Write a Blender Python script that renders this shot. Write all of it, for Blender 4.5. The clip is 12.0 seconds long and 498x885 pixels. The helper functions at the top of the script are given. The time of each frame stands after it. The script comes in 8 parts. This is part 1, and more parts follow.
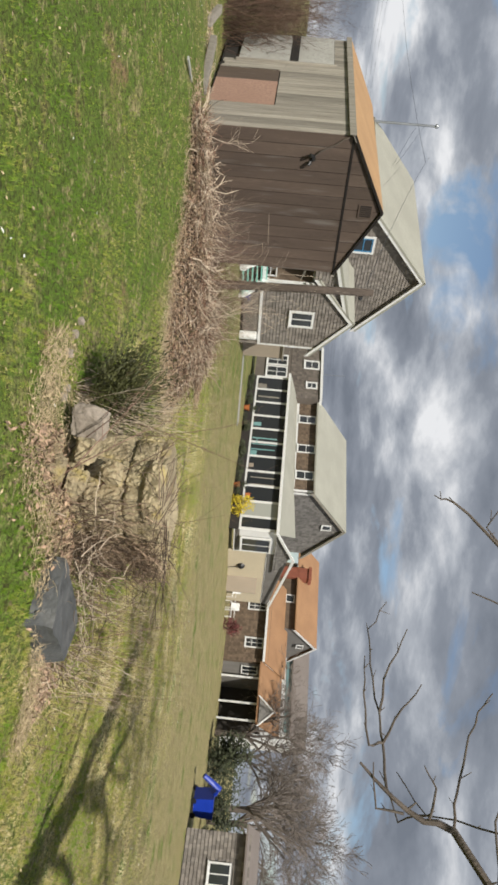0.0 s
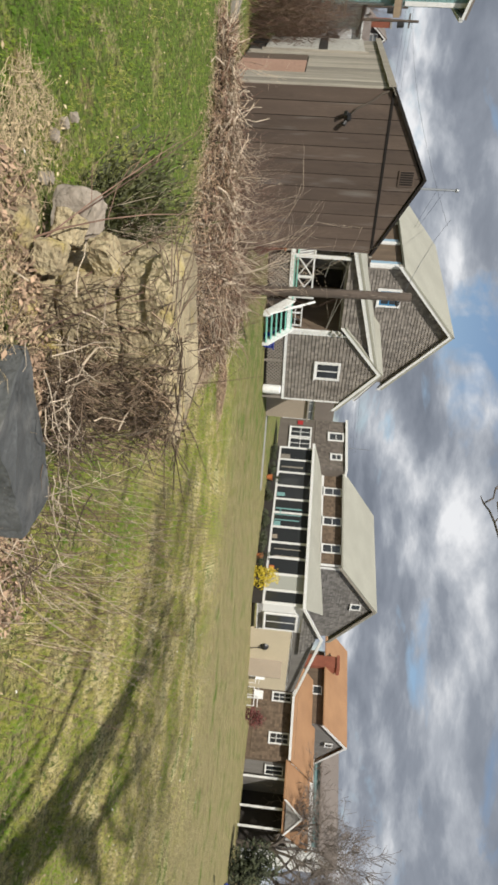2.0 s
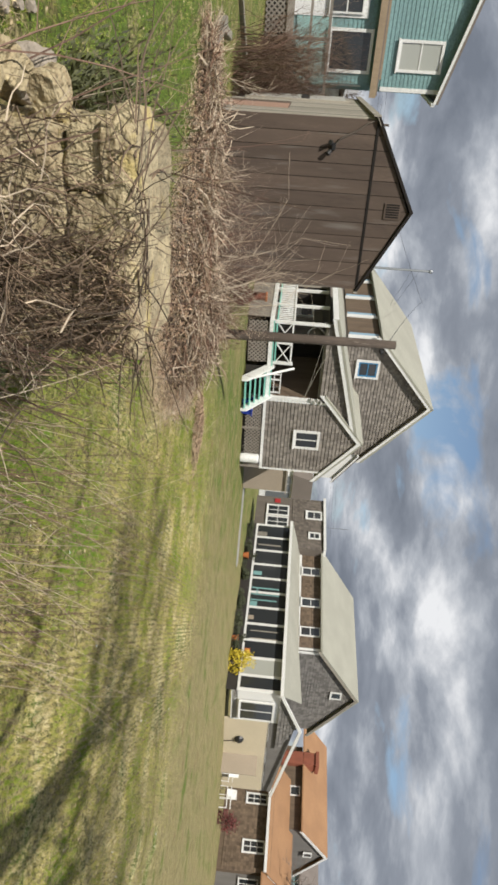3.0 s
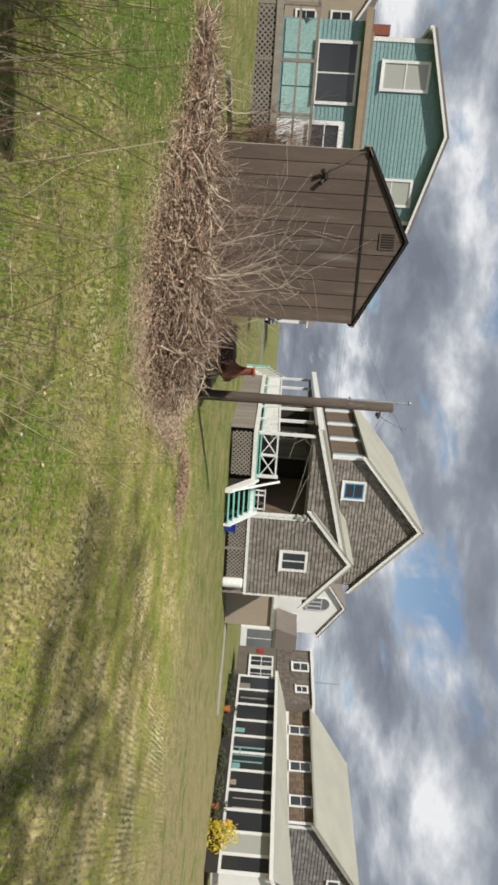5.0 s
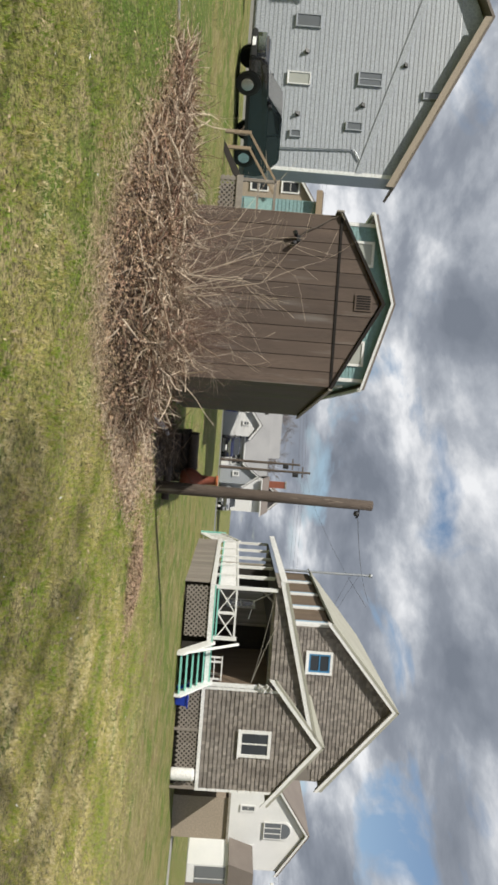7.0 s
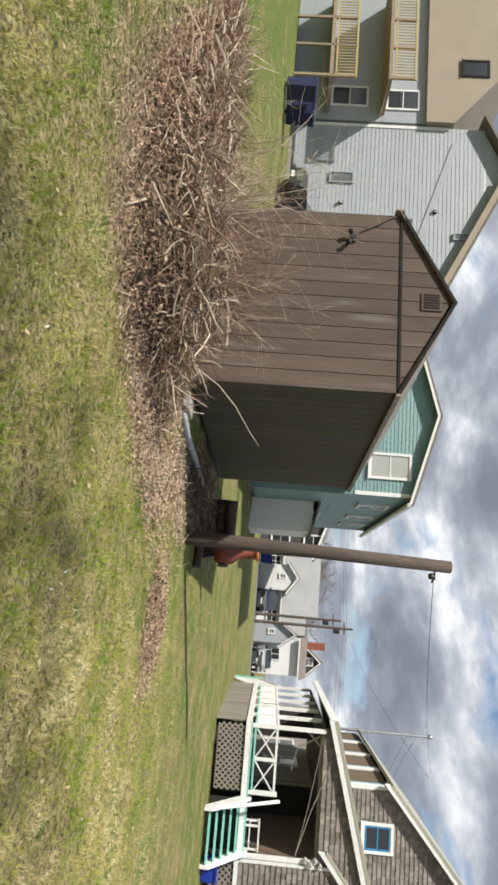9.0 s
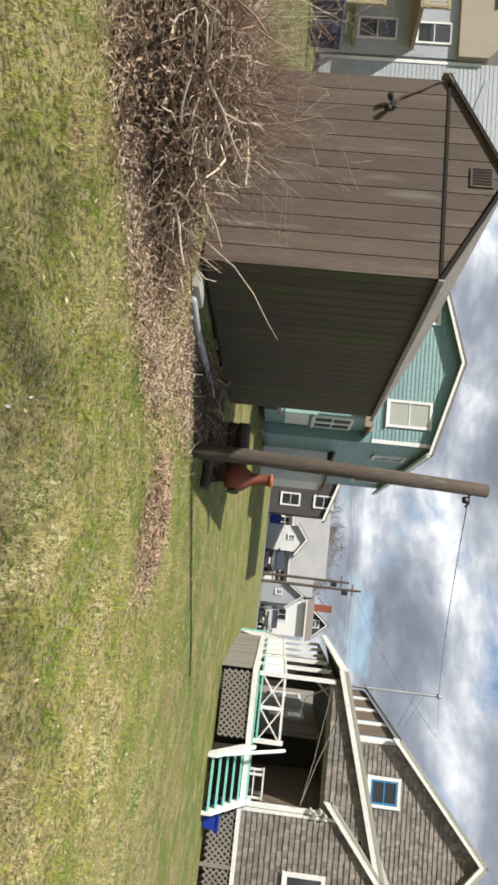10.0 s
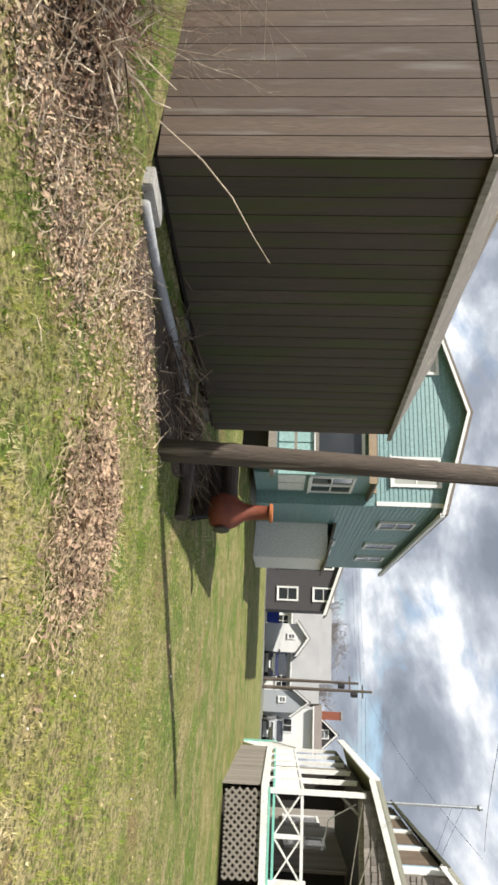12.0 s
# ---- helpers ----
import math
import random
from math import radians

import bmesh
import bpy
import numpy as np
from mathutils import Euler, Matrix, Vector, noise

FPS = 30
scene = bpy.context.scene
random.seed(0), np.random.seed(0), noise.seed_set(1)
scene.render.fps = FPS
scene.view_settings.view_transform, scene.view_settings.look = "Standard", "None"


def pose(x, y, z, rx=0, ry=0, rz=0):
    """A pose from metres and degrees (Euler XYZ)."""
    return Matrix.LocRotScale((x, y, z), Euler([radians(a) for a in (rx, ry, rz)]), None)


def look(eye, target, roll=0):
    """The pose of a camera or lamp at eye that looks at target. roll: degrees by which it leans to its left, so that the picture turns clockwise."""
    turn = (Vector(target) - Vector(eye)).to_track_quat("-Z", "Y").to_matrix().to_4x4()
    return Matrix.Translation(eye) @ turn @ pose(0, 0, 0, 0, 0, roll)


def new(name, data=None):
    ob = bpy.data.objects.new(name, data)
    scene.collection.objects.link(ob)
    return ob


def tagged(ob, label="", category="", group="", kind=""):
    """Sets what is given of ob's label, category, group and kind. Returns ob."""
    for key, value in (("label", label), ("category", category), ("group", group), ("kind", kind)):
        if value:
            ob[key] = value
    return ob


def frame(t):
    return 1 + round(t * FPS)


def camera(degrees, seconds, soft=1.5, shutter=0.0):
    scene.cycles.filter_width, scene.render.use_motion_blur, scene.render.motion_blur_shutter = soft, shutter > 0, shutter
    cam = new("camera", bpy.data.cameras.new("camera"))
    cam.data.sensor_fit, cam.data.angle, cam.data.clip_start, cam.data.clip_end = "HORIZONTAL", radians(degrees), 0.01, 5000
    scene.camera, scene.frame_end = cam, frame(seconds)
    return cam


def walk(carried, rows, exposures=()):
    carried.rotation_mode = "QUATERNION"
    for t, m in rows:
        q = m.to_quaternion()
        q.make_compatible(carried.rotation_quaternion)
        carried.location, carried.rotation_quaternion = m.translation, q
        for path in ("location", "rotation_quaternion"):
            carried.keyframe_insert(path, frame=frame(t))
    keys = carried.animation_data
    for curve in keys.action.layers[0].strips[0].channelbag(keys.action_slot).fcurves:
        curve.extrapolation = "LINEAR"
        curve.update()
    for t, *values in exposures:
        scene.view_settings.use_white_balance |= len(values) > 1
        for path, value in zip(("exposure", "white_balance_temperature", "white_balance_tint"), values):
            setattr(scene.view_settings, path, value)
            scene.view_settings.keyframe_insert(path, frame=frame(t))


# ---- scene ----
cam = camera(41.67, 12.0, soft=3.0)
PATH = [
    (0, (0.046, 0.287, 1.664), (0.069, 2.286, 1.61), 95.65),
    (0.5, (0.508, 0.669, 1.645), (0.52, 2.667, 1.562), 95.52),
    (1, (0.96, 1.035, 1.622), (0.968, 3.033, 1.549), 95.78),
    (1.5, (1.366, 1.483, 1.634), (1.23, 3.472, 1.472), 97.62),
    (2, (1.704, 1.942, 1.604), (1.437, 3.919, 1.461), 95.01),
    (2.5, (2.035, 2.446, 1.581), (1.577, 4.388, 1.439), 94.02),
    (3, (2.3, 2.948, 1.574), (1.764, 4.872, 1.48), 95.16),
    (5, (3.709, 4.786, 1.462), (2.696, 6.508, 1.394), 94.29),
    (5.5, (3.935, 5.324, 1.417), (2.753, 6.937, 1.369), 92.82),
    (6, (4.199, 5.895, 1.421), (2.844, 7.366, 1.425), 96.21),
    (6.5, (4.32, 6.501, 1.382), (2.88, 7.889, 1.398), 96.93),
    (7, (4.45, 7.121, 1.301), (2.942, 8.434, 1.34), 94.33),
    (7.5, (4.507, 7.78, 1.319), (2.875, 8.936, 1.296), 94.72),
    (9.5, (4.017, 10.319, 1.233), (2.22, 11.191, 1.125), 94.03),
    (10, (3.749, 10.869, 1.215), (2.006, 11.841, 1.088), 95.81),
    (10.5, (3.43, 11.409, 1.191), (1.621, 12.257, 1.092), 94.59),
    (11, (3.063, 11.963, 1.179), (1.248, 12.799, 1.099), 94.58),
    (11.5, (2.611, 12.421, 1.142), (0.785, 13.237, 1.124), 90.30),
    (12, (2.132, 12.912, 1.114), (0.254, 13.591, 1.004), 91.72),
]
walk(cam, [(t, look(eye, target, roll)) for t, eye, target, roll in PATH], [(0, 0.12), (2.5, 0.17), (5, 0.15), (7.5, 0.26), (9.5, 0.56), (10.5, 0.60), (12, 0.75)])

# world, sun
SUN_EL, SUN_AZ = 43.5, 180.5   # degrees; azimuth clockwise from +y
world = bpy.data.worlds.new("world")
scene.world = world
world.use_nodes = True
wn, wl = world.node_tree.nodes, world.node_tree.links
wn.clear()
w_out = wn.new("ShaderNodeOutputWorld")
w_bg = wn.new("ShaderNodeBackground")
w_sky = wn.new("ShaderNodeTexSky")
w_sky.sky_type, w_sky.sun_disc = "NISHITA", False
w_sky.sun_elevation, w_sky.sun_rotation = radians(SUN_EL), radians(SUN_AZ)
w_geo = wn.new("ShaderNodeTexCoord")
w_sep = wn.new("ShaderNodeSeparateXYZ")
wl.new(w_geo.outputs["Generated"], w_sep.inputs[0])


def wmath(op, a, b=None, clamp=False):
    n = wn.new("ShaderNodeMath")
    n.operation, n.use_clamp = op, clamp
    for i, v in enumerate((a, b)):
        if v is None:
            continue
        if isinstance(v, (int, float)):
            n.inputs[i].default_value = v
        else:
            wl.new(v, n.inputs[i])
    return n.outputs[0]


# flat cloud deck: the way up is divided by its height
up = wmath("ADD", wmath("MAXIMUM", w_sep.outputs[2], 0.0), 0.30)
cx, cy = wmath("DIVIDE", w_sep.outputs[0], up), wmath("DIVIDE", w_sep.outputs[1], up)
w_com = wn.new("ShaderNodeCombineXYZ")
wl.new(cx, w_com.inputs[0])
wl.new(cy, w_com.inputs[1])


def cloud_noise(scale, detail, rough, distort, shift):
    m = wn.new("ShaderNodeMapping")
    m.inputs["Location"].default_value = shift
    m.inputs["Rotation"].default_value = (0, 0, radians(51))
    m.inputs["Scale"].default_value = (1.0, 1.25, 1.0)
    wl.new(w_com.outputs[0], m.inputs[0])
    n = wn.new("ShaderNodeTexNoise")
    n.inputs["Scale"].default_value, n.inputs["Detail"].default_value = scale, detail
    n.inputs["Roughness"].default_value, n.inputs["Distortion"].default_value = rough, distort
    wl.new(m.outputs[0], n.inputs["Vector"])
    return n.outputs["Fac"]


def wramp(fac, *stops):
    r = wn.new("ShaderNodeValToRGB")
    e = r.color_ramp.elements
    while len(e) < len(stops):
        e.new(0.5)
    for k, (p, c) in zip(e, stops):
        k.position, k.color = p, (*c, 1)
    wl.new(fac, r.inputs[0])
    return r.outputs[0]


def wmix(fac, a, b, mode="MIX"):
    n = wn.new("ShaderNodeMix")
    n.data_type, n.blend_type = "RGBA", mode
    for k, v in ((0, fac), (6, a), (7, b)):
        if isinstance(v, (int, float)):
            n.inputs[k].default_value = v
        elif isinstance(v, tuple):
            n.inputs[k].default_value = (*v, 1)
        else:
            wl.new(v, n.inputs[k])
    return n.outputs[2]


cover = wramp(cloud_noise(2.2, 6.0, 0.55, 0.4, (3.1, 0.7, 0)), (0.33, (0, 0, 0)), (0.44, (1, 1, 1)))
body = wramp(cloud_noise(2.1, 8.0, 0.56, 0.15, (7.4, 2.2, 1)), (0.34, (1.9, 2.15, 2.6)), (0.46, (2.8, 3.08, 3.6)), (0.54, (4.5, 4.8, 5.3)), (0.65, (8.6, 8.7, 8.9)))
sky_blue = wmix(1.0, w_sky.outputs[0], (1.0, 1.0, 1.0), "MULTIPLY")
sky_all = wmix(cover, sky_blue, body)
wl.new(sky_all, w_bg.inputs[0])
w_bg.inputs[1].default_value = 0.088
wl.new(w_bg.outputs[0], w_out.inputs[0])

sun = new("sun", bpy.data.lights.new("sun", "SUN"))
sun.data.energy, sun.data.angle, sun.data.color = 5.0, radians(0.8), (1.0, 0.95, 0.86)
a_, e_ = radians(SUN_AZ), radians(SUN_EL)
sun.matrix_world = look((0, 0, 30), (-math.sin(a_) * math.cos(e_) * 10, -math.cos(a_) * math.cos(e_) * 10, 30 - math.sin(e_) * 10))
rng = random.Random(7)


# ---- materials ----
def material(name, c1, c2, rough=0.8, scale=6.0, fine=40.0, bump=0.15, stretch=(1, 1, 1), metal=0.0, spots=None, spot_at=(0.62, 0.70), spot_scale=2.5,
             island=0.0, each=0.0, distance=0.01, world_space=False, coat=0.0):
    """Two scales of noise between two colours, optional third colour in spots, a lightness that differs from piece to piece, fine relief."""
    m = bpy.data.materials.new(name)
    m.use_nodes = True
    n, l = m.node_tree.nodes, m.node_tree.links
    b = n["Principled BSDF"]
    tc = n.new("ShaderNodeTexCoord")
    mp = n.new("ShaderNodeMapping")
    mp.inputs["Scale"].default_value = stretch
    if world_space:
        g = n.new("ShaderNodeNewGeometry")
        l.new(g.outputs["Position"], mp.inputs[0])
    else:
        l.new(tc.outputs["Object"], mp.inputs[0])
    vec = mp.outputs[0]
    info = n.new("ShaderNodeObjectInfo")
    if each or island:
        ad = n.new("ShaderNodeVectorMath")
        ad.operation = "ADD"
        sc = n.new("ShaderNodeMath")
        sc.operation = "MULTIPLY"
        sc.inputs[1].default_value = 31.0
        l.new(info.outputs["Random"], sc.inputs[0])
        l.new(vec, ad.inputs[0])
        l.new(sc.outputs[0], ad.inputs[1])
        vec = ad.outputs[0]

    def nz(s, d=4.0):
        t = n.new("ShaderNodeTexNoise")
        t.inputs["Scale"].default_value, t.inputs["Detail"].default_value = s, d
        l.new(vec, t.inputs["Vector"])
        return t.outputs["Fac"]

    def mx(f, a, c, mode="MIX"):
        t = n.new("ShaderNodeMix")
        t.data_type, t.blend_type = "RGBA", mode
        for k, v in ((0, f), (6, a), (7, c)):
            if isinstance(v, (int, float)):
                t.inputs[k].default_value = v
            elif isinstance(v, tuple):
                t.inputs[k].default_value = (*v, 1)
            else:
                l.new(v, t.inputs[k])
        return t.outputs[2]

    def rg(f, lo, hi):
        t = n.new("ShaderNodeMapRange")
        t.inputs[1].default_value, t.inputs[2].default_value = lo, hi
        l.new(f, t.inputs[0])
        return t.outputs[0]

    big, small = nz(scale), nz(fine, 5.0)
    col = mx(rg(big, 0.35, 0.65), c1, c2)
    dark = tuple(v * 0.72 for v in c1)
    col = mx(rg(small, 0.62, 0.38), col, dark)
    if spots:
        col = mx(rg(nz(spot_scale), *spot_at), col, spots)
    if each or island:
        src = info.outputs["Random"]
        if island:
            src = n.new("ShaderNodeNewGeometry").outputs["Random Per Island"]
        k = island or each
        t = n.new("ShaderNodeMapRange")
        t.inputs[3].default_value, t.inputs[4].default_value = 1 - k, 1 + k
        l.new(src, t.inputs[0])
        h = n.new("ShaderNodeHueSaturation")
        l.new(t.outputs[0], h.inputs["Value"])
        l.new(col, h.inputs["Color"])
        col = h.outputs[0]
    l.new(col, b.inputs["Base Color"])
    b.inputs["Roughness"].default_value, b.inputs["Metallic"].default_value = rough, metal
    b.inputs["Coat Weight"].default_value = coat
    if bump:
        u = n.new("ShaderNodeBump")
        u.inputs["Strength"].default_value, u.inputs["Distance"].default_value = bump, distance
        l.new(small, u.inputs["Height"])
        l.new(u.outputs[0], b.inputs["Normal"])
    return m


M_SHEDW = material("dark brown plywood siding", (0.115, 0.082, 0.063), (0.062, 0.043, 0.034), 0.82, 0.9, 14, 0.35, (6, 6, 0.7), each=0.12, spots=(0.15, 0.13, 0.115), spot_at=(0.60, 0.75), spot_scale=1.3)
# Same plywood as the front, darkened to paint in shade; mossy green spots
M_SHED_SHADED = material("greenish brown plywood siding with painted shade", (0.085, 0.066, 0.046), (0.045, 0.036, 0.026), 0.8, 0.6, 14, 0.3, (6, 6, 0.7), each=0.10, spots=(0.055, 0.062, 0.018), spot_at=(0.48, 0.66), spot_scale=1.1)
M_DKTRIM = material("dark brown trim", (0.014, 0.010, 0.008), (0.009, 0.007, 0.006), 0.95, 4, 30, 0.2)
M_OLDW = material("weathered grey boards", (0.36, 0.33, 0.28), (0.17, 0.15, 0.125), 0.85, 2.2, 18, 0.4, (8, 8, 0.6), each=0.30)
M_OLDPANEL = material("worn white painted plywood", (0.46, 0.45, 0.42), (0.34, 0.33, 0.30), 0.75, 1.4, 20, 0.25)
M_SASHL = material("pale blue paint", (0.30, 0.45, 0.58), (0.25, 0.39, 0.52), 0.5, 3, 30, 0.05)
M_SASH = material("bright blue paint", (0.05, 0.22, 0.42), (0.04, 0.18, 0.36), 0.45, 3, 30, 0.05)
M_POLE = material("weathered pole wood", (0.12, 0.092, 0.072), (0.04, 0.030, 0.024), 0.85, 1.6, 14, 0.8, (9, 9, 0.5), spots=(0.24, 0.20, 0.16), spot_at=(0.60, 0.72), spot_scale=1.6, distance=0.03)
M_TANROOF = material("tan roof shingles", (0.44, 0.27, 0.13), (0.34, 0.20, 0.10), 0.9, 1.5, 50, 0.3, island=0.12)
M_LICHEN = material("grey lichened roofing", (0.25, 0.22, 0.185), (0.16, 0.14, 0.118), 0.9, 2.5, 30, 0.5, spots=(0.40, 0.38, 0.26), spot_at=(0.60, 0.72), spot_scale=9)
M_LTROOF = material("pale grey green roof shingles", (0.36, 0.355, 0.30), (0.29, 0.285, 0.24), 0.9, 0.6, 40, 0.2)
M_ORROOF = material("orange brown roof shingles", (0.36, 0.20, 0.10), (0.27, 0.145, 0.075), 0.9, 0.7, 30, 0.2, island=0.12)
M_GREYROOFL = material("pale grey roof shingles", (0.30, 0.30, 0.30), (0.24, 0.24, 0.245), 0.9, 0.7, 30, 0.2)
M_GREYROOF = material("brown grey roof shingles", (0.20, 0.17, 0.15), (0.155, 0.13, 0.115), 0.9, 0.7, 30, 0.2)
M_SHINGLE = material("weathered cedar shingles", (0.25, 0.225, 0.20), (0.135, 0.115, 0.10), 0.9, 0.5, 25, 0.5, (6, 6, 0.8), island=0.30, distance=0.005)
M_SHINGLEB = material("brown cedar shingles", (0.175, 0.125, 0.085), (0.105, 0.075, 0.052), 0.9, 0.7, 25, 0.3, (6, 6, 0.8), island=0.3)
M_SHINGLEW = material("grey brown cedar shingles", (0.17, 0.145, 0.125), (0.115, 0.095, 0.08), 0.9, 0.7, 25, 0.3, (6, 6, 0.8), island=0.3)
M_SHINGLEG = material("grey cedar shingles", (0.20, 0.19, 0.18), (0.145, 0.135, 0.125), 0.9, 0.6, 25, 0.3, (6, 6, 0.8), island=0.3)
M_WHITE = material("white paint", (0.80, 0.80, 0.79), (0.70, 0.70, 0.68), 0.5, 2, 30, 0.08)
M_WHITEV = material("white vinyl siding", (0.78, 0.78, 0.77), (0.70, 0.71, 0.71), 0.5, 0.8, 20, 0.05)
M_MINT = material("mint green paint", (0.25, 0.60, 0.50), (0.19, 0.50, 0.42), 0.5, 3, 30, 0.1)
M_TEAL = material("teal vinyl siding", (0.19, 0.32, 0.325), (0.165, 0.285, 0.29), 0.5, 0.7, 15, 0.05, each=0.05)
M_TEALP = material("pale teal panels", (0.30, 0.48, 0.46), (0.24, 0.40, 0.39), 0.6, 1.2, 15, 0.1, each=0.10)
M_GREYV = material("pale grey vinyl siding", (0.36, 0.385, 0.42), (0.325, 0.35, 0.385), 0.5, 0.6, 15, 0.05, each=0.04)
M_TAN = material("tan painted wall", (0.36, 0.30, 0.235), (0.31, 0.26, 0.20), 0.8, 0.8, 20, 0.15)
M_CONC = material("concrete", (0.34, 0.33, 0.31), (0.26, 0.25, 0.235), 0.9, 1.5, 30, 0.3)
# near-black that stands in for shade indoors, behind lattice and under steps
M_DARK = material("dark interior and gap shade", (0.035, 0.03, 0.026), (0.022, 0.019, 0.017), 0.9, 2, 10, 0.1)
M_SOIL = material("rotting leaves and soil with painted shade", (0.085, 0.055, 0.038), (0.03, 0.02, 0.014), 0.95, 9, 45, 0.9, distance=0.03)
M_DECKW = material("bare deck wood", (0.33, 0.25, 0.17), (0.24, 0.18, 0.12), 0.8, 1.5, 20, 0.3, (6, 6, 1), each=0.12)
M_OLDDECK = material("grey weathered deck wood", (0.27, 0.24, 0.21), (0.19, 0.165, 0.14), 0.85, 1.5, 20, 0.3, (5, 5, 1), each=0.15)
M_BLUE = material("blue plastic", (0.012, 0.045, 0.40), (0.010, 0.036, 0.33), 0.35, 3, 30, 0.03)
M_PINK = material("faded pink board", (0.40, 0.25, 0.19), (0.33, 0.20, 0.15), 0.85, 1.2, 20, 0.2)
M_YELLOWP = material("faded yellow painted wood", (0.50, 0.40, 0.18), (0.40, 0.32, 0.15), 0.8, 2, 20, 0.3)
M_STONE = material("sandy grey stone", (0.48, 0.40, 0.25), (0.24, 0.185, 0.11), 0.92, 5, 34, 1.0, each=0.16, spots=(0.42, 0.33, 0.10), spot_at=(0.58, 0.74), spot_scale=4.5, distance=0.035)
M_STONEG = material("plain grey stone", (0.36, 0.31, 0.255), (0.22, 0.185, 0.15), 0.9, 4, 30, 0.7, distance=0.02)
M_MORTAR = material("mossy crumbling mortar", (0.20, 0.155, 0.09), (0.10, 0.075, 0.042), 0.95, 6, 40, 1.0, spots=(0.13, 0.12, 0.03), spot_at=(0.5, 0.65), spot_scale=5, distance=0.03)
M_SLATE = material("dark grey slate", (0.10, 0.105, 0.105), (0.042, 0.044, 0.044), 0.7, 5, 36, 0.9, spots=(0.14, 0.14, 0.135), spot_at=(0.55, 0.75), spot_scale=4)
M_TWIG = material("dry grey brown twigs", (0.38, 0.275, 0.19), (0.21, 0.145, 0.10), 0.85, 2, 30, 0.2, island=0.45)
M_TWIGL = material("pale bare sticks", (0.66, 0.55, 0.42), (0.42, 0.33, 0.24), 0.85, 2, 30, 0.2, island=0.3)
M_TWIGR = material("reddish brown stems", (0.22, 0.135, 0.10), (0.13, 0.08, 0.062), 0.85, 2, 30, 0.2, island=0.35)
M_TWIGB = material("rusty brown brushwood", (0.34, 0.195, 0.135), (0.16, 0.088, 0.062), 0.85, 2, 30, 0.2, island=0.4)
M_VINE = material("dark dead vine stems", (0.15, 0.105, 0.07), (0.07, 0.05, 0.035), 0.85, 2, 30, 0.2, island=0.4)
M_LEAF = material("dry leaf litter", (0.40, 0.275, 0.185), (0.21, 0.14, 0.095), 0.85, 3, 30, 0.2, island=0.6)
M_LEAFP = material("pale dead grass", (0.56, 0.45, 0.28), (0.42, 0.32, 0.19), 0.85, 3, 30, 0.2, island=0.35)
M_BARK = material("grey brown bark", (0.13, 0.105, 0.085), (0.08, 0.064, 0.053), 0.9, 2, 14, 0.7, (4, 4, 0.8), distance=0.02)
M_FARTWIG = material("far bare branches", (0.20, 0.17, 0.15), (0.14, 0.115, 0.10), 0.9, 1, 10, 0.0, island=0.3)
M_NEEDLE = material("dark juniper needles", (0.070, 0.075, 0.018), (0.034, 0.038, 0.012), 0.7, 4, 30, 0.1, island=0.5)
M_SHRUB = material("dull evergreen leaves", (0.05, 0.06, 0.025), (0.03, 0.036, 0.016), 0.7, 2, 20, 0.1, island=0.4)
M_BRICK = material("red brick", (0.30, 0.095, 0.055), (0.22, 0.07, 0.042), 0.85, 3, 30, 0.3, island=0.2)
M_TERRA = material("rust red terracotta", (0.25, 0.065, 0.032), (0.15, 0.038, 0.022), 0.7, 4, 30, 0.3)
M_GALV = material("galvanised pipe", (0.46, 0.48, 0.50), (0.36, 0.38, 0.40), 0.4, 3, 30, 0.1, metal=0.8)
M_PVC = material("grey plastic pipe", (0.36, 0.37, 0.38), (0.27, 0.28, 0.29), 0.5, 3, 30, 0.1)
M_BLACK = material("black plastic", (0.02, 0.02, 0.021), (0.013, 0.013, 0.014), 0.45, 4, 30, 0.05)
M_NAVY = material("navy blue plastic", (0.012, 0.018, 0.07), (0.009, 0.013, 0.05), 0.4, 3, 30, 0.03)
M_CAR = material("dark metallic car paint", (0.016, 0.018, 0.022), (0.012, 0.014, 0.018), 0.22, 4, 60, 0.0, coat=0.8)
M_CARS = material("silver car paint", (0.45, 0.46, 0.48), (0.40, 0.41, 0.43), 0.35, 4, 60, 0.0, coat=0.8)
M_RUBBER = material("tyre rubber", (0.025, 0.025, 0.025), (0.018, 0.018, 0.018), 0.85, 6, 50, 0.2)
M_ASPHALT = material("road asphalt", (0.20, 0.20, 0.195), (0.16, 0.16, 0.155), 0.9, 0.8, 40, 0.2, world_space=True)
M_YFLOWER = material("yellow forsythia flowers", (0.62, 0.48, 0.03), (0.45, 0.36, 0.03), 0.7, 3, 30, 0.1, island=0.3)
M_LEAFRED = material("dark red leaves", (0.15, 0.035, 0.03), (0.09, 0.025, 0.022), 0.7, 3, 30, 0.1, island=0.4)
M_CHROME = material("bright chrome", (0.62, 0.63, 0.65), (0.55, 0.56, 0.58), 0.18, 3, 30, 0.0, metal=1.0)
M_CLOTH = material("faded blue green cloth", (0.22, 0.42, 0.42), (0.15, 0.32, 0.33), 0.85, 2, 20, 0.1)
M_RED = material("red paint", (0.42, 0.03, 0.035), (0.33, 0.025, 0.03), 0.5, 3, 30, 0.05)
M_ORANGE = material("orange clay", (0.50, 0.16, 0.05), (0.40, 0.12, 0.04), 0.75, 3, 30, 0.1)
M_CREAM = material("cream siding", (0.60, 0.52, 0.38), (0.52, 0.45, 0.33), 0.7, 0.8, 20, 0.1)
M_CHAR = material("charcoal siding and porch shade", (0.06, 0.055, 0.06), (0.045, 0.042, 0.046), 0.8, 0.8, 20, 0.1)
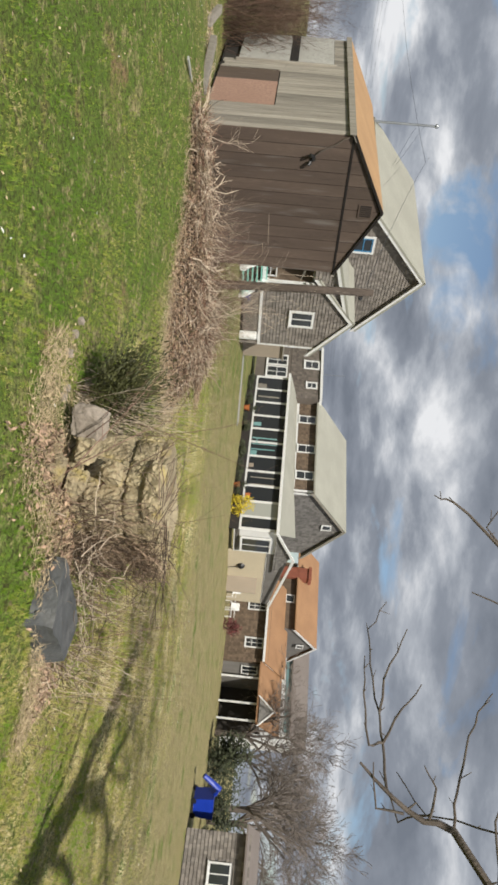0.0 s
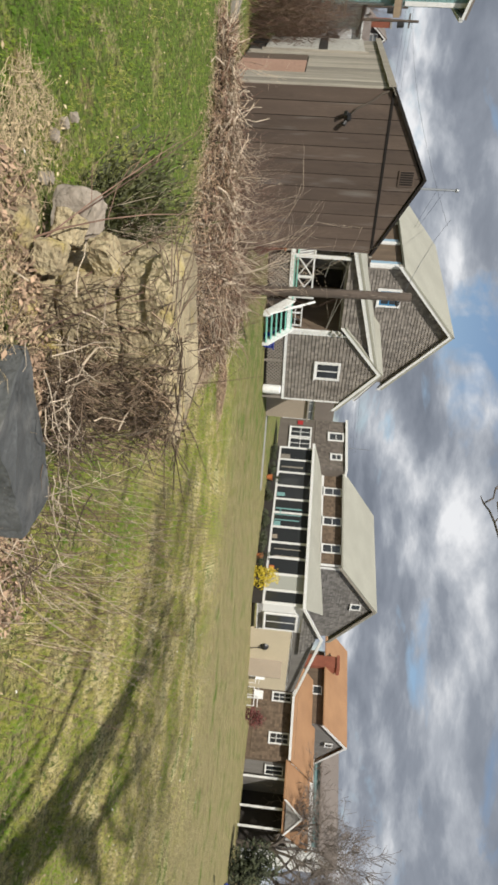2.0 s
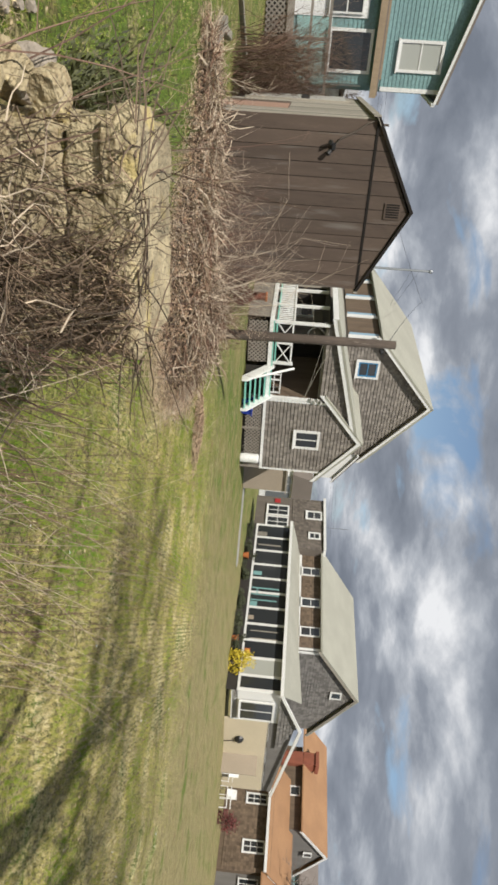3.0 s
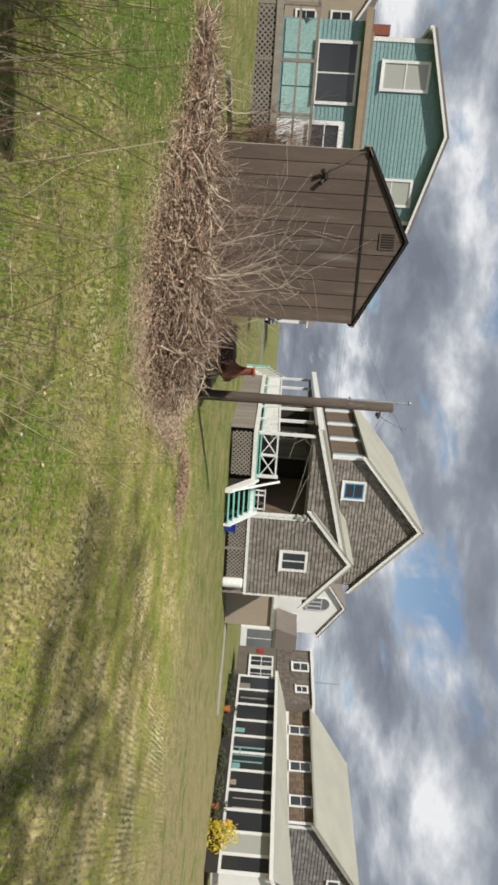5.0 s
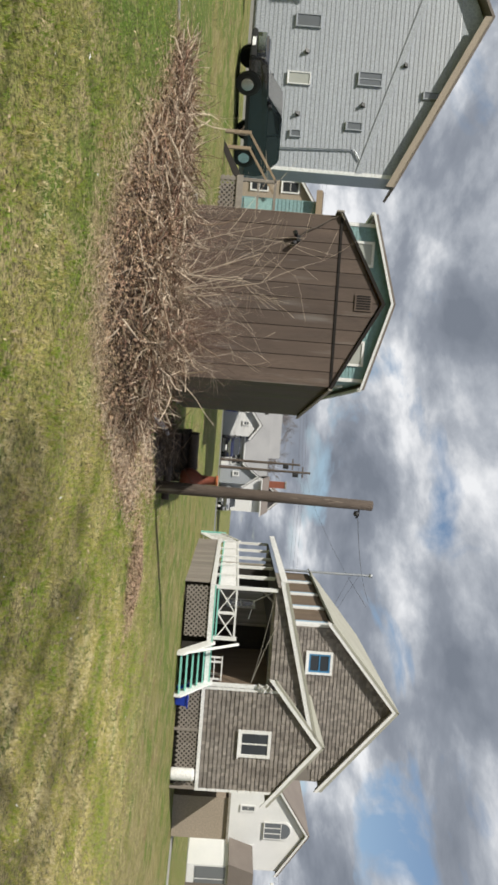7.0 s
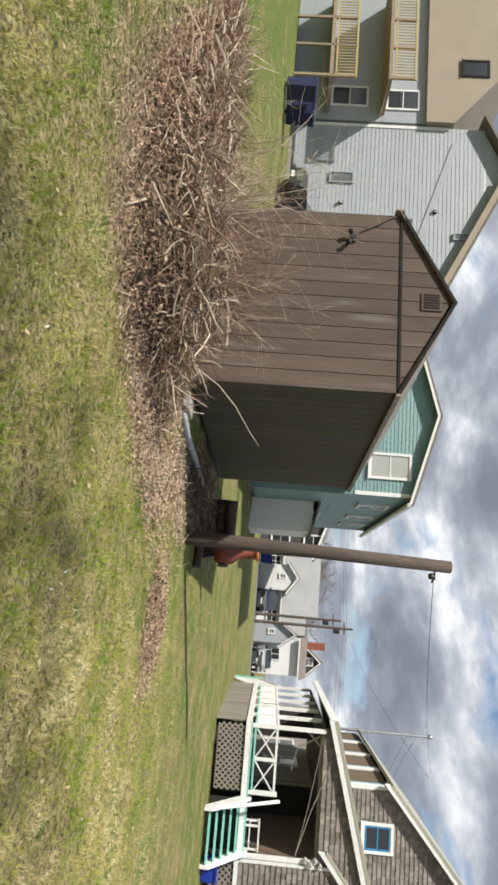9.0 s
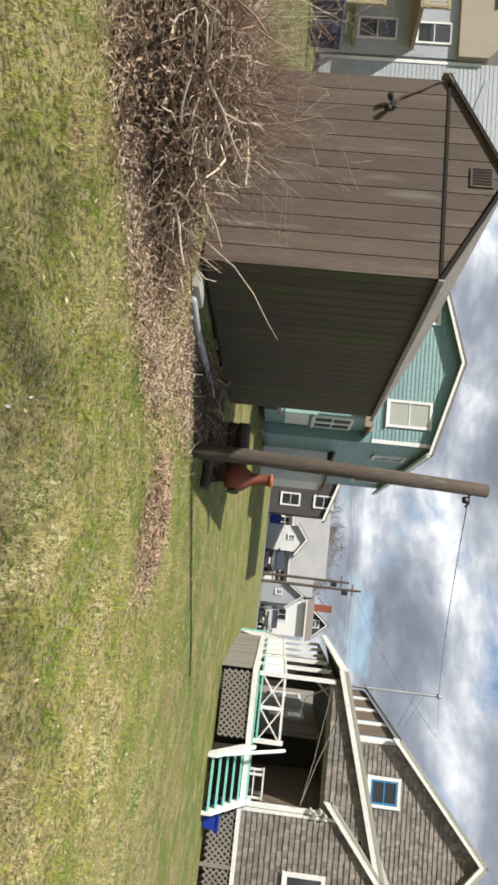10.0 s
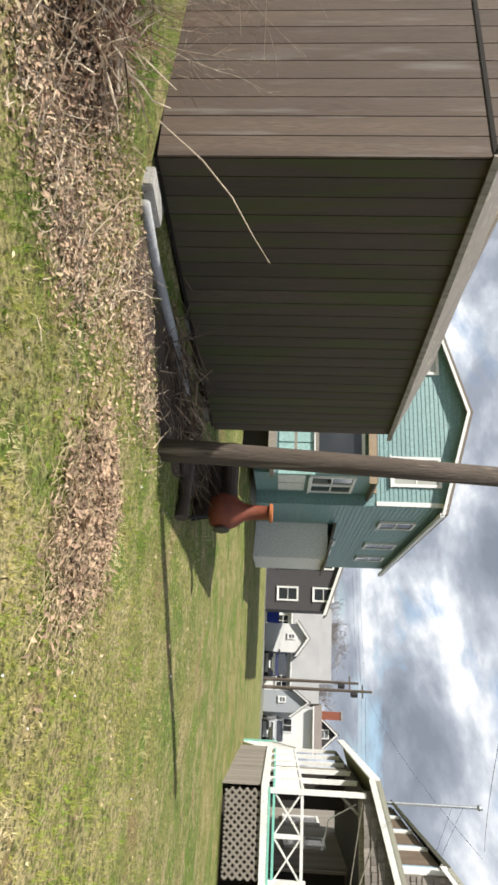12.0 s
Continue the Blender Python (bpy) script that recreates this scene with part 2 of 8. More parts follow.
M_WOODR = material("rotting split log wood", (0.075, 0.055, 0.042), (0.03, 0.022, 0.017), 0.85, 3, 20, 0.4, each=0.25)


def glass_material(name, tint, rough=0.06):
    m = bpy.data.materials.new(name)
    m.use_nodes = True
    b = m.node_tree.nodes["Principled BSDF"]
    b.inputs["Base Color"].default_value = (*tint, 1)
    b.inputs["Roughness"].default_value = rough
    b.inputs["Specular IOR Level"].default_value = 0.8
    return m


M_GLASS = glass_material("dark window glass", (0.03, 0.033, 0.036))
M_GLASSB = glass_material("window glass with pale blind", (0.36, 0.37, 0.34), 0.15)
M_GLASSG = glass_material("grey reflecting window glass", (0.12, 0.13, 0.14), 0.12)


def dry_field(n, l, sep):
    """How far the grass has dried, from the place in the yard."""
    a = n.new("ShaderNodeMapRange")
    a.inputs[1].default_value, a.inputs[2].default_value, a.inputs[3].default_value, a.inputs[4].default_value = -3.0, 3.0, -0.20, 0.10
    l.new(sep.outputs[0], a.inputs[0])
    c = n.new("ShaderNodeMapRange")
    c.inputs[1].default_value, c.inputs[2].default_value, c.inputs[3].default_value, c.inputs[4].default_value = 4.0, 11.0, -0.10, 0.16
    l.new(sep.outputs[1], c.inputs[0])
    q = n.new("ShaderNodeMath")
    q.operation = "ADD"
    l.new(a.outputs[0], q.inputs[0])
    l.new(c.outputs[0], q.inputs[1])
    return q.outputs[0]


def ground_material():
    """Lawn: green, yellowed and bare patches by noise, with a tilled leaf-littered look only where noise says so."""
    m = bpy.data.materials.new("patchy spring lawn")
    m.use_nodes = True
    n, l = m.node_tree.nodes, m.node_tree.links
    b = n["Principled BSDF"]
    g = n.new("ShaderNodeNewGeometry")

    def nz(s, d=5.0, r=0.55):
        t = n.new("ShaderNodeTexNoise")
        t.inputs["Scale"].default_value, t.inputs["Detail"].default_value, t.inputs["Roughness"].default_value = s, d, r
        l.new(g.outputs["Position"], t.inputs["Vector"])
        return t.outputs["Fac"]

    def rg(f, lo, hi):
        t = n.new("ShaderNodeMapRange")
        t.inputs[1].default_value, t.inputs[2].default_value = lo, hi
        l.new(f, t.inputs[0])
        return t.outputs[0]

    def mx(f, a, c):
        t = n.new("ShaderNodeMix")
        t.data_type = "RGBA"
        for k, v in ((0, f), (6, a), (7, c)):
            if isinstance(v, tuple):
                t.inputs[k].default_value = (*v, 1)
            else:
                l.new(v, t.inputs[k])
        return t.outputs[2]

    fine = nz(38, 6, 0.7)
    sep = n.new("ShaderNodeSeparateXYZ")
    l.new(g.outputs["Position"], sep.inputs[0])
    dry = n.new("ShaderNodeMath")
    dry.operation = "ADD"
    l.new(nz(0.6), dry.inputs[0])
    l.new(dry_field(n, l, sep), dry.inputs[1])
    col = mx(rg(dry.outputs[0], 0.36, 0.58), (0.12, 0.19, 0.03), (0.27, 0.25, 0.085))
    half = n.new("ShaderNodeMath")
    half.operation = "MULTIPLY_ADD"
    l.new(dry_field(n, l, sep), half.inputs[0])
    half.inputs[1].default_value = 0.5
    l.new(nz(2.2, 6, 0.6), half.inputs[2])
    col = mx(rg(half.outputs[0], 0.47, 0.62), col, (0.40, 0.335, 0.17))
    col = mx(rg(nz(0.9, 6, 0.6), 0.55, 0.63), col, (0.14, 0.215, 0.03))
    col = mx(rg(nz(1.4, 6, 0.6), 0.58, 0.68), col, (0.29, 0.20, 0.105))
    col = mx(rg(nz(9, 5, 0.7), 0.54, 0.66), col, (0.44, 0.37, 0.19))
    col = mx(rg(nz(15, 5, 0.75), 0.50, 0.36), col, (0.07, 0.08, 0.02))
    col = mx(rg(fine, 0.56, 0.36), col, (0.045, 0.042, 0.016))
    l.new(col, b.inputs["Base Color"])
    b.inputs["Roughness"].default_value = 0.95
    b.inputs["Specular IOR Level"].default_value = 0.2
    u = n.new("ShaderNodeBump")
    u.inputs["Strength"].default_value, u.inputs["Distance"].default_value = 0.9, 0.03
    l.new(fine, u.inputs["Height"])
    l.new(u.outputs[0], b.inputs["Normal"])
    return m


M_LAWN = ground_material()


# ---- building blocks ----
def add_box(bm, x0, x1, y0, y1, z0, z1, m=None):
    vs = [bm.verts.new(Vector(p)) for p in ((x0, y0, z0), (x1, y0, z0), (x1, y1, z0), (x0, y1, z0), (x0, y0, z1), (x1, y0, z1), (x1, y1, z1), (x0, y1, z1))]
    for f in ((3, 2, 1, 0), (4, 5, 6, 7), (0, 1, 5, 4), (1, 2, 6, 5), (2, 3, 7, 6), (3, 0, 4, 7)):
        bm.faces.new([vs[i] for i in f])
    if m is not None:
        for v in vs:
            v.co = m @ v.co
    return bm


def box(x0, x1, y0, y1, z0, z1, bevel=0.0):
    bm = add_box(bmesh.new(), x0, x1, y0, y1, z0, z1)
    if bevel:
        bmesh.ops.bevel(bm, geom=bm.edges[:], offset=bevel, segments=2, affect="EDGES")
    return bm


def prism(pts, y0, y1):
    """An outline in x and z, pushed from y0 to y1."""
    bm = bmesh.new()
    add_prism(bm, pts, y0, y1)
    return bm


def add_prism(bm, pts, y0, y1):
    a = [bm.verts.new((x, y0, z)) for x, z in pts]
    b = [bm.verts.new((x, y1, z)) for x, z in pts]
    fs = [bm.faces.new(a), bm.faces.new(b[::-1])]
    n = len(pts)
    for i in range(n):
        fs.append(bm.faces.new((a[i], b[i], b[(i + 1) % n], a[(i + 1) % n])))
    bmesh.ops.recalc_face_normals(bm, faces=fs)


def add_tube(bm, pts, radii, sides=6, cap=True):
    rings = []
    pts = [Vector(p) for p in pts]
    for i, p in enumerate(pts):
        d = (pts[min(i + 1, len(pts) - 1)] - pts[max(i - 1, 0)])
        d = d.normalized() if d.length > 1e-6 else Vector((0, 0, 1))
        s = d.orthogonal().normalized()
        t = d.cross(s)
        rings.append([bm.verts.new(p + radii[i] * (math.cos(2 * math.pi * k / sides) * s + math.sin(2 * math.pi * k / sides) * t)) for k in range(sides)])
    for a, b in zip(rings, rings[1:]):
        # match the seam of the next ring
        off = min(range(sides), key=lambda o: sum((a[k].co - b[(k + o) % sides].co).length for k in range(sides)))
        for k in range(sides):
            bm.faces.new((a[k], a[(k + 1) % sides], b[(k + 1 + off) % sides], b[(k + off) % sides]))
    if cap:
        bm.faces.new(rings[0][::-1])
        bm.faces.new(rings[-1])


def tube(pts, radii, sides=8):
    bm = bmesh.new()
    add_tube(bm, pts, radii if isinstance(radii, (list, tuple)) else [radii] * len(pts), sides)
    return bm


def lathe(profile, sides=20):
    bm = bmesh.new()
    rings = [[bm.verts.new((r * math.cos(2 * math.pi * k / sides), r * math.sin(2 * math.pi * k / sides), z)) for k in range(sides)] for r, z in profile]
    for a, b in zip(rings, rings[1:]):
        for k in range(sides):
            bm.faces.new((a[k], a[(k + 1) % sides], b[(k + 1) % sides], b[k]))
    bm.faces.new(rings[0][::-1])
    bm.faces.new(rings[-1])
    return bm


def as_mesh(bm, mat, smooth=False):
    me = bpy.data.meshes.new("mesh")
    bm.to_mesh(me)
    bm.free()
    me.materials.append(mat)
    if smooth:
        me.polygons.foreach_set("use_smooth", [True] * len(me.polygons))
    return me


def raw_mesh(verts, faces, mat):
    me = bpy.data.meshes.new("mesh")
    me.from_pydata(verts, [], faces)
    me.materials.append(mat)
    return me


def part(name, bm, mat, parent, label="", smooth=False):
    ob = new(name, bm if isinstance(bm, bpy.types.Mesh) else as_mesh(bm, mat, smooth))
    ob.parent = parent
    return tagged(ob, label)


def thing(name, m, label, category, group="", kind=""):
    ob = new(name)
    ob.empty_display_size = 0.1
    ob.matrix_basis = m
    return tagged(ob, label, category, group, kind)


def solo(name, bm, mat, m, label, category, group="", kind="", smooth=False):
    ob = new(name, bm if isinstance(bm, bpy.types.Mesh) else as_mesh(bm, mat, smooth))
    ob.matrix_basis = m
    return tagged(ob, label, category, group, kind)


def shingles(inside, x0, x1, z0, z1, width, course, mat, seed, y=0.0):
    """Courses of thin wedge shingles on the plane y, facing -y, kept where inside(x, z) holds."""
    r = random.Random(seed)
    vs, fs = [], []
    z = z0
    while z < z1:
        x = x0 - r.random() * width
        while x < x1:
            w = width * r.uniform(0.6, 1.35)
            xa, xb = max(x, x0), min(x + w - 0.006, x1)
            dz = r.uniform(-0.008, 0.008)
            if xb - xa > 0.02 and inside((xa + xb) / 2, z + course / 2):
                k = len(vs)
                t = 0.026 + r.random() * 0.014
                vs += [(xa, y - t, z + dz), (xb, y - t, z + dz), (xb, y - 0.004, z + course + 0.01), (xa, y - 0.004, z + course + 0.01), (xa, y, z + dz), (xb, y, z + dz)]
                fs += [(k, k + 1, k + 2, k + 3), (k + 4, k + 5, k + 1, k), (k + 4, k, k + 3), (k + 1, k + 5, k + 2)]
            x += w
        z += course
    return raw_mesh(vs, fs, mat)


def clapboards(pts_fn, z0, z1, course, mat, parent, y=0.0, name="siding_board"):
    """Lapped boards, each an object, spanning pts_fn(z) -> (xa, xb) on the plane y facing -y."""
    z = z0
    while z < z1 - 0.02:
        top = min(z + course, z1)
        xa, xb = pts_fn(z)
        xc, xd = pts_fn(top)
        if xb - xa > 0.05:
            bm = bmesh.new()
            v = [bm.verts.new(p) for p in ((xa, y - 0.022, z), (xb, y - 0.022, z), (xd, y - 0.006, top), (xc, y - 0.006, top), (xa, y, z), (xb, y, z))]
            for f in ((0, 1, 2, 3), (4, 5, 1, 0), (4, 0, 3), (1, 5, 2)):
                bm.faces.new([v[i] for i in f])
            part(name, bm, mat, parent)
        z = top


def window(parent, x0, x1, z0, z1, y=0.0, frame_mat=None, glass=None, bars=(1, 0), fw=0.08, name="window", label="", turn=None, sash=None):
    """A framed window on the plane y, facing -y: frame pieces, sill, pane and glazing bars. bars: vertical, horizontal."""
    frame_mat, glass = frame_mat or M_WHITE, glass or M_GLASS
    root = new(name)
    root.parent = parent
    if turn is not None:
        root.matrix_basis = turn
    if label:
        tagged(root, label)
    bm = bmesh.new()
    for a, b, c, d in ((x0 - fw, x1 + fw, z1, z1 + fw), (x0 - fw, x1 + fw, z0 - fw, z0), (x0 - fw, x0, z0, z1), (x1, x1 + fw, z0, z1)):
        add_box(bm, a, b, y - 0.065, y + 0.03, c, d)
    part("window_frame", bm, frame_mat, root)
    part("pane", box(x0, x1, y - 0.034, y - 0.028, z0, z1), glass, root)
    bm = bmesh.new()
    t = 0.02
    for i in range(bars[0]):
        c = x0 + (x1 - x0) * (i + 1) / (bars[0] + 1)
        add_box(bm, c - t, c + t, y - 0.052, y - 0.035, z0, z1)
    for i in range(bars[1]):
        c = z0 + (z1 - z0) * (i + 1) / (bars[1] + 1)
        add_box(bm, x0, x1, y - 0.050, y - 0.0355, c - t, c + t)
    if bars[0] + bars[1]:
        part("glazing_bar", bm, sash or frame_mat, root)
    if sash:
        bm = bmesh.new()
        for a, b, c, d in ((x0, x1, z1 - 0.06, z1), (x0, x1, z0, z0 + 0.06), (x0, x0 + 0.06, z0 + 0.06, z1 - 0.06), (x1 - 0.06, x1, z0 + 0.06, z1 - 0.06)):
            add_box(bm, a, b, y - 0.055, y - 0.035, c, d)
        part("sash", bm, sash, root, "bright blue sash")
    part("window_sill", box(x0 - fw - 0.03, x1 + fw + 0.03, y - 0.10, y - 0.067, z0 - fw - 0.03, z0 - fw + 0.01), frame_mat, root)
    return root


def slab(parent, name, a, b, y0, y1, thick, mat, label="", rows=0.0):
    """A sloping roof slab between two points (x, z) of its upper side, from y0 to y1. rows: the exposure of its shingle courses."""
    (xa, za), (xb, zb) = a, b
    d = Vector((xb - xa, zb - za))
    nrm = Vector((-d.y, d.x)).normalized()
    if nrm.y < 0:
        nrm = -nrm
    low = [(xa - nrm.x * thick, za - nrm.y * thick), (xb - nrm.x * thick, zb - nrm.y * thick)]
    bm = prism([a, b, low[1], low[0]], y0, y1)
    if rows:
        n = int(d.length / rows)
        for i in range(n):
            s, e = i / n, (i + 1) / n
            p, q = Vector(a) + d * s, Vector(a) + d * e
            lift = 0.018
            add_prism(bm, [(p.x + nrm.x * lift, p.y + nrm.y * lift), (q.x + nrm.x * 0.002, q.y + nrm.y * 0.002), (q.x, q.y), (p.x, p.y)], y0 + 0.01, y1 - 0.01)
    return part(name, bm, mat, parent, label)


def lattice(x0, x1, z0, z1, y, step=0.155, w=0.034):
    """Diagonal strips clipped to a rectangle."""
    bm = bmesh.new()
    for s in (1, -1):
        c = x0 - (z1 - z0)
        while c < x1 + (z1 - z0):
            xa, za, xb, zb = c, (z0 if s > 0 else z1), c + (z1 - z0), (z1 if s > 0 else z0)
            if xa < x0:
                za += s * (x0 - xa)
                xa = x0
            if xb > x1:
                zb -= s * (xb - x1)
                xb = x1
            if xb - xa > 0.01:
                h = w * 0.7
                yy = y if s > 0 else y + 0.008
                v = [bm.verts.new(p) for p in ((xa - h * 0.7, yy, za + s * h * 0.7), (xa + h * 0.7, yy, za - s * h * 0.7), (xb + h * 0.7, yy, zb - s * h * 0.7), (xb - h * 0.7, yy, zb + s * h * 0.7))]
                u = [bm.verts.new(p.co + Vector((0, 0.006, 0))) for p in v]
                bm.faces.new(v), bm.faces.new(u[::-1])
                for i in range(4):
                    bm.faces.new((v[i], u[i], u[(i + 1) % 4], v[(i + 1) % 4]))
            c += step
    return bm


def rock(seed, sx, sy, sz, cuts=9):
    """A quarried lump: a ball cut by planes and roughened."""
    r = random.Random(seed)
    bm = bmesh.new()
    bmesh.ops.create_icosphere(bm, subdivisions=4, radius=1.0)
    planes = [(Vector((r.gauss(0, 1), r.gauss(0, 1), r.gauss(0, 1))).normalized(), r.uniform(0.68, 0.92)) for _ in range(cuts)]
    planes += [(Vector((0, 0, 1)), 0.62), (Vector((0, 0, -1)), 0.62), (Vector((1, 0, 0)), 0.7), (Vector((-1, 0, 0)), 0.7), (Vector((0, -1, 0)), 0.68), (Vector((0, 1, 0)), 0.7)]
    off = Vector((r.random() * 50, r.random() * 50, 0))
    for v in bm.verts:
        for nn, k in planes:
            e = v.co.dot(nn) - k
            if e > 0:
                v.co -= nn * e
        v.co *= 1 + 0.16 * noise.noise(v.co * 2.2 + off) + 0.07 * noise.noise(v.co * 5 + off) + 0.035 * noise.noise(v.co * 12 + off)
        v.co = Vector((v.co.x * sx * 0.7, v.co.y * sy * 0.7, v.co.z * sz * 0.78))
    return bm


def hewn(seed, sx, sy, sz):
    """A roughly squared wall stone: half sizes, worn corners, uneven faces."""
    r = random.Random(seed)
    bm = bmesh.new()
    bmesh.ops.create_cube(bm, size=2.0)
    bmesh.ops.subdivide_edges(bm, edges=bm.edges[:], cuts=7, use_grid_fill=True)
    off = Vector((r.random() * 40, r.random() * 40, r.random() * 40))
    for v in bm.verts:
        c = v.co.copy()
        s = (abs(c.x) ** 6 + abs(c.y) ** 6 + abs(c.z) ** 6) ** (1 / 6)
        c = c / s
        q = c * 1.6 + off
        c *= 1.04 + 0.09 * noise.noise(q) + 0.06 * noise.noise(q * 3) + 0.03 * noise.noise(q * 8)
        v.co = Vector((c.x * sx, c.y * sy, c.z * sz))
    return bm


GRID = 51.0   # the houses stand square to one street

# ---- ground ----
def ground_height(x, y):
    d = math.hypot(x - 1, y - 9)
    fade = max(0.0, 1 - d / 60)
    swell = 0.33 * math.exp(-((x + 3.7) ** 2 + (y - 9.4) ** 2) / 6.2) + 0.27 * math.exp(-((x - 1.1) ** 2 / 1.3 + (y - 4.78) ** 2 / 0.62))
    swell += 0.45 * min(1, max(0, (-13 - x) / 9)) * min(1, max(0, (30 - y) / 7))
    return swell + fade * (0.035 * noise.noise(Vector((x * 0.35, y * 0.35, 0))) + 0.014 * noise.noise(Vector((x * 1.3, y * 1.3, 3))))


def build_ground():
    xs = [-3000, -800, -300, -120, -70, -45] + [-30 + i * 0.5 for i in range(101)] + [30, 45, 70, 120, 300, 800, 3000]
    ys = [-3000, -800, -300, -100, -40, -20] + [-8 + i * 0.5 for i in range(101)] + [55, 70, 100, 150, 300, 800, 3000]
    vs = [(x, y, ground_height(x, y)) for y in ys for x in xs]
    w = len(xs)
    fs = [(j * w + i, j * w + i + 1, (j + 1) * w + i + 1, (j + 1) * w + i) for j in range(len(ys) - 1) for i in range(w - 1)]
    me = raw_mesh(vs, fs, M_LAWN)
    me.polygons.foreach_set("use_smooth", [True] * len(fs))
    tagged(new("ground", me), "patchy green and yellowed spring lawn", "lawn", kind="structure")


build_ground()


# ---- garden shed ----
def build_shed():
    s = thing("garden_shed", pose(-3.13, 12.56, 0, 0, 0, 46.4), "dark brown plywood garden shed with a low gable roof", "shed")
    W, D, E, A, B0 = 2.48, 4.85, 2.585, 3.245, 0.10
    bm = bmesh.new()
    t = 0.06
    add_prism(bm, [(-W + 0.02, B0), (-0.02, B0), (-0.02, E), (-W / 2, A - 0.04), (-W + 0.02, E)], 0.02, 0.02 + t)
    add_prism(bm, [(-W + 0.02, B0), (-0.02, B0), (-0.02, E), (-W / 2, A - 0.04), (-W + 0.02, E)], D - t, D)
    add_box(bm, -0.02 - t, -0.02, 0.08, D - t, B0, E)
    add_box(bm, -W + 0.02, -W + 0.02 + t, 0.08, D - t, B0, E)
    part("wall_frame", bm, M_DARK, s)
    part("floor", box(-W + 0.03, -0.03, 0.05, D - 0.03, B0 - 0.04, B0 + 0.02), M_DARK, s)
    # front boards, 12 across, below and above the trim board
    n = 12
    w = W / n
    for i in range(n):
        x0 = -W + i * w + 0.004
        x1 = x0 + w - 0.010
        part("plank", box(x0, x1, 0.0, 0.022, B0, E - 0.03), M_SHEDW, s)

        def top(x):
            return E + (A - 0.05 - E) * (1 - abs(x + W / 2) / (W / 2))
        pts = [(x0, E + 0.015), (x1, E + 0.015), (x1, top(x1)), (x0, top(x0))]
        if x0 < -W / 2 < x1:
            pts.insert(3, (-W / 2, top(-W / 2)))
        part("plank", prism(pts, 0.004, 0.024), M_SHEDW, s)
    part("trim_board", box(-W - 0.01, 0.006, -0.010, 0.0, E - 0.022, E + 0.012), M_DKTRIM, s)
    part("corner_board", box(-0.04, 0.006, -0.006, 0.0, B0, E - 0.032), M_SHEDW, s)
    # shaded side, facing +x; the shade is painted into its plank colour
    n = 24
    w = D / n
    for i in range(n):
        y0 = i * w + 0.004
        part("plank", box(-0.0195, 0.0, y0 + 0.024 * (i == 0), y0 + w - 0.010, B0, E + 0.02), M_SHED_SHADED, s)
    # weathered side, facing -x
    rr = random.Random(3)
    y = 0.03
    while y < D - 0.05:
        w = rr.uniform(0.11, 0.19)
        y1 = min(y + w, D)
        z0 = B0 + rr.uniform(0, 0.06)
        if 0.95 < (y + y1) / 2 < 2.75:
            z0 = 1.24
        if y > 3.15:
            z0 = 2.25
        part("plank", box(-W - 0.012, -W + 0.018, y, y1 - 0.008, z0, E - rr.uniform(0.0, 0.03)), M_OLDW, s, "weathered grey board")
        y = y1
    part("patch_panel", box(-W - 0.016, -W + 0.012, 0.98, 2.10, B0, 1.22), M_PINK, s, "faded pink plywood patch")
    part("patch_panel", box(-W - 0.012, -W + 0.014, 2.12, 2.75, B0, 1.22), M_SHEDW, s, "dark brown panel")
    for z0, z1 in ((0.40, 1.38), (1.55, 2.24)):
        part("door_panel", box(-W - 0.04, -W + 0.01, 3.18, D - 0.05, z0, z1), M_OLDPANEL, s, "pale grey painted door panel")
    part("door_rail", box(-W - 0.045, -W + 0.012, 3.16, D - 0.03, 1.385, 1.545), M_DKTRIM, s, "dark brown board across the door")
    part("door_stile", box(-W - 0.05, -W + 0.01, 3.10, 3.17, 0.35, 2.3), M_OLDW, s)
    # scalloped trim below the eave
    bm = bmesh.new()
    pts = [(0.1, E + 0.02)] + [(0.1 + i * 0.06, E - 0.06 - 0.045 * abs(math.sin(i * 0.42))) for i in range(40)] + [(0.1 + 39 * 0.06, E + 0.02)]
    add_prism(bm, pts, 0, 0.015)
    bmesh.ops.transform(bm, matrix=Matrix.Translation((-W - 0.032, 0, 0)) @ Matrix.Rotation(radians(90), 4, "Z"), verts=bm.verts)
    part("scalloped_trim", bm, M_OLDW, s)
    # roof
    A_ = A + 0.03
    sl = (A - E) / (W / 2)
    for sgn, o, drop, mat, nm in ((-1, 0.04, 0.10, M_TANROOF, "tan asphalt shingle roof slope"), (1, 0.04, 0.05, M_LICHEN, "grey lichened roof slope")):
        a = (-W / 2, A_)
        b = (-W / 2 + sgn * (W / 2 + o), A_ - sl * (W / 2 + o))
        slab(s, "roof", b, a, -0.012, D + 0.10, 0.035, mat, nm)
        bm = bmesh.new()
        add_prism(bm, [(a[0], a[1] + 0.004), (b[0], b[1] + 0.004), (b[0], b[1] - 0.045), (a[0], a[1] - 0.045)], -0.034, -0.011)
        part("barge_board", bm, M_DKTRIM, s)
        zs = -0.036
        if sgn < 0:
            part("soffit", prism([(b[0] - sgn * 0.115, b[1] + sl * 0.115 + zs), (b[0], b[1] + zs), (b[0], b[1] + zs - 0.012), (b[0] - sgn * 0.115, b[1] + sl * 0.115 + zs - 0.012)], -0.055, D + 0.08), M_OLDW, s, "bleached grey soffit board")
        part("fascia", box(min(b[0], b[0] + sgn * 0.02), max(b[0], b[0] + sgn * 0.02), -0.06, D + 0.08, b[1] - drop, b[1] + 0.008), M_OLDW, s, "bleached grey fascia board")
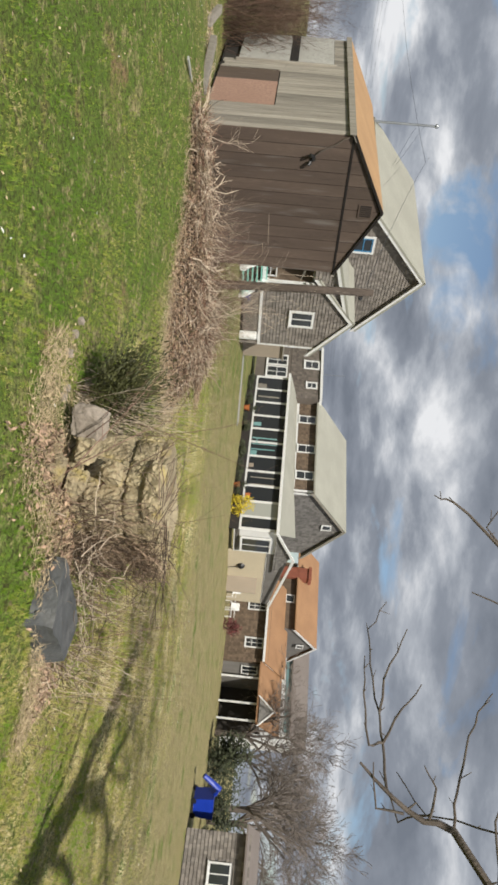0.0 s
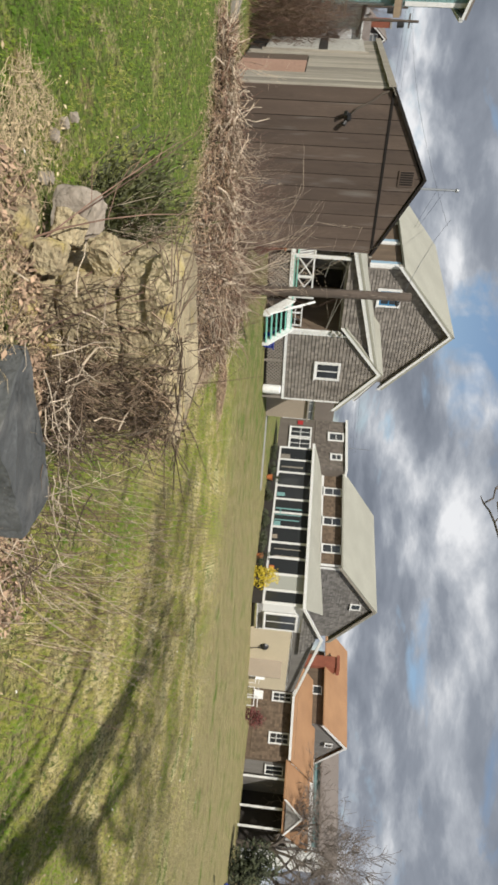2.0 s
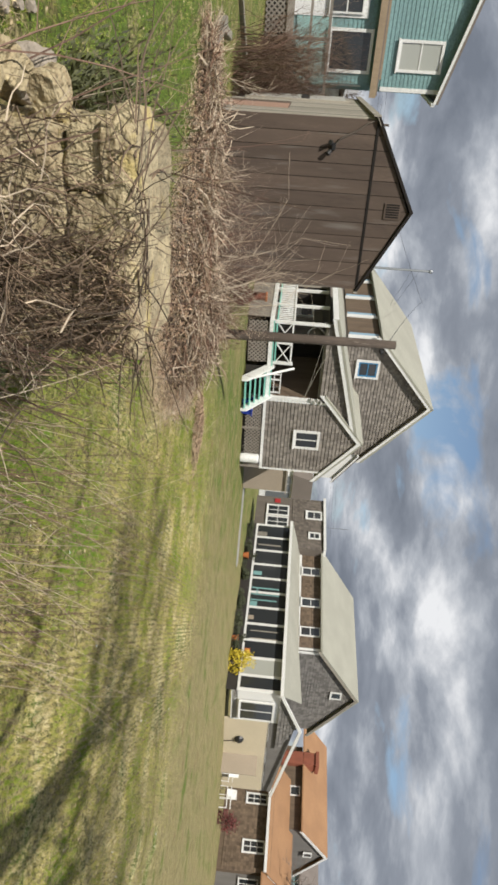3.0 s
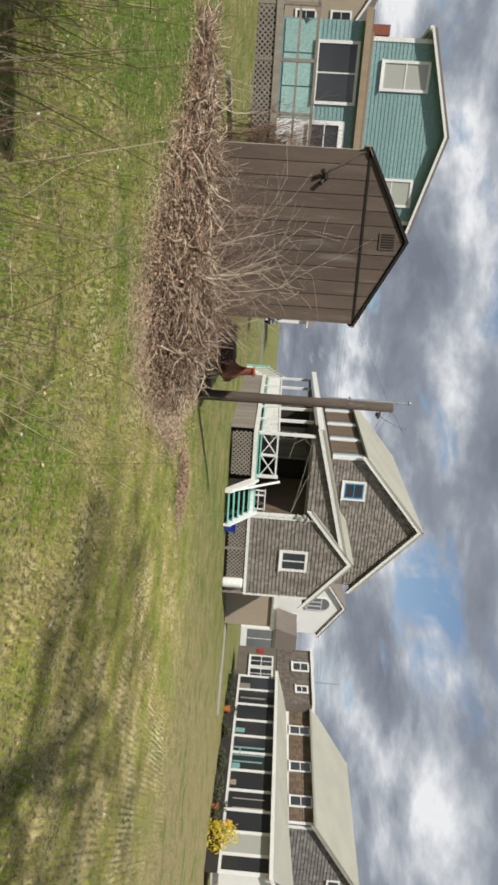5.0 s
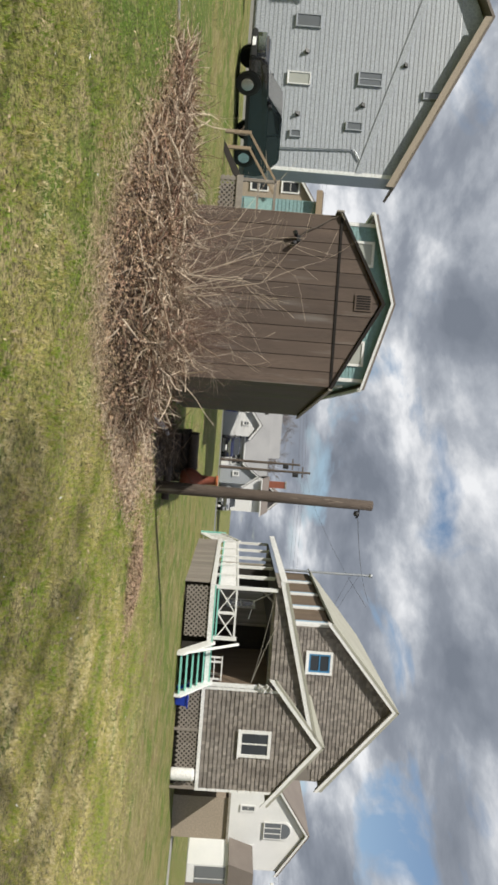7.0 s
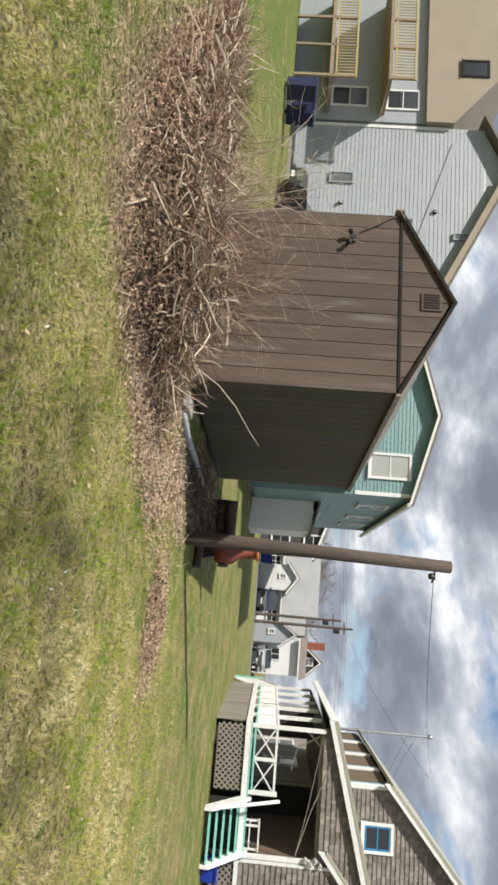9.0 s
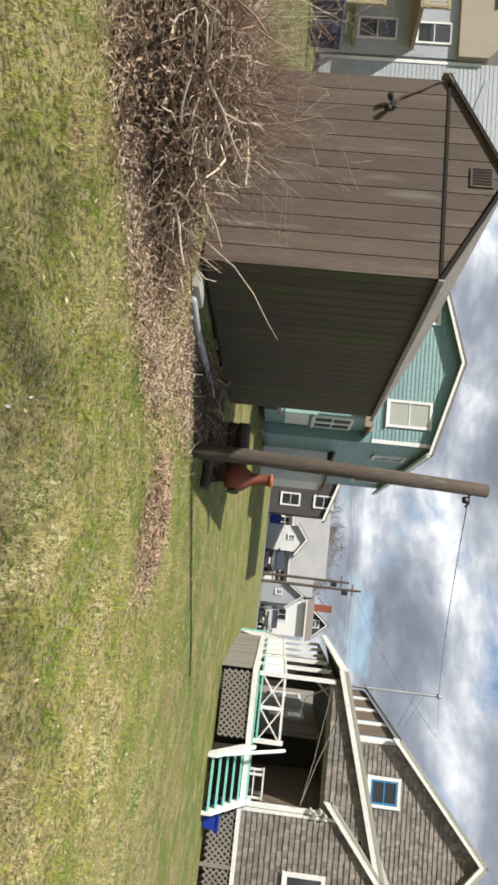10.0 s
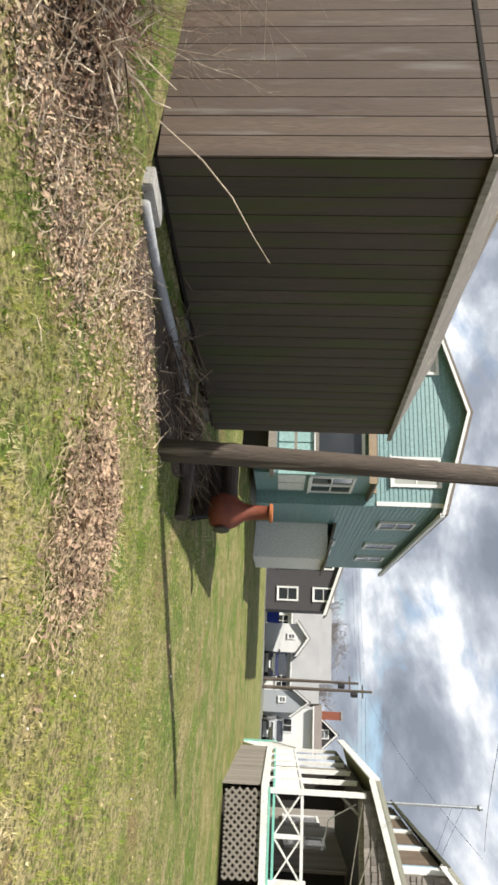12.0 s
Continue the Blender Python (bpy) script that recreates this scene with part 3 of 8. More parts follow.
    # vent
    v = part("gable_vent", box(-1.36, -1.12, -0.012, 0.002, 2.84, 3.09), M_SHEDW, s, "louvred gable vent")
    for i in range(6):
        part("slat", box(-1.345 + i * 0.036, -1.322 + i * 0.036, -0.016, -0.0125, 2.865, 3.065), M_DKTRIM, v)
    # floodlight on a bracket
    l = part("floodlight", box(-2.14, -2.04, -0.04, -0.001, 1.94, 2.0, 0.008), M_BLACK, s, "small black twin floodlight")
    part("lamp_head", lathe([(0.012, 0), (0.03, 0.015), (0.034, 0.08), (0.025, 0.084)], 12), M_BLACK, l).matrix_basis = pose(-2.04, -0.03, 1.93, 120, 0, 50)
    part("lamp_head", lathe([(0.012, 0), (0.03, 0.015), (0.034, 0.08), (0.025, 0.084)], 12), M_BLACK, l).matrix_basis = pose(-2.13, -0.03, 1.94, 110, 0, -20)
    part("conduit", tube([(-2.12, -0.02, 1.99), (-2.2, -0.025, 2.06), (-2.33, -0.02, 2.3), (-2.42, -0.015, 2.42), (-2.46, -0.01, 2.52)], [0.014, 0.016, 0.013, 0.014, 0.012], 6), M_BARK, l, "rusty bent conduit")
    # foundation blocks
    for x, yy in ((-0.15, 0.3), (-0.15, 2.4), (-0.15, 4.5), (-2.3, 0.3), (-2.3, 2.4), (-2.3, 4.5)):
        part("foundation_block", box(x - 0.1, x + 0.1, yy - 0.2, yy + 0.2, -0.03, B0 - 0.04, 0.008), M_CONC, s)


build_shed()


# ---- grey shingled house with the side porch ----
def build_porch_house():
    h = thing("porch_house", pose(-5.09, 28.13, 0, 0, 0, GRID), "weathered grey shingled house with white trim and an open porch", "house")
    # bay
    bay_top = lambda x: 4.78 - 0.80 * abs(x)
    bm = bmesh.new()
    add_prism(bm, [(-1.70, 0.85), (1.70, 0.85), (1.70, 3.30), (0, 4.66), (-1.70, 3.30)], 0.03, 0.18)
    add_box(bm, -1.70, -1.55, 0.18, 3.73, 0.85, 3.30)
    add_box(bm, 1.55, 1.70, 0.18, 3.73, 0.85, 3.30)
    part("bay_wall", bm, M_SHINGLE, h)

    def bay(x, z):
        return z < bay_top(x) - 0.12 and not (-0.35 < x < 0.48 and 2.1 < z < 3.12)
    tagged(part("shingle_siding", shingles(bay, -1.68, 1.68, 0.92, 4.8, 0.13, 0.14, M_SHINGLE, 1, 0.03), None, h), kind="stuff")
    for x in (-1.70, 1.62):
        part("corner_board", box(x, x + 0.08, -0.005, 0.04, 0.85, 3.34), M_WHITE, h)
    part("skirt_board", box(-1.70, 1.70, -0.008, 0.03, 0.80, 0.91), M_WHITE, h)
    window(h, -0.27, 0.41, 2.20, 3.04, 0.03, bars=(1, 0), fw=0.10)
    for sgn in (-1, 1):
        slab(h, "bay_roof", (sgn * 2.08, 3.16), (0, 4.87), -0.10, 3.8, 0.07, M_LTROOF)
        part("barge_board", prism([(0, 4.79), (sgn * 2.08, 3.08), (sgn * 2.08, 2.93), (0, 4.62)], -0.095, -0.055), M_WHITE, h)
        part("soffit", prism([(0, 4.70), (sgn * 2.02, 3.05), (sgn * 2.02, 3.03), (0, 4.68)], -0.054, 0.03), M_WHITE, h)
    part("skirt_lattice", lattice(-1.68, 1.68, 0.12, 0.80, 0.03), M_OLDDECK, h, "grey diagonal lattice skirt")
    # added near-black sheet paints the shade behind the lattice
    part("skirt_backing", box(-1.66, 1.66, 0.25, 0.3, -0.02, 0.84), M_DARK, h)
    for x in (-1.68, -0.3, 1.60):
        part("skirt_post", box(x, x + 0.08, 0.0, 0.05, -0.02, 0.80), M_OLDDECK, h)
    # main body with its gable
    y0, y1 = 3.73, 12.2
    bm = bmesh.new()
    add_prism(bm, [(-2.67, 0.6), (3.25, 0.6), (3.25, 5.50), (0.29, 7.92), (-2.67, 5.50)], y0 + 0.02, y0 + 0.2)
    add_prism(bm, [(-2.67, 0.6), (3.25, 0.6), (3.25, 5.50), (0.29, 7.92), (-2.67, 5.50)], y1 - 0.2, y1)
    add_box(bm, -2.67, -2.5, y0 + 0.2, y1 - 0.2, 0.6, 5.40)
    add_box(bm, 3.08, 3.25, y0 + 0.2, y1 - 0.2, 0.6, 5.40)
    part("main_wall", bm, M_SHINGLE, h)
    part("foundation", box(-2.5, 3.1, y0 + 0.2, y1 - 0.2, -0.05, 0.6), M_CONC, h)

    def gable(x, z):
        return z < 8.02 - 0.845 * abs(x - 0.29) and not (-1.80 < x < -0.86 and 4.55 < z < 5.58) and z > 4.0 + 0.263 * (x + 2.67) - 0.4
    tagged(part("shingle_siding", shingles(gable, -2.65, 3.22, 3.0, 8.0, 0.13, 0.14, M_SHINGLE, 2, y0 + 0.02), None, h), kind="stuff")
    w = window(h, -1.68, -0.98, 4.66, 5.47, y0 + 0.02, glass=M_GLASS, bars=(0, 1), fw=0.09, label="small white window with a blue sash", sash=M_SASH)
    for sgn, xe in ((-1, -2.95), (1, 3.53)):
        ze = 8.20 - 0.845 * abs(xe - 0.29)
        slab(h, "main_roof", (xe, ze), (0.29, 8.20), y0 - 0.25, y1 + 0.2, 0.09, M_LTROOF, "pale grey green shingle roof slope")
        part("barge_board", prism([(0.29, 8.10), (xe, ze - 0.10), (xe, ze - 0.27), (0.29, 7.93)], y0 - 0.24, y0 - 0.19), M_WHITE, h)
        part("soffit", prism([(0.29, 7.99), (xe, ze - 0.16), (xe, ze - 0.19), (0.29, 7.96)], y0 - 0.189, y0 + 0.02), M_OLDW, h)
    # side wall: brown panels between white posts, under the main eave
    for i in range(4):
        ya = y0 + 0.1 + i * 2.1
        part("side_post", box(-2.78, -2.67, ya, ya + 0.22, 4.05, 5.42), M_WHITE, h)
        part("side_panel", box(-2.72, -2.671, ya + 0.22, ya + 2.1, 4.05, 5.42), M_SHINGLEB, h, "brown shingled wall panel")
        part("side_sash", box(-2.745, -2.722, ya + 0.22, ya + 0.50, 4.10, 5.36), M_SASHL, h, "pale blue painted strip")
    # lean-to roof over the porch
    zr = lambda x: 4.67 + 0.263 * x
    slab(h, "porch_roof", (-5.25, zr(-5.25)), (-0.35, zr(-0.35)), -0.10, 3.7, 0.09, M_LTROOF)
    slab(h, "porch_roof", (-5.25, zr(-5.25)), (-2.69, zr(-2.69)), 3.7, 7.9, 0.09, M_LTROOF)
    part("porch_barge", prism([(-5.25, zr(-5.25) - 0.09), (-0.35, zr(-0.35) - 0.09), (-0.35, zr(-0.35) - 0.24), (-5.25, zr(-5.25) - 0.24)], -0.09, -0.05), M_WHITE, h)
    part("porch_fascia", box(-5.28, -5.24, -0.09, 7.9, zr(-5.25) - 0.22, zr(-5.25) - 0.02), M_WHITE, h)

    def header(x, z):
        return z < zr(x) - 0.22 and (x < -1.72 or z > bay_top(x) + 0.05)
    tagged(part("header_shingles", shingles(header, -5.0, -0.4, 2.95, 4.6, 0.13, 0.14, M_SHINGLE, 5, 0.06), None, h), kind="stuff")
    part("header_wall", prism([(-5.0, 2.95), (-1.72, 2.95), (-1.72, 4.0), (-5.0, 3.14)], 0.06, 0.14), M_SHINGLE, h)
    # ceilings take the charcoal colour to paint in the porch's shade
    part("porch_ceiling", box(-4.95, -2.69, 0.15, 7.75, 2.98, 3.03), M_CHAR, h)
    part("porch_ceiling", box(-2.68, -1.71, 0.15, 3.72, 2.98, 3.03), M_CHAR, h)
    # panelling added in a darker brown that stands in for shade inside
    part("porch_panel", box(-1.73, -1.705, 0.2, 3.64, 0.98, 2.96), M_SHINGLEB, h, "brown panelling darkened for porch shade")
    # deck: boards seen only by their edge
    part("deck_floor", box(-4.98, -1.71, -0.02, 3.72, 0.88, 0.97), M_OLDDECK, h)
    part("deck_floor", box(-4.98, -2.68, 3.73, 7.75, 0.88, 0.97), M_OLDDECK, h)
    part("deck_edge", box(-5.0, -1.71, -0.05, -0.022, 0.84, 1.0), M_WHITE, h, "white deck edge board with a mint strip")
    part("deck_edge", box(-5.03, -5.0, -0.05, 7.75, 0.84, 1.0), M_WHITE, h)
    part("deck_strip", box(-5.0, -1.71, -0.056, -0.051, 0.985, 1.03), M_MINT, h)
    part("deck_lattice", lattice(-4.95, -3.3, 0.10, 0.84, 0.0), M_OLDDECK, h)
    part("deck_lattice", lattice(-1.9, -1.7, 0.05, 0.84, 0.0), M_OLDDECK, h)
    for k in range(18):
        part("skirt_board", box(-5.0, -4.97 + 0.004 * (k % 2), 0.3 + k * 0.41, 0.69 + k * 0.41, -0.02, 0.84), M_OLDDECK, h)
    # near-black sheet put in as the shade under the deck
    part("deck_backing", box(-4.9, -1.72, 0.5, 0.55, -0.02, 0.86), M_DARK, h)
    # posts, rails
    for i in range(6):
        y = 0.0 + i * 1.52
        p = part("porch_post", box(-4.98, -4.88, y, y + 0.10, 0.97, 3.0), M_WHITE, h)
        if i < 5:
            part("top_rail", box(-4.96, -4.90, y + 0.1, y + 1.52, 1.68, 1.74), M_WHITE, h)
            part("bottom_rail", box(-4.96, -4.90, y + 0.1, y + 1.52, 1.08, 1.13), M_MINT, h)
            for k in range(7):
                yy = y + 0.22 + k * 0.19
                bm = bmesh.new()
                add_tube(bm, [(-4.93, yy - 0.12, 1.12), (-4.93, yy + 0.12, 1.69)], [0.028, 0.028], 4)
                part("baluster", bm, M_WHITE, h)
    for x in (-3.28,):
        part("porch_post", box(x - 0.05, x + 0.05, 0.0, 0.10, 0.97, 1.78), M_WHITE, h)
    part("top_rail", box(-4.88, -3.33, 0.02, 0.08, 1.66, 1.72), M_WHITE, h)
    part("bottom_rail", box(-4.88, -3.33, 0.02, 0.08, 1.08, 1.13), M_MINT, h)
    part("rail_post", box(-4.14, -4.06, 0.02, 0.08, 1.13, 1.66), M_WHITE, h)
    for xa in (-4.88, -4.06):
        for z0, z1 in ((1.13, 1.66), (1.66, 1.13)):
            part("cross_brace", tube([(xa, 0.05, z0), (xa + 0.75, 0.05, z1)], 0.024, 4), M_WHITE, h)
    part("porch_post", box(-1.82, -1.72, 0.0, 0.10, 0.97, 3.0), M_WHITE, h)
    # back wall of the front porch: door and window
    # door colour is near black to paint in the porch's shade
    d = part("porch_door", box(-2.62, -1.85, 3.66, 3.70, 0.97, 2.9), M_DARK, h, "wooden door darkened for porch shade")
    part("door_frame", box(-2.66, -2.60, 3.60, 3.70, 0.97, 2.95), M_OLDW, d)
    window(h, 0, 0.9, 0, 1.0, 0, bars=(0, 1), turn=pose(-2.68, 6.6, 1.5, 0, 0, -90))
    window(h, 0, 0.9, 0, 1.0, 0, bars=(0, 1), turn=pose(-2.68, 9.6, 1.5, 0, 0, -90))
    # stairs: mint treads between white side boards
    st = part("porch_steps", box(-3.12, -1.88, -0.02, 0.0, 0.05, 0.84), M_DARK, h, "five mint treads between white side boards")
    for i in range(5):
        z = 0.16 + i * 0.165
        y = -1.15 + i * 0.235
        part("tread", box(-3.10, -1.90, y, y + 0.27, z - 0.045, z), M_MINT, st)
    for x in (-3.16, -1.88):
        part("side_board", prism([(-1.25, 0.0), (-0.95, 0.0), (0.1, 0.85), (0.1, 1.12), (-0.1, 1.12), (-1.25, 0.22)], 0, 0.05), M_WHITE, st).matrix_basis = pose(x + 0.05, 0, 0, 0, 0, 90)
    part("handrail", tube([(-3.14, -1.1, 0.25), (-3.14, -0.05, 1.85)], 0.045, 6), M_WHITE, st, "peeling white handrail")
    # mast with guy wires
    m = part("service_mast", tube([(-2.9, 12.0, 4.0), (-2.9, 12.0, 8.55)], 0.06, 10), M_GALV, h, "galvanised service mast")
    part("weatherhead", lathe([(0.09, 0), (0.11, 0.05), (0.09, 0.15), (0.04, 0.18)], 12), M_GALV, m).matrix_basis = pose(-2.9, 12.0, 8.5)
    part("guy_wire", tube([(-2.9, 12.0, 8.0), (-1.6, 10.4, 6.75)], 0.006, 4), M_BLACK, m)
    part("guy_wire", tube([(-2.9, 12.0, 7.6), (-2.0, 9.4, 6.4)], 0.006, 4), M_BLACK, m)
    # far steps of the porch: white treads, strings and rails running down from the end of the deck
    fs = part("rear_steps", box(-4.9, -3.6, 7.76, 7.80, 0.05, 0.9), M_DARK, h, "white wooden rear stair with rails")
    for i in range(5):
        part("tread", box(-4.9, -3.6, 7.82 + i * 0.3, 8.10 + i * 0.3, 0.72 - i * 0.15, 0.76 - i * 0.15), M_WHITE, fs)
    for x in (-4.95, -3.6):
        part("side_board", prism([(7.8, 0.98), (9.5, 0.16), (9.5, 0.0), (9.2, 0.0), (7.8, 0.62)], 0, 0.05), M_WHITE, fs).matrix_basis = pose(x, 0, 0, 0, 0, 90) @ Matrix.Diagonal((1, -1, 1, 1))
        part("handrail", tube([(x, 7.8, 1.80), (x, 9.5, 0.98)], 0.05, 6), M_WHITE, fs)
        part("newel_post", box(x - 0.06, x + 0.06, 9.45, 9.57, 0.0, 1.15), M_MINT, fs, "mint green post")
        for k in range(5):
            yb = 8.0 + k * 0.32
            part("baluster", box(x - 0.02, x + 0.02, yb, yb + 0.04, 0.80 - k * 0.15, 1.68 - k * 0.155), M_WHITE, fs)
    # timber frame and rope in the porch opening
    part("porch_beam", box(-4.9, -1.75, 0.16, 0.26, 2.86, 2.98), M_OLDW, h)
    part("brace", tube([(-4.88, 0.2, 2.5), (-4.5, 0.2, 2.9)], 0.04, 4), M_OLDW, h)
    part("hanging_cord", tube([(-4.6, 1.0, 2.9), (-4.3, 0.9, 2.3), (-3.7, 0.9, 2.15)], 0.015, 5), M_WHITE, h)
    # this leaf is darkened too, as if deep in shade
    dl = part("door_leaf", box(-4.9, -4.0, 3.60, 3.66, 0.97, 2.9), M_DARK, h, "panelled back door darkened for porch shade")
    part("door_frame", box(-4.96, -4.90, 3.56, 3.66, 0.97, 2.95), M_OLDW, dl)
    # added dark sheet paints shade at the back of the porch
    part("wall_panel", box(-1.85, -1.735, 3.62, 3.70, 0.97, 2.96), M_DARK, h, "dark sheet added as shade at the back of the porch")
    # low white table with a shelf at the head of the steps
    tb = part("porch_table", box(-2.45, -1.80, 0.25, 0.75, 1.36, 1.40), M_WHITE, h, "low white table with a shelf")
    part("shelf", box(-2.42, -1.83, 0.28, 0.72, 1.12, 1.15), M_WHITE, tb)
    for x in (-2.43, -1.87):
        for y in (0.27, 0.68):
            part("leg", box(x, x + 0.05, y, y + 0.05, 0.97, 1.36), M_WHITE, tb)
    # slack ropes from the corner of the bay to the eave
    for a in ((-4.9, 0.05, 2.95), (-4.2, 0.05, 3.2)):
        part("rope", tube([(-1.9, -0.03, 2.35), (-3.0, -0.03, 2.60 + 0.1 * (a[0] > -4.5)), a], 0.012, 4), M_OLDW, h)
    # driftwood and rags piled at the corner post
    for k in range(4):
        part("rag", rock(300 + k, 0.14, 0.10, 0.12), M_OLDPANEL, h, "bundled white rag").matrix_basis = pose(-1.82 + 0.09 * (k % 2), -0.03, 2.62 + 0.12 * k, 20 * k, 30, 10)
    return h


build_porch_house()


# ---- long house with the glazed porch ----
def build_long_house():
    h = thing("long_house", pose(0.53, 44.2, 0, 0, 0, GRID - 90), "long brown shingled house with a white glazed porch", "house")
    xl, xr = -4.1, 3.6
    # upper storey and roof; ridge along x, set back
    part("main_wall", box(xl, xr, 0.02, 7.6, 0.3, 5.0), M_SHINGLEB, h)
    tagged(part("upper_shingles", shingles(lambda x, z: True, xl, xr, 3.5, 5.05, 0.16, 0.15, M_SHINGLEB, 11, 0.02), None, h), kind="stuff")
    part("frieze", box(xl, xr, -0.03, 0.018, 4.93, 5.10), M_WHITE, h)
    part("base_board", box(xl, xr, -0.03, 0.018, 3.48, 3.70), M_WHITE, h)
    for x in (xl, xr - 0.14):
        part("corner_board", box(x, x + 0.14, -0.035, 0.018, 3.7, 4.93), M_WHITE, h)
    for x in (-2.45, 0.12, 2.30):
        window(h, x - 0.27, x + 0.27, 3.80, 4.85, 0.0, bars=(0, 1), fw=0.07)
    zr, ze = 7.62, 5.02
    bm = bmesh.new()
    add_prism(bm, [(-0.35, ze), (3.85, zr), (8.0, ze), (8.0, ze - 0.1), (3.85, zr - 0.1), (-0.35, ze - 0.1)], -xr - 0.35, -xl)
    bmesh.ops.transform(bm, matrix=Matrix.Rotation(radians(90), 4, "Z"), verts=bm.verts)
    # outline lay across y; turned so that the ridge runs along x
    part("main_roof", bm, M_LTROOF, h, "pale grey green shingle roof")
    gw = part("gable_wall", prism([(0.0, 3.0), (7.6, 3.0), (7.6, 5.0), (3.85, 7.4), (0.0, 5.0)], 0, 0.1), M_SHINGLEG, h)
    gw.matrix_basis = pose(xr + 0.1, 0, 0, 0, 0, 90)
    gs = tagged(part("gable_shingles", shingles(lambda x, z: z < 7.35 - 0.63 * abs(x - 3.85), 0.0, 7.6, 3.0, 7.3, 0.18, 0.17, M_SHINGLEG, 12, 0), None, h), kind="stuff")
    gs.matrix_basis = pose(xr + 0.104, 0, 0, 0, 0, 90)
    window(h, 3.55, 4.05, 6.0, 6.5, 0, bars=(0, 0), fw=0.08, turn=pose(xr + 0.11, 0, 0, 0, 0, 90))
    part("gable_strip", box(xr + 0.1, xr + 0.15, -0.02, 0.12, 3.7, 4.95), M_WHITE, h)
    for sgn in (-1, 1):
        b = part("barge_board", prism([(3.85, zr - 0.06), (3.85 + sgn * 4.2, ze - 0.06), (3.85 + sgn * 4.2, ze - 0.26), (3.85, zr - 0.26)], 0, 0.05), M_OLDW, h)
        b.matrix_basis = pose(xr + 0.34, 0, 0, 0, 0, 90)
    # porch in front and round the gable end
    pl, pr, py = -3.9, 8.2, -2.4
    part("porch_floor", box(pl, pr, py, 0.0, 0.35, 0.62), M_OLDDECK, h)
    part("porch_base", box(pl, pr, py - 0.02, py + 0.02, 0.56, 0.68), M_WHITE, h)
    part("porch_skirt", box(pl, pr, py - 0.012, py + 0.012, 0.0, 0.56), M_DARK, h, "plain dark sheet under the porch")
    xs = [-3.85, -2.72, -1.56, -0.38, 0.72, 1.82, 2.92, 4.07, 5.14, 6.25, 7.3, 8.1]
    for x in xs:
        part("porch_post", box(x - 0.07, x + 0.07, py - 0.03, py + 0.05, 0.6, 2.72), M_WHITE, h)
    part("porch_beam", box(pl, pr, py - 0.04, py + 0.06, 2.70, 2.88), M_WHITE, h)
    for i, (a, b) in enumerate(zip(xs, xs[1:])):
        part("porch_pane", box(a + 0.07, b - 0.07, py, py + 0.012, 0.7, 2.7), M_GLASSB if i == 9 else M_GLASS, h)
    part("porch_back_wall", box(xr + 0.15, pr - 0.1, 0.0, 0.15, 0.3, 2.9), M_GREYV, h)
    # porch roof: lean-to, hipped round the end
    bm = bmesh.new()
    v = [bm.verts.new(p) for p in ((pl - 0.2, py - 0.3, 2.86), (pr + 0.3, py - 0.3, 2.86), (pr - 1.2, 0.0, 3.95), (xr, 0.0, 3.7), (pl - 0.2, 0.0, 3.55))]
    bm.faces.new((v[0], v[1], v[2], v[3], v[4]))
    w = [bm.verts.new(p.co - Vector((0, 0, 0.12))) for p in v]
    bm.faces.new(w[::-1])
    for i in range(5):
        bm.faces.new((v[i], w[i], w[(i + 1) % 5], v[(i + 1) % 5]))
    part("porch_roof", bm, M_LTROOF, h, "pale shingle porch roof")
    part("porch_fascia", box(pl - 0.2, pr + 0.3, py - 0.33, py - 0.3, 2.70, 2.86), M_WHITE, h)
    ew = part("end_wall", prism([(-2.4, 0.3), (0.1, 0.3), (0.1, 3.7), (0.0, 3.7), (-2.4, 2.8)], 0, 0.1), M_WHITEV, h)
    pw = part("end_wall", prism([(0.1, 0.0), (7.0, 0.0), (7.0, 2.3), (0.1, 2.3)], 0, 0.1), M_CREAM, h, "tan painted lower wall by the patio")
    pw.matrix_basis = pose(pr, 0, 0, 0, 0, 90)
    pg = part("end_wall", prism([(0.1, 2.3), (7.0, 2.3), (7.0, 2.8), (0.1, 3.68)], 0, 0.1), M_SHINGLEG, h)
    pg.matrix_basis = pose(pr, 0, 0, 0, 0, 90)
    pt = part("end_trim", prism([(0.1, 2.25), (7.0, 2.25), (7.0, 2.36), (0.1, 2.36)], 0, 0.14), M_WHITE, h)
    pt.matrix_basis = pose(pr, 0, 0, 0, 0, 90)
    ew.matrix_basis = pose(pr, 0, 0, 0, 0, 90)
    er = part("end_fascia", prism([(-2.7, 2.86), (0.2, 4.0), (7.0, 2.9), (7.0, 2.75), (0.2, 3.84), (-2.7, 2.70)], 0, 0.06), M_WHITE, h)
    er.matrix_basis = pose(pr + 0.3, 0, 0, 0, 0, 90)
    window(h, -1.7, -0.3, 0.8, 2.4, 0, bars=(1, 0), turn=pose(pr + 0.11, 0, 0, 0, 0, 90))
    # block at the other end
    part("block_wall", box(-8.9, -3.9, -0.6, 5.0, 0.3, 5.05), M_SHINGLEW, h)
    tagged(part("block_shingles", shingles(lambda x, z: not (z < 2.9 and x < -5.2), -8.9, -3.9, 2.9, 5.05, 0.18, 0.16, M_SHINGLEW, 13, -0.6), None, h), kind="stuff")
    part("block_cornice", box(-9.05, -3.85, -0.75, 5.1, 5.05, 5.22), M_WHITE, h)
    window(h, -7.55, -6.9, 3.95, 4.85, -0.6, bars=(0, 1), fw=0.12)
    window(h, -5.4, -4.95, 4.15, 4.75, -0.6, bars=(0, 1), fw=0.10)
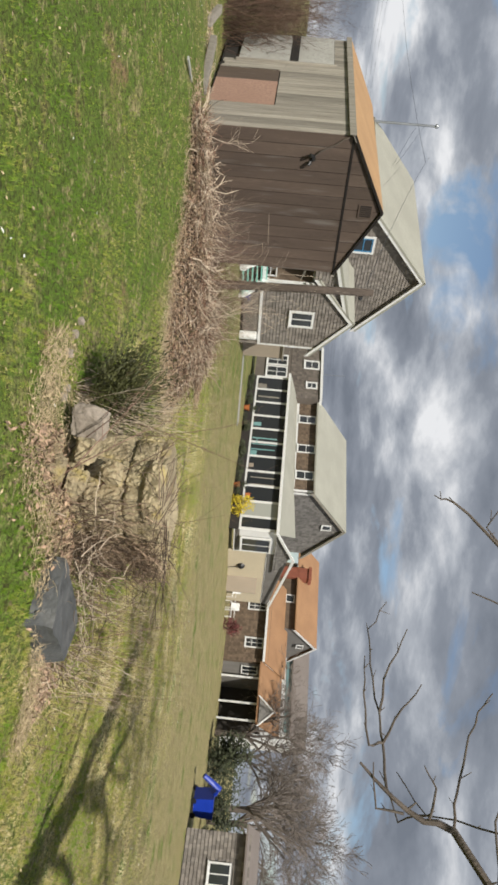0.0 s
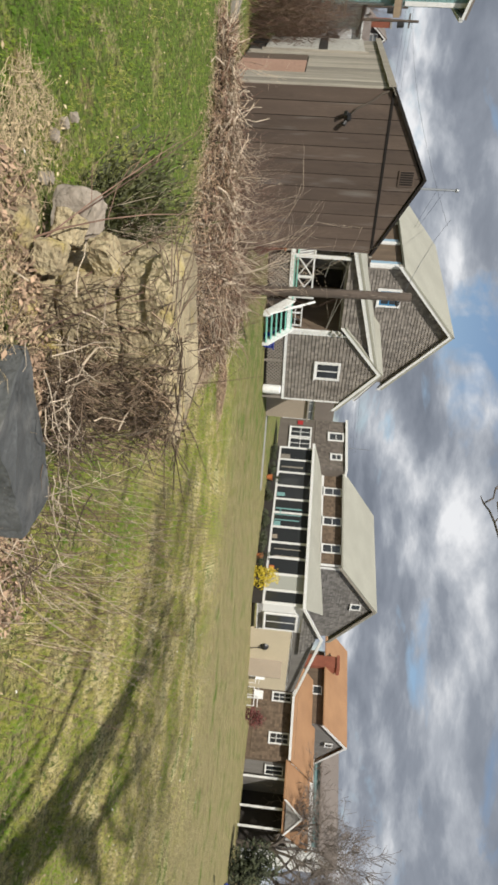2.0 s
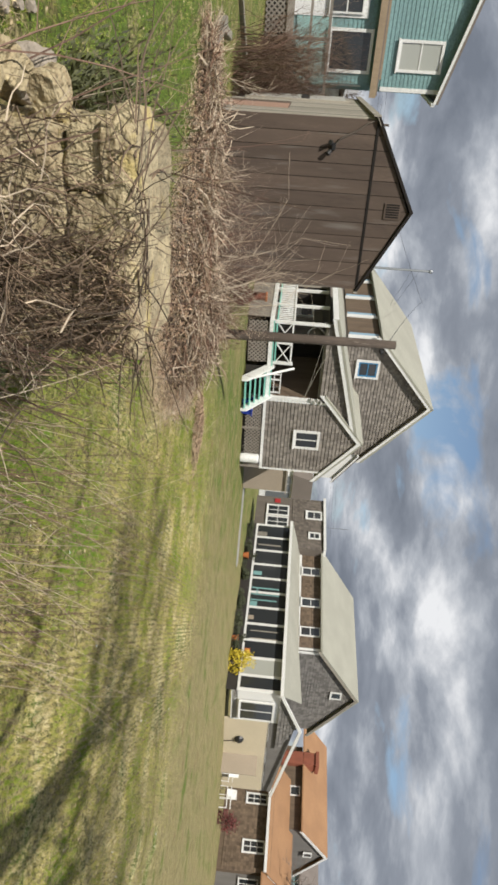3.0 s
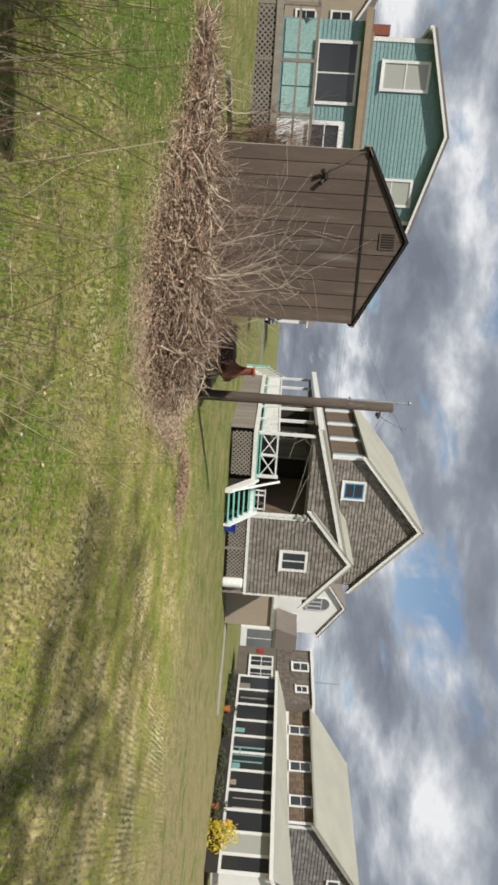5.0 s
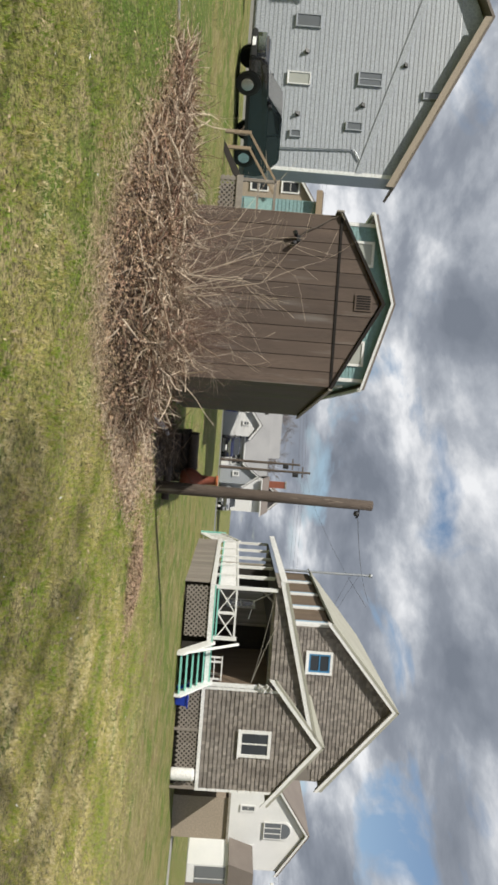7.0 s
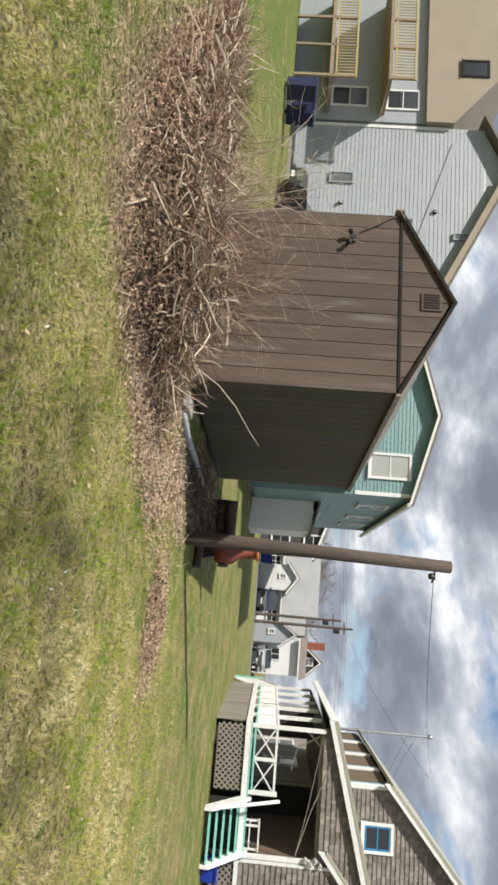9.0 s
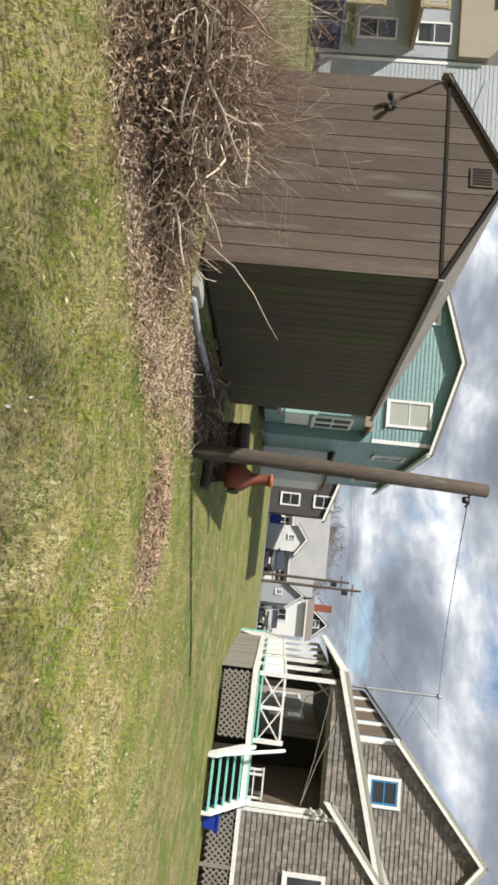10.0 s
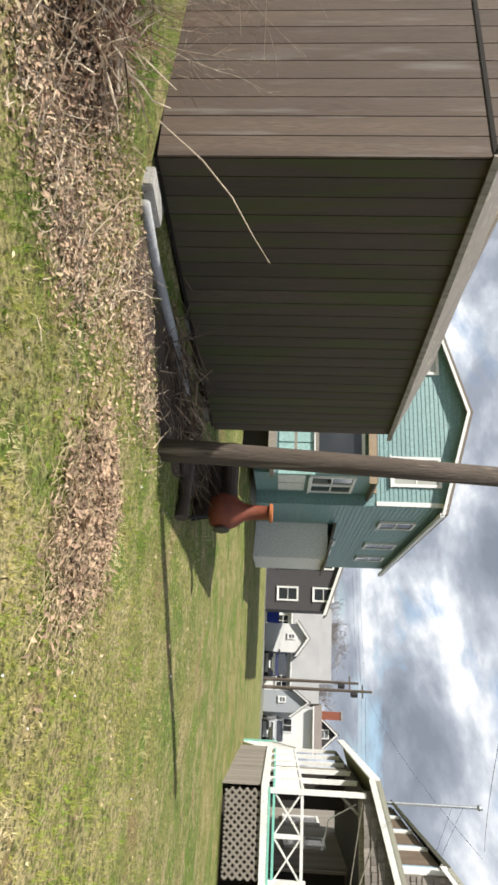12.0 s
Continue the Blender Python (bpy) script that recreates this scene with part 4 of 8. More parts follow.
    window(h, -7.9, -7.0, 1.2, 2.55, -0.6, bars=(1, 1), fw=0.10)
    window(h, -6.7, -5.8, 1.2, 2.55, -0.6, bars=(1, 1), fw=0.10)
    part("sign", box(-8.65, -8.25, -0.66, -0.62, 1.6, 2.0), M_RED, h, "red round-cornered plaque")
    part("antenna", tube([(-9.0, 2, 5.2), (-9.0, 2, 7.2)], 0.02, 4), M_GALV, h)
    eg = tagged(part("end_gable", shingles(lambda x, z: z < 3.75 - 0.38 * abs(x), -2.3, 2.3, 2.75, 3.8, 0.18, 0.16, M_SHINGLEG, 14, 0), None, h), kind="stuff")
    eg.matrix_basis = pose(pr + 0.112, 0, 0, 0, 0, 90)
    # what shows behind the panes: doors, seats, pots
    for i, (x, w, z0, z1, mt) in enumerate(((-3.2, 0.4, 0.7, 1.3, M_OLDW), (-2.1, 0.12, 0.8, 2.2, M_OLDW), (0.2, 0.3, 0.7, 1.2, M_CLOTH), (1.45, 0.10, 0.7, 2.3, M_CLOTH), (1.95, 0.07, 0.7, 2.3, M_CLOTH), (1.5, 0.5, 1.0, 1.08, M_CLOTH), (2.35, 0.08, 0.7, 2.2, M_CLOTH), (2.5, 0.35, 0.7, 1.1, M_CLOTH), (3.5, 0.3, 0.7, 1.0, M_TAN), (4.5, 0.06, 0.9, 2.4, M_OLDW), (5.0, 0.06, 0.9, 2.4, M_OLDW), (5.7, 0.3, 0.7, 1.0, M_ORANGE))):
        part("porch_furnishing", box(x, x + w, py - 0.035, py - 0.012, z0, z1, 0.01), mt, h, "pale shape of furniture behind the porch screen")


build_long_house()


# ---- brown house with orange roof, and what stands behind it ----
def build_orange_house():
    h = thing("orange_roof_house", pose(15.5, 50.5, 0, 0, 0, GRID - 90), "brown shingled house with an orange brown roof", "house")
    part("main_wall", box(-5.2, 1.9, 0.0, 7, 0.0, 3.2), M_SHINGLEB, h)
    tagged(part("shingle_siding", shingles(lambda x, z: True, -5.2, 1.9, 0.3, 3.2, 0.2, 0.17, M_SHINGLEB, 21, 0), None, h), kind="stuff")
    for x0, x1 in ((0.12, 0.75), (-2.85, -2.3)):
        window(h, x0, x1, 1.6, 2.85, 0.0, bars=(1, 2), fw=0.1)
    part("front_roof", prism([(-0.5, 3.1), (3.0, 4.9), (3.0, 4.8), (-0.5, 3.0)], -5.4, 2.0), M_ORROOF, h).matrix_basis = Matrix.Rotation(radians(90), 4, "Z") @ Matrix.Diagonal((1, -1, 1, 1))
    part("front_fascia", box(-5.4, 2.0, -0.52, -0.48, 2.95, 3.12), M_WHITE, h)
    part("upper_wall", box(-8.0, -2.0, 2.4, 8, 3.0, 5.4), M_SHINGLEB, h)
    window(h, -4.9, -4.35, 4.0, 5.2, 2.4, bars=(0, 1), fw=0.08)
    part("upper_roof", prism([(2.0, 5.5), (5.5, 7.6), (9.0, 5.5), (9.0, 5.4), (5.5, 7.5), (2.0, 5.4)], -10.0, -1.7), M_ORROOF, h).matrix_basis = Matrix.Rotation(radians(90), 4, "Z") @ Matrix.Diagonal((1, -1, 1, 1))
    g = part("gable_wall", prism([(2.4, 3.2), (8.6, 3.2), (8.6, 5.4), (5.5, 7.35), (2.4, 5.4)], 0, 0.1), M_SHINGLEG, h)
    g.matrix_basis = pose(-1.9, 0, 0, 0, 0, 90)
    for sgn in (-1, 1):
        b = part("barge_board", prism([(5.5, 7.6), (5.5 + sgn * 3.5, 5.5), (5.5 + sgn * 3.5, 5.3), (5.5, 7.35)], 0, 0.05), M_WHITE, h)
        b.matrix_basis = pose(-1.68, 0, 0, 0, 0, 90)
    window(h, 5.2, 5.7, 5.9, 6.4, 0, bars=(0, 0), fw=0.06, turn=pose(-1.79, 0, 0, 0, 0, 90))
    c = part("chimney", box(-7.4, -6.45, 2.0, 2.9, 2.5, 6.6), M_BRICK, h, "red brick chimney")
    part("chimney_cap", box(-7.5, -6.35, 1.9, 3.0, 6.35, 6.6), M_BRICK, c)
    # open carport and low wing beyond
    part("wing_wall", box(1.9, 3.0, 0.4, 6, 0.0, 3.0), M_SHINGLEG, h)
    window(h, 2.2, 2.7, 1.5, 2.6, 0.4, bars=(1, 0), fw=0.06)
    part("carport_back", box(3.0, 6.2, 3.0, 3.1, 0.0, 3.2), M_DARK, h)
    for x in (3.05, 4.9, 6.1):
        part("carport_post", box(x - 0.06, x + 0.06, 0.1, 0.22, 0.0, 2.9), M_WHITE, h)
    part("carport_roof", prism([(-0.3, 2.9), (3.0, 4.7), (3.0, 4.6), (-0.3, 2.8)], 1.9, 6.4), M_ORROOF, h).matrix_basis = Matrix.Rotation(radians(90), 4, "Z") @ Matrix.Diagonal((1, -1, 1, 1))
    part("carport_gable", prism([(4.6, 3.0), (6.4, 3.0), (5.5, 4.0)], -0.35, -0.25), M_SHINGLEG, h)
    for sgn in (-1, 1):
        part("barge_board", prism([(5.5, 4.15), (5.5 + sgn * 1.05, 3.0), (5.5 + sgn * 1.05, 2.85), (5.5, 4.0)], -0.42, -0.36), M_WHITE, h)


build_orange_house()


def build_white_hall():
    h = thing("white_hall", pose(15.5, 50.5, 0, 0, 0, GRID - 90) @ Matrix.Translation((-4, 12, 0)), "long white building with a brown roof", "building")
    part("main_wall", box(-4, 7.5, 0, 7, 0, 6.2), M_WHITEV, h)
    for i in range(8):
        x = -3.4 + i * 1.35
        if i % 2 == 0:
            window(h, x, x + 0.7, 4.6, 5.4, 0, bars=(1, 0), fw=0.05)
    # teal band paints in the shade that the eave would cast
    part("trim_band", box(-4, 7.5, -0.06, -0.01, 5.6, 6.2), M_TEAL, h, "blue green band painting the shade under the eave")
    part("roof", prism([(-0.3, 6.2), (3.5, 8.0), (7.3, 6.2), (7.3, 6.1), (3.5, 7.9), (-0.3, 6.1)], -4.3, 7.9), M_GREYROOF, h).matrix_basis = Matrix.Rotation(radians(90), 4, "Z") @ Matrix.Diagonal((1, -1, 1, 1))
    g = part("gable_wall", prism([(0, 6.1), (7, 6.1), (3.5, 7.8)], 0, 0.1), M_WHITEV, h)
    g.matrix_basis = pose(7.5, 0, 0, 0, 0, 90)


build_white_hall()


# ---- teal house behind the shed ----
def build_teal_house():
    h = thing("teal_house", pose(-15.48, 21.13, 0, 0, 0, GRID), "two-storey teal vinyl-sided house with white trim", "house")
    L, D, E, A = 5.85, 12.0, 5.85, 6.68
    bm = bmesh.new()
    add_prism(bm, [(-L, 0.3), (0, 0.3), (0, E), (-L / 2, A - 0.05), (-L, E)], 0.03, 0.2)
    add_box(bm, -0.15, 0, 0.2, D, 0.3, E)
    add_box(bm, -L, -L + 0.15, 0.2, D, 0.3, E)
    add_box(bm, -L, 0, D - 0.15, D, 0.3, E)
    part("main_wall", bm, M_TEAL, h)
    part("foundation", box(-L + 0.1, -0.1, 0.1, D - 0.1, -0.05, 0.3), M_CONC, h)
    sl = (A - E) / (L / 2)
    clapboards(lambda z: (-L + 0.02 + max(0, (z - E) / sl), -0.02 - max(0, (z - E) / sl)), 3.85, A - 0.1, 0.13, M_TEAL, h, 0.03)
    sd = new("side_wall")
    sd.parent = h
    sd.matrix_basis = pose(0, 0, 0, 0, 0, 90)
    clapboards(lambda z: (0.02, D - 0.02), 0.4, E, 0.14, M_TEAL, sd, -0.005)
    for x in (-L, -0.13):
        part("corner_board", box(x, x + 0.13, -0.01, 0.05, 3.85, E - 0.02), M_WHITE, h)
    for sgn in (-1, 1):
        xe = -L / 2 + sgn * (L / 2 + 0.28)
        ze = A + 0.06 - sl * (L / 2 + 0.28)
        slab(h, "roof", (xe, ze), (-L / 2, A + 0.06), -0.30, D + 0.3, 0.08, M_GREYROOF)
        part("barge_board", prism([(-L / 2, A - 0.02), (xe, ze - 0.08), (xe, ze - 0.17), (-L / 2, A - 0.11)], -0.30, -0.26), M_WHITEV, h, "white barge board")
        part("gutter", box(xe - 0.06, xe + 0.06, -0.28, D + 0.2, ze - 0.22, ze - 0.10), M_WHITEV, h)
    window(h, -5.10, -4.34, 4.32, 5.76, 0.03, glass=M_GLASSB, bars=(0, 1), fw=0.09)
    window(h, -1.44, -0.68, 4.38, 5.68, 0.03, glass=M_GLASSB, bars=(0, 1), fw=0.09)
    for y in (2.0, 5.7, 8.6):
        window(h, y, y + 0.8, 4.3, 5.3, 0, bars=(0, 1), fw=0.08, turn=pose(0.03, 0, 0, 0, 0, 90))
    for y in (5.4, 7.4):
        window(h, y, y + 0.8, 2.0, 3.0, 0, bars=(0, 1), fw=0.08, turn=pose(0.03, 0, 0, 0, 0, 90))
    # one-storey addition in front with a tan deck roof, and its lower panels
    y0 = -1.9
    part("addition_wall", box(-L, -0.35, y0, 0.0, 0.3, 3.55), M_TEAL, h)
    part("addition_band", box(-L - 0.25, -0.1, y0 - 0.25, 0.0, 3.55, 3.60), M_GREYROOF, h)
    part("addition_fascia", box(-L - 0.3, -0.05, y0 - 0.28, y0 - 0.25, 3.36, 3.56), M_DECKW, h, "bare orange wood fascia")
    part("orange_board", box(-L - 0.1, -0.35, -0.12, -0.03, 3.60, 3.84), M_DECKW, h, "bare orange wood board above the roof")
    window(h, -5.2, -3.6, 2.03, 3.20, y0, bars=(1, 0), fw=0.09, name="porch_window")
    part("back_door", box(-3.05, -2.1, y0 - 0.05, y0 - 0.035, 0.84, 3.05), M_WHITEV, h, "white door with a window in its upper half")
    window(h, -2.92, -2.24, 1.95, 2.85, y0 - 0.035, bars=(0, 1), fw=0.05, name="door_window")
    window(h, -1.75, -0.75, 2.03, 3.20, y0, bars=(0, 0), fw=0.09, name="porch_window")
    clapboards(lambda z: (-L + 0.02, -0.37), 1.98, 3.36, 0.13, M_TEAL, h, y0)
    for i in range(6):
        x = -L + 0.05 + i * 0.92
        part("siding_panel", box(x, x + 0.88, y0 - 0.03, y0 - 0.005, 0.95, 1.95), M_TEALP, h)
    part("wall_strip", box(-L, -0.4, y0 - 0.05, y0 - 0.02, 1.93, 2.0), M_WHITE, h)
    for ya in (0.22, 1.02):
        window(h, ya, ya + 0.62, 1.9, 3.0, 0, bars=(0, 1), fw=0.08, name="porch_window", turn=pose(-0.35, y0, 0, 0, 0, 90))
        part("lower_panel", box(-0.35, -0.33, y0 + ya - 0.05, y0 + ya + 0.65, 0.95, 1.7), M_WHITEV, h, "white panel below the porch window")
    # deck with rails and lattice in front
    yd = -3.4
    dk = part("side_deck", box(-L - 0.1, -0.2, yd, y0 - 0.06, 0.72, 0.84), M_OLDDECK, h, "grey weathered deck with lattice skirt")
    part("deck_lattice", lattice(-L - 0.1, -1.7, 0.10, 0.72, yd - 0.01), M_OLDDECK, dk)
    # added dark sheet stands for the shade below this deck
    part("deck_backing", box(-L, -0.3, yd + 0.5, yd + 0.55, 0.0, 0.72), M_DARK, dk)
    part("rim_board", box(-L - 0.12, -0.2, yd - 0.05, yd - 0.02, 0.70, 0.90), M_OLDDECK, dk)
    for i in range(5):
        x = -L - 0.05 + i * 1.42
        part("post", box(x, x + 0.09, yd - 0.02, yd + 0.07, 0.0, 1.95), M_OLDDECK, dk)
    part("rail", box(-L - 0.05, -0.2, yd - 0.02, yd + 0.07, 1.88, 1.96), M_OLDDECK, dk)
    part("rail", box(-L - 0.05, -0.2, yd, yd + 0.05, 1.35, 1.42), M_OLDDECK, dk)
    for k in range(2):
        part("stair_rail", tube([(-L - 0.1, yd + 0.1 + k * 1.2, 1.9), (-L - 1.5, yd + 0.1 + k * 1.2, 1.0)], 0.05, 4), M_DECKW, dk)
        part("post", box(-L - 1.55, -L - 1.45, yd + 0.05 + k * 1.2, yd + 0.15 + k * 1.2, 0, 1.05), M_DECKW, dk)
    part("stair_stringer", prism([(-L - 0.1, 0.85), (-L - 1.6, 0.0), (-L - 1.3, 0.0), (-L - 0.1, 0.6)], yd + 0.1, yd + 0.16), M_DARK, dk)
    # lean-to entry at the far corner
    part("entry_wall", box(0.0, 1.2, 2.6, 5.0, 0.1, 2.6), M_WHITEV, h)
    part("entry_roof", prism([(-0.05, 2.9), (1.4, 2.55), (1.4, 2.48), (-0.05, 2.82)], 2.4, 5.2), M_GREYROOF, h)


build_teal_house()


# ---- tall grey house with deck ----
def build_grey_house():
    h = thing("grey_house", pose(-26.63, 17.38, 0, 0, 0, GRID), "tall pale grey vinyl-sided house", "house")
    L, A, E = 14.6, 11.9, 7.9
    xa = -7.4
    part("main_wall", prism([(-9.9, 0.7), (0, 0.7), (0, E - 0.1), (-3.7, 9.65), (-7.4, 11.3), (-9.9, 10.1)], 0.03, 1.4), M_GREYV, h)
    part("rear_wall", prism([(-9.9, 0.7), (-3.7, 0.7), (-3.7, 9.6), (-7.4, 11.2), (-9.9, 10.0)], 1.4, 9), M_GREYV, h)
    part("foundation", box(-9.8, -0.1, 0.1, 1.35, -0.05, 0.7), M_CONC, h)
    part("foundation", box(-9.8, -3.8, 1.36, 8.9, -0.05, 0.7), M_CONC, h)
    sl = (11.3 - (E - 0.1)) / 7.4
    clapboards(lambda z: (-9.88, -0.02 - max(0, (z - E) / sl)), 0.75, 10.2, 0.2, M_GREYV, h, 0.03)
    part("corner_board", box(-0.14, 0.02, -0.02, 0.05, 0.7, E), M_WHITEV, h)
    part("corner_board", box(-9.92, -9.75, -0.02, 0.05, 0.7, 8.4), M_WHITEV, h)
    part("sloping_band", prism([(-0.1, 5.85), (-9.0, 8.55), (-9.0, 8.85), (-0.1, 6.15)], -0.03, 0.02), M_GREYV, h, "pale sloping trim band")
    slab(h, "roof", (0.55, E - 0.25), (-7.4, 11.55), -0.5, 1.7, 0.12, M_GREYROOF)
    slab(h, "roof", (-3.4, E - 0.25 + 3.95 * (3.9 / 7.95)), (-7.4, 11.55), 1.7, 9.4, 0.12, M_GREYROOF)
    part("barge_board", prism([(0.55, E - 0.3), (-7.4, 11.45), (-7.4, 11.1), (0.55, E - 0.68)], -0.5, -0.44), M_TAN, h, "beige barge board")
    slab(h, "roof", (-10.4, 10.1), (-7.4, 11.55), -0.5, 9.4, 0.12, M_GREYROOF)
    for x0, x1, z0, z1, b in ((-7.05, -6.55, 2.65, 3.7, 0), (-4.42, -3.95, 2.45, 3.4, 0), (-4.68, -4.13, 5.7, 6.7, 1), (-2.38, -2.08, 5.3, 5.95, 0), (-4.03, -3.76, 8.75, 9.5, 0), (-1.82, -1.57, 2.75, 3.15, 0)):
        window(h, x0, x1, z0, z1, 0.0, bars=(b, 0), fw=0.05, frame_mat=M_WHITEV if x0 == -4.42 else M_GREYV, glass=M_GLASSB if x0 == -4.42 else M_GLASSG)
    for x, z in ((-5.42, 3.2), (-3.21, 5.95), (-2.59, 2.98), (-5.17, 7.78)):
        v = part("dryer_vent", box(x - 0.10, x + 0.10, -0.03, 0.0, z - 0.10, z + 0.10, 0.01), M_BLACK, h)
        part("hood", prism([(-0.03, -0.08), (-0.16, -0.08), (-0.05, 0.08), (-0.03, 0.08)], -0.08, 0.08), M_BLACK, v).matrix_basis = pose(x, 0, z, 0, 0, 90) @ Matrix.Diagonal((1, -1, 1, 1))
    part("vent_pipe", tube([(-0.95, -0.05, 1.6), (-1.0, -0.05, 2.7), (-1.15, -0.05, 5.7), (-0.7, -0.05, 6.0)], 0.035, 6), M_GALV, h)


build_grey_house()


def build_deck_house():
    """The neighbour of the grey house: tan wall, dark panel door and two decks with yellow rails."""
    h = thing("deck_house", pose(-26.63, 17.38, 0, 0, 0, GRID) @ Matrix.Translation((-10.1, -0.6, 0)), "tan house with two wooden decks", "house")
    part("main_wall", box(-9, 0.0, 0.6, 8, 0, 7.4), M_GREYV, h)
    part("upper_wall", prism([(-9, 7.2), (0.1, 7.2), (0.1, 8.6), (-4, 12.0), (-9, 12.0)], 0.3, 8), M_TAN, h, "rough tan stucco upper wall")
    for z in (2.4, 5.2):
        part("deck_floor", box(-7, -0.4, -1.8, 0.6, z - 0.25, z - 0.08), M_DECKW, h)
        for x in (-7, -5.4, -3.8, -2.2, -0.5):
            part("deck_post", box(x - 0.06, x + 0.06, -1.8, -1.68, z - 0.1 if z > 3 else 0.0, z + 1.0), M_DECKW, h)
        part("deck_rail", box(-7, -0.4, -1.80, -1.70, z + 0.95, z + 1.05), M_YELLOWP, h)
        part("deck_rail", box(-7, -0.4, -1.80, -1.70, z + 0.02, z + 0.10), M_YELLOWP, h)
        for k in range(40):
            x = -6.9 + k * 0.165
            part("baluster", box(x, x + 0.04, -1.77, -1.73, z + 0.1, z + 0.95), M_YELLOWP, h)
    window(h, -1.9, -0.9, 2.5, 4.2, 0.6, bars=(0, 1), fw=0.1)
    window(h, -1.8, -0.8, 5.3, 6.8, 0.6, bars=(0, 1), fw=0.1)
    window(h, -3.5, -2.7, 9.0, 10.2, 0.3, bars=(0, 0), fw=0.1, frame_mat=M_DKTRIM)


build_deck_house()


# ---- utility pole stub, pile of logs, clay stove ----
pole = thing("wooden_pole", pose(-3.26, 14.95, 0), "short weathered wooden pole standing in the lawn", "pole")
part("pole", tube([(0, 0, -0.3), (0, 0.02, 0.4), (-0.08, 0.13, 1.9), (-0.17, 0.27, 3.72)], [0.106, 0.102, 0.094, 0.086], 16), M_POLE, pole, smooth=True)
part("insulator", lathe([(0.02, 0), (0.04, 0.01), (0.045, 0.06), (0.02, 0.08)], 10), M_BLACK, pole).matrix_basis = pose(-0.05, 0.40, 3.45, 90, 0, 0)
part("wire_clamp", tube([(-0.13, 0.30, 3.5), (-0.05, 0.40, 3.5), (-0.02, 0.45, 3.46)], 0.016, 5), M_BLACK, pole)


def tree_branch(bm, p, d, r, length, depth, rr, lean=0.0, tips=3, sides=6, bend=0.22, min_r=0.004, climb=-2.0):
    """A crooked limb that tapers, forks and forks again."""
    p, d = Vector(p), Vector(d).normalized()
    n = max(3, int(length / 0.35))
    pts, rad = [p.copy()], [r]
    for i in range(n):
        d = (d + Vector((rr.gauss(0, bend), rr.gauss(0, bend), rr.gauss(0, bend) + lean))).normalized()
        d.z = max(d.z, climb)
        p = p + d * (length / n)
        pts.append(p.copy())
        rad.append(max(min_r, r * (1 - 0.62 * (i + 1) / n)))
    add_tube(bm, pts, rad, sides if r > 0.02 else 4)
    if depth <= 0:
        return
    for k in range(tips):
        i = rr.randint(max(1, n // 3), n)
        q = pts[i]
        along = (pts[i] - pts[i - 1]).normalized()
        side = Vector((rr.gauss(0, 1), rr.gauss(0, 1), rr.gauss(0, 0.7)))
        side = (side - along * side.dot(along)).normalized()
        tree_branch(bm, q, along * 0.8 + side * rr.uniform(0.5, 0.95), rad[i] * rr.uniform(0.55, 0.8), length * rr.uniform(0.5, 0.78), depth - 1, rr, lean, tips, sides, bend, min_r, climb)


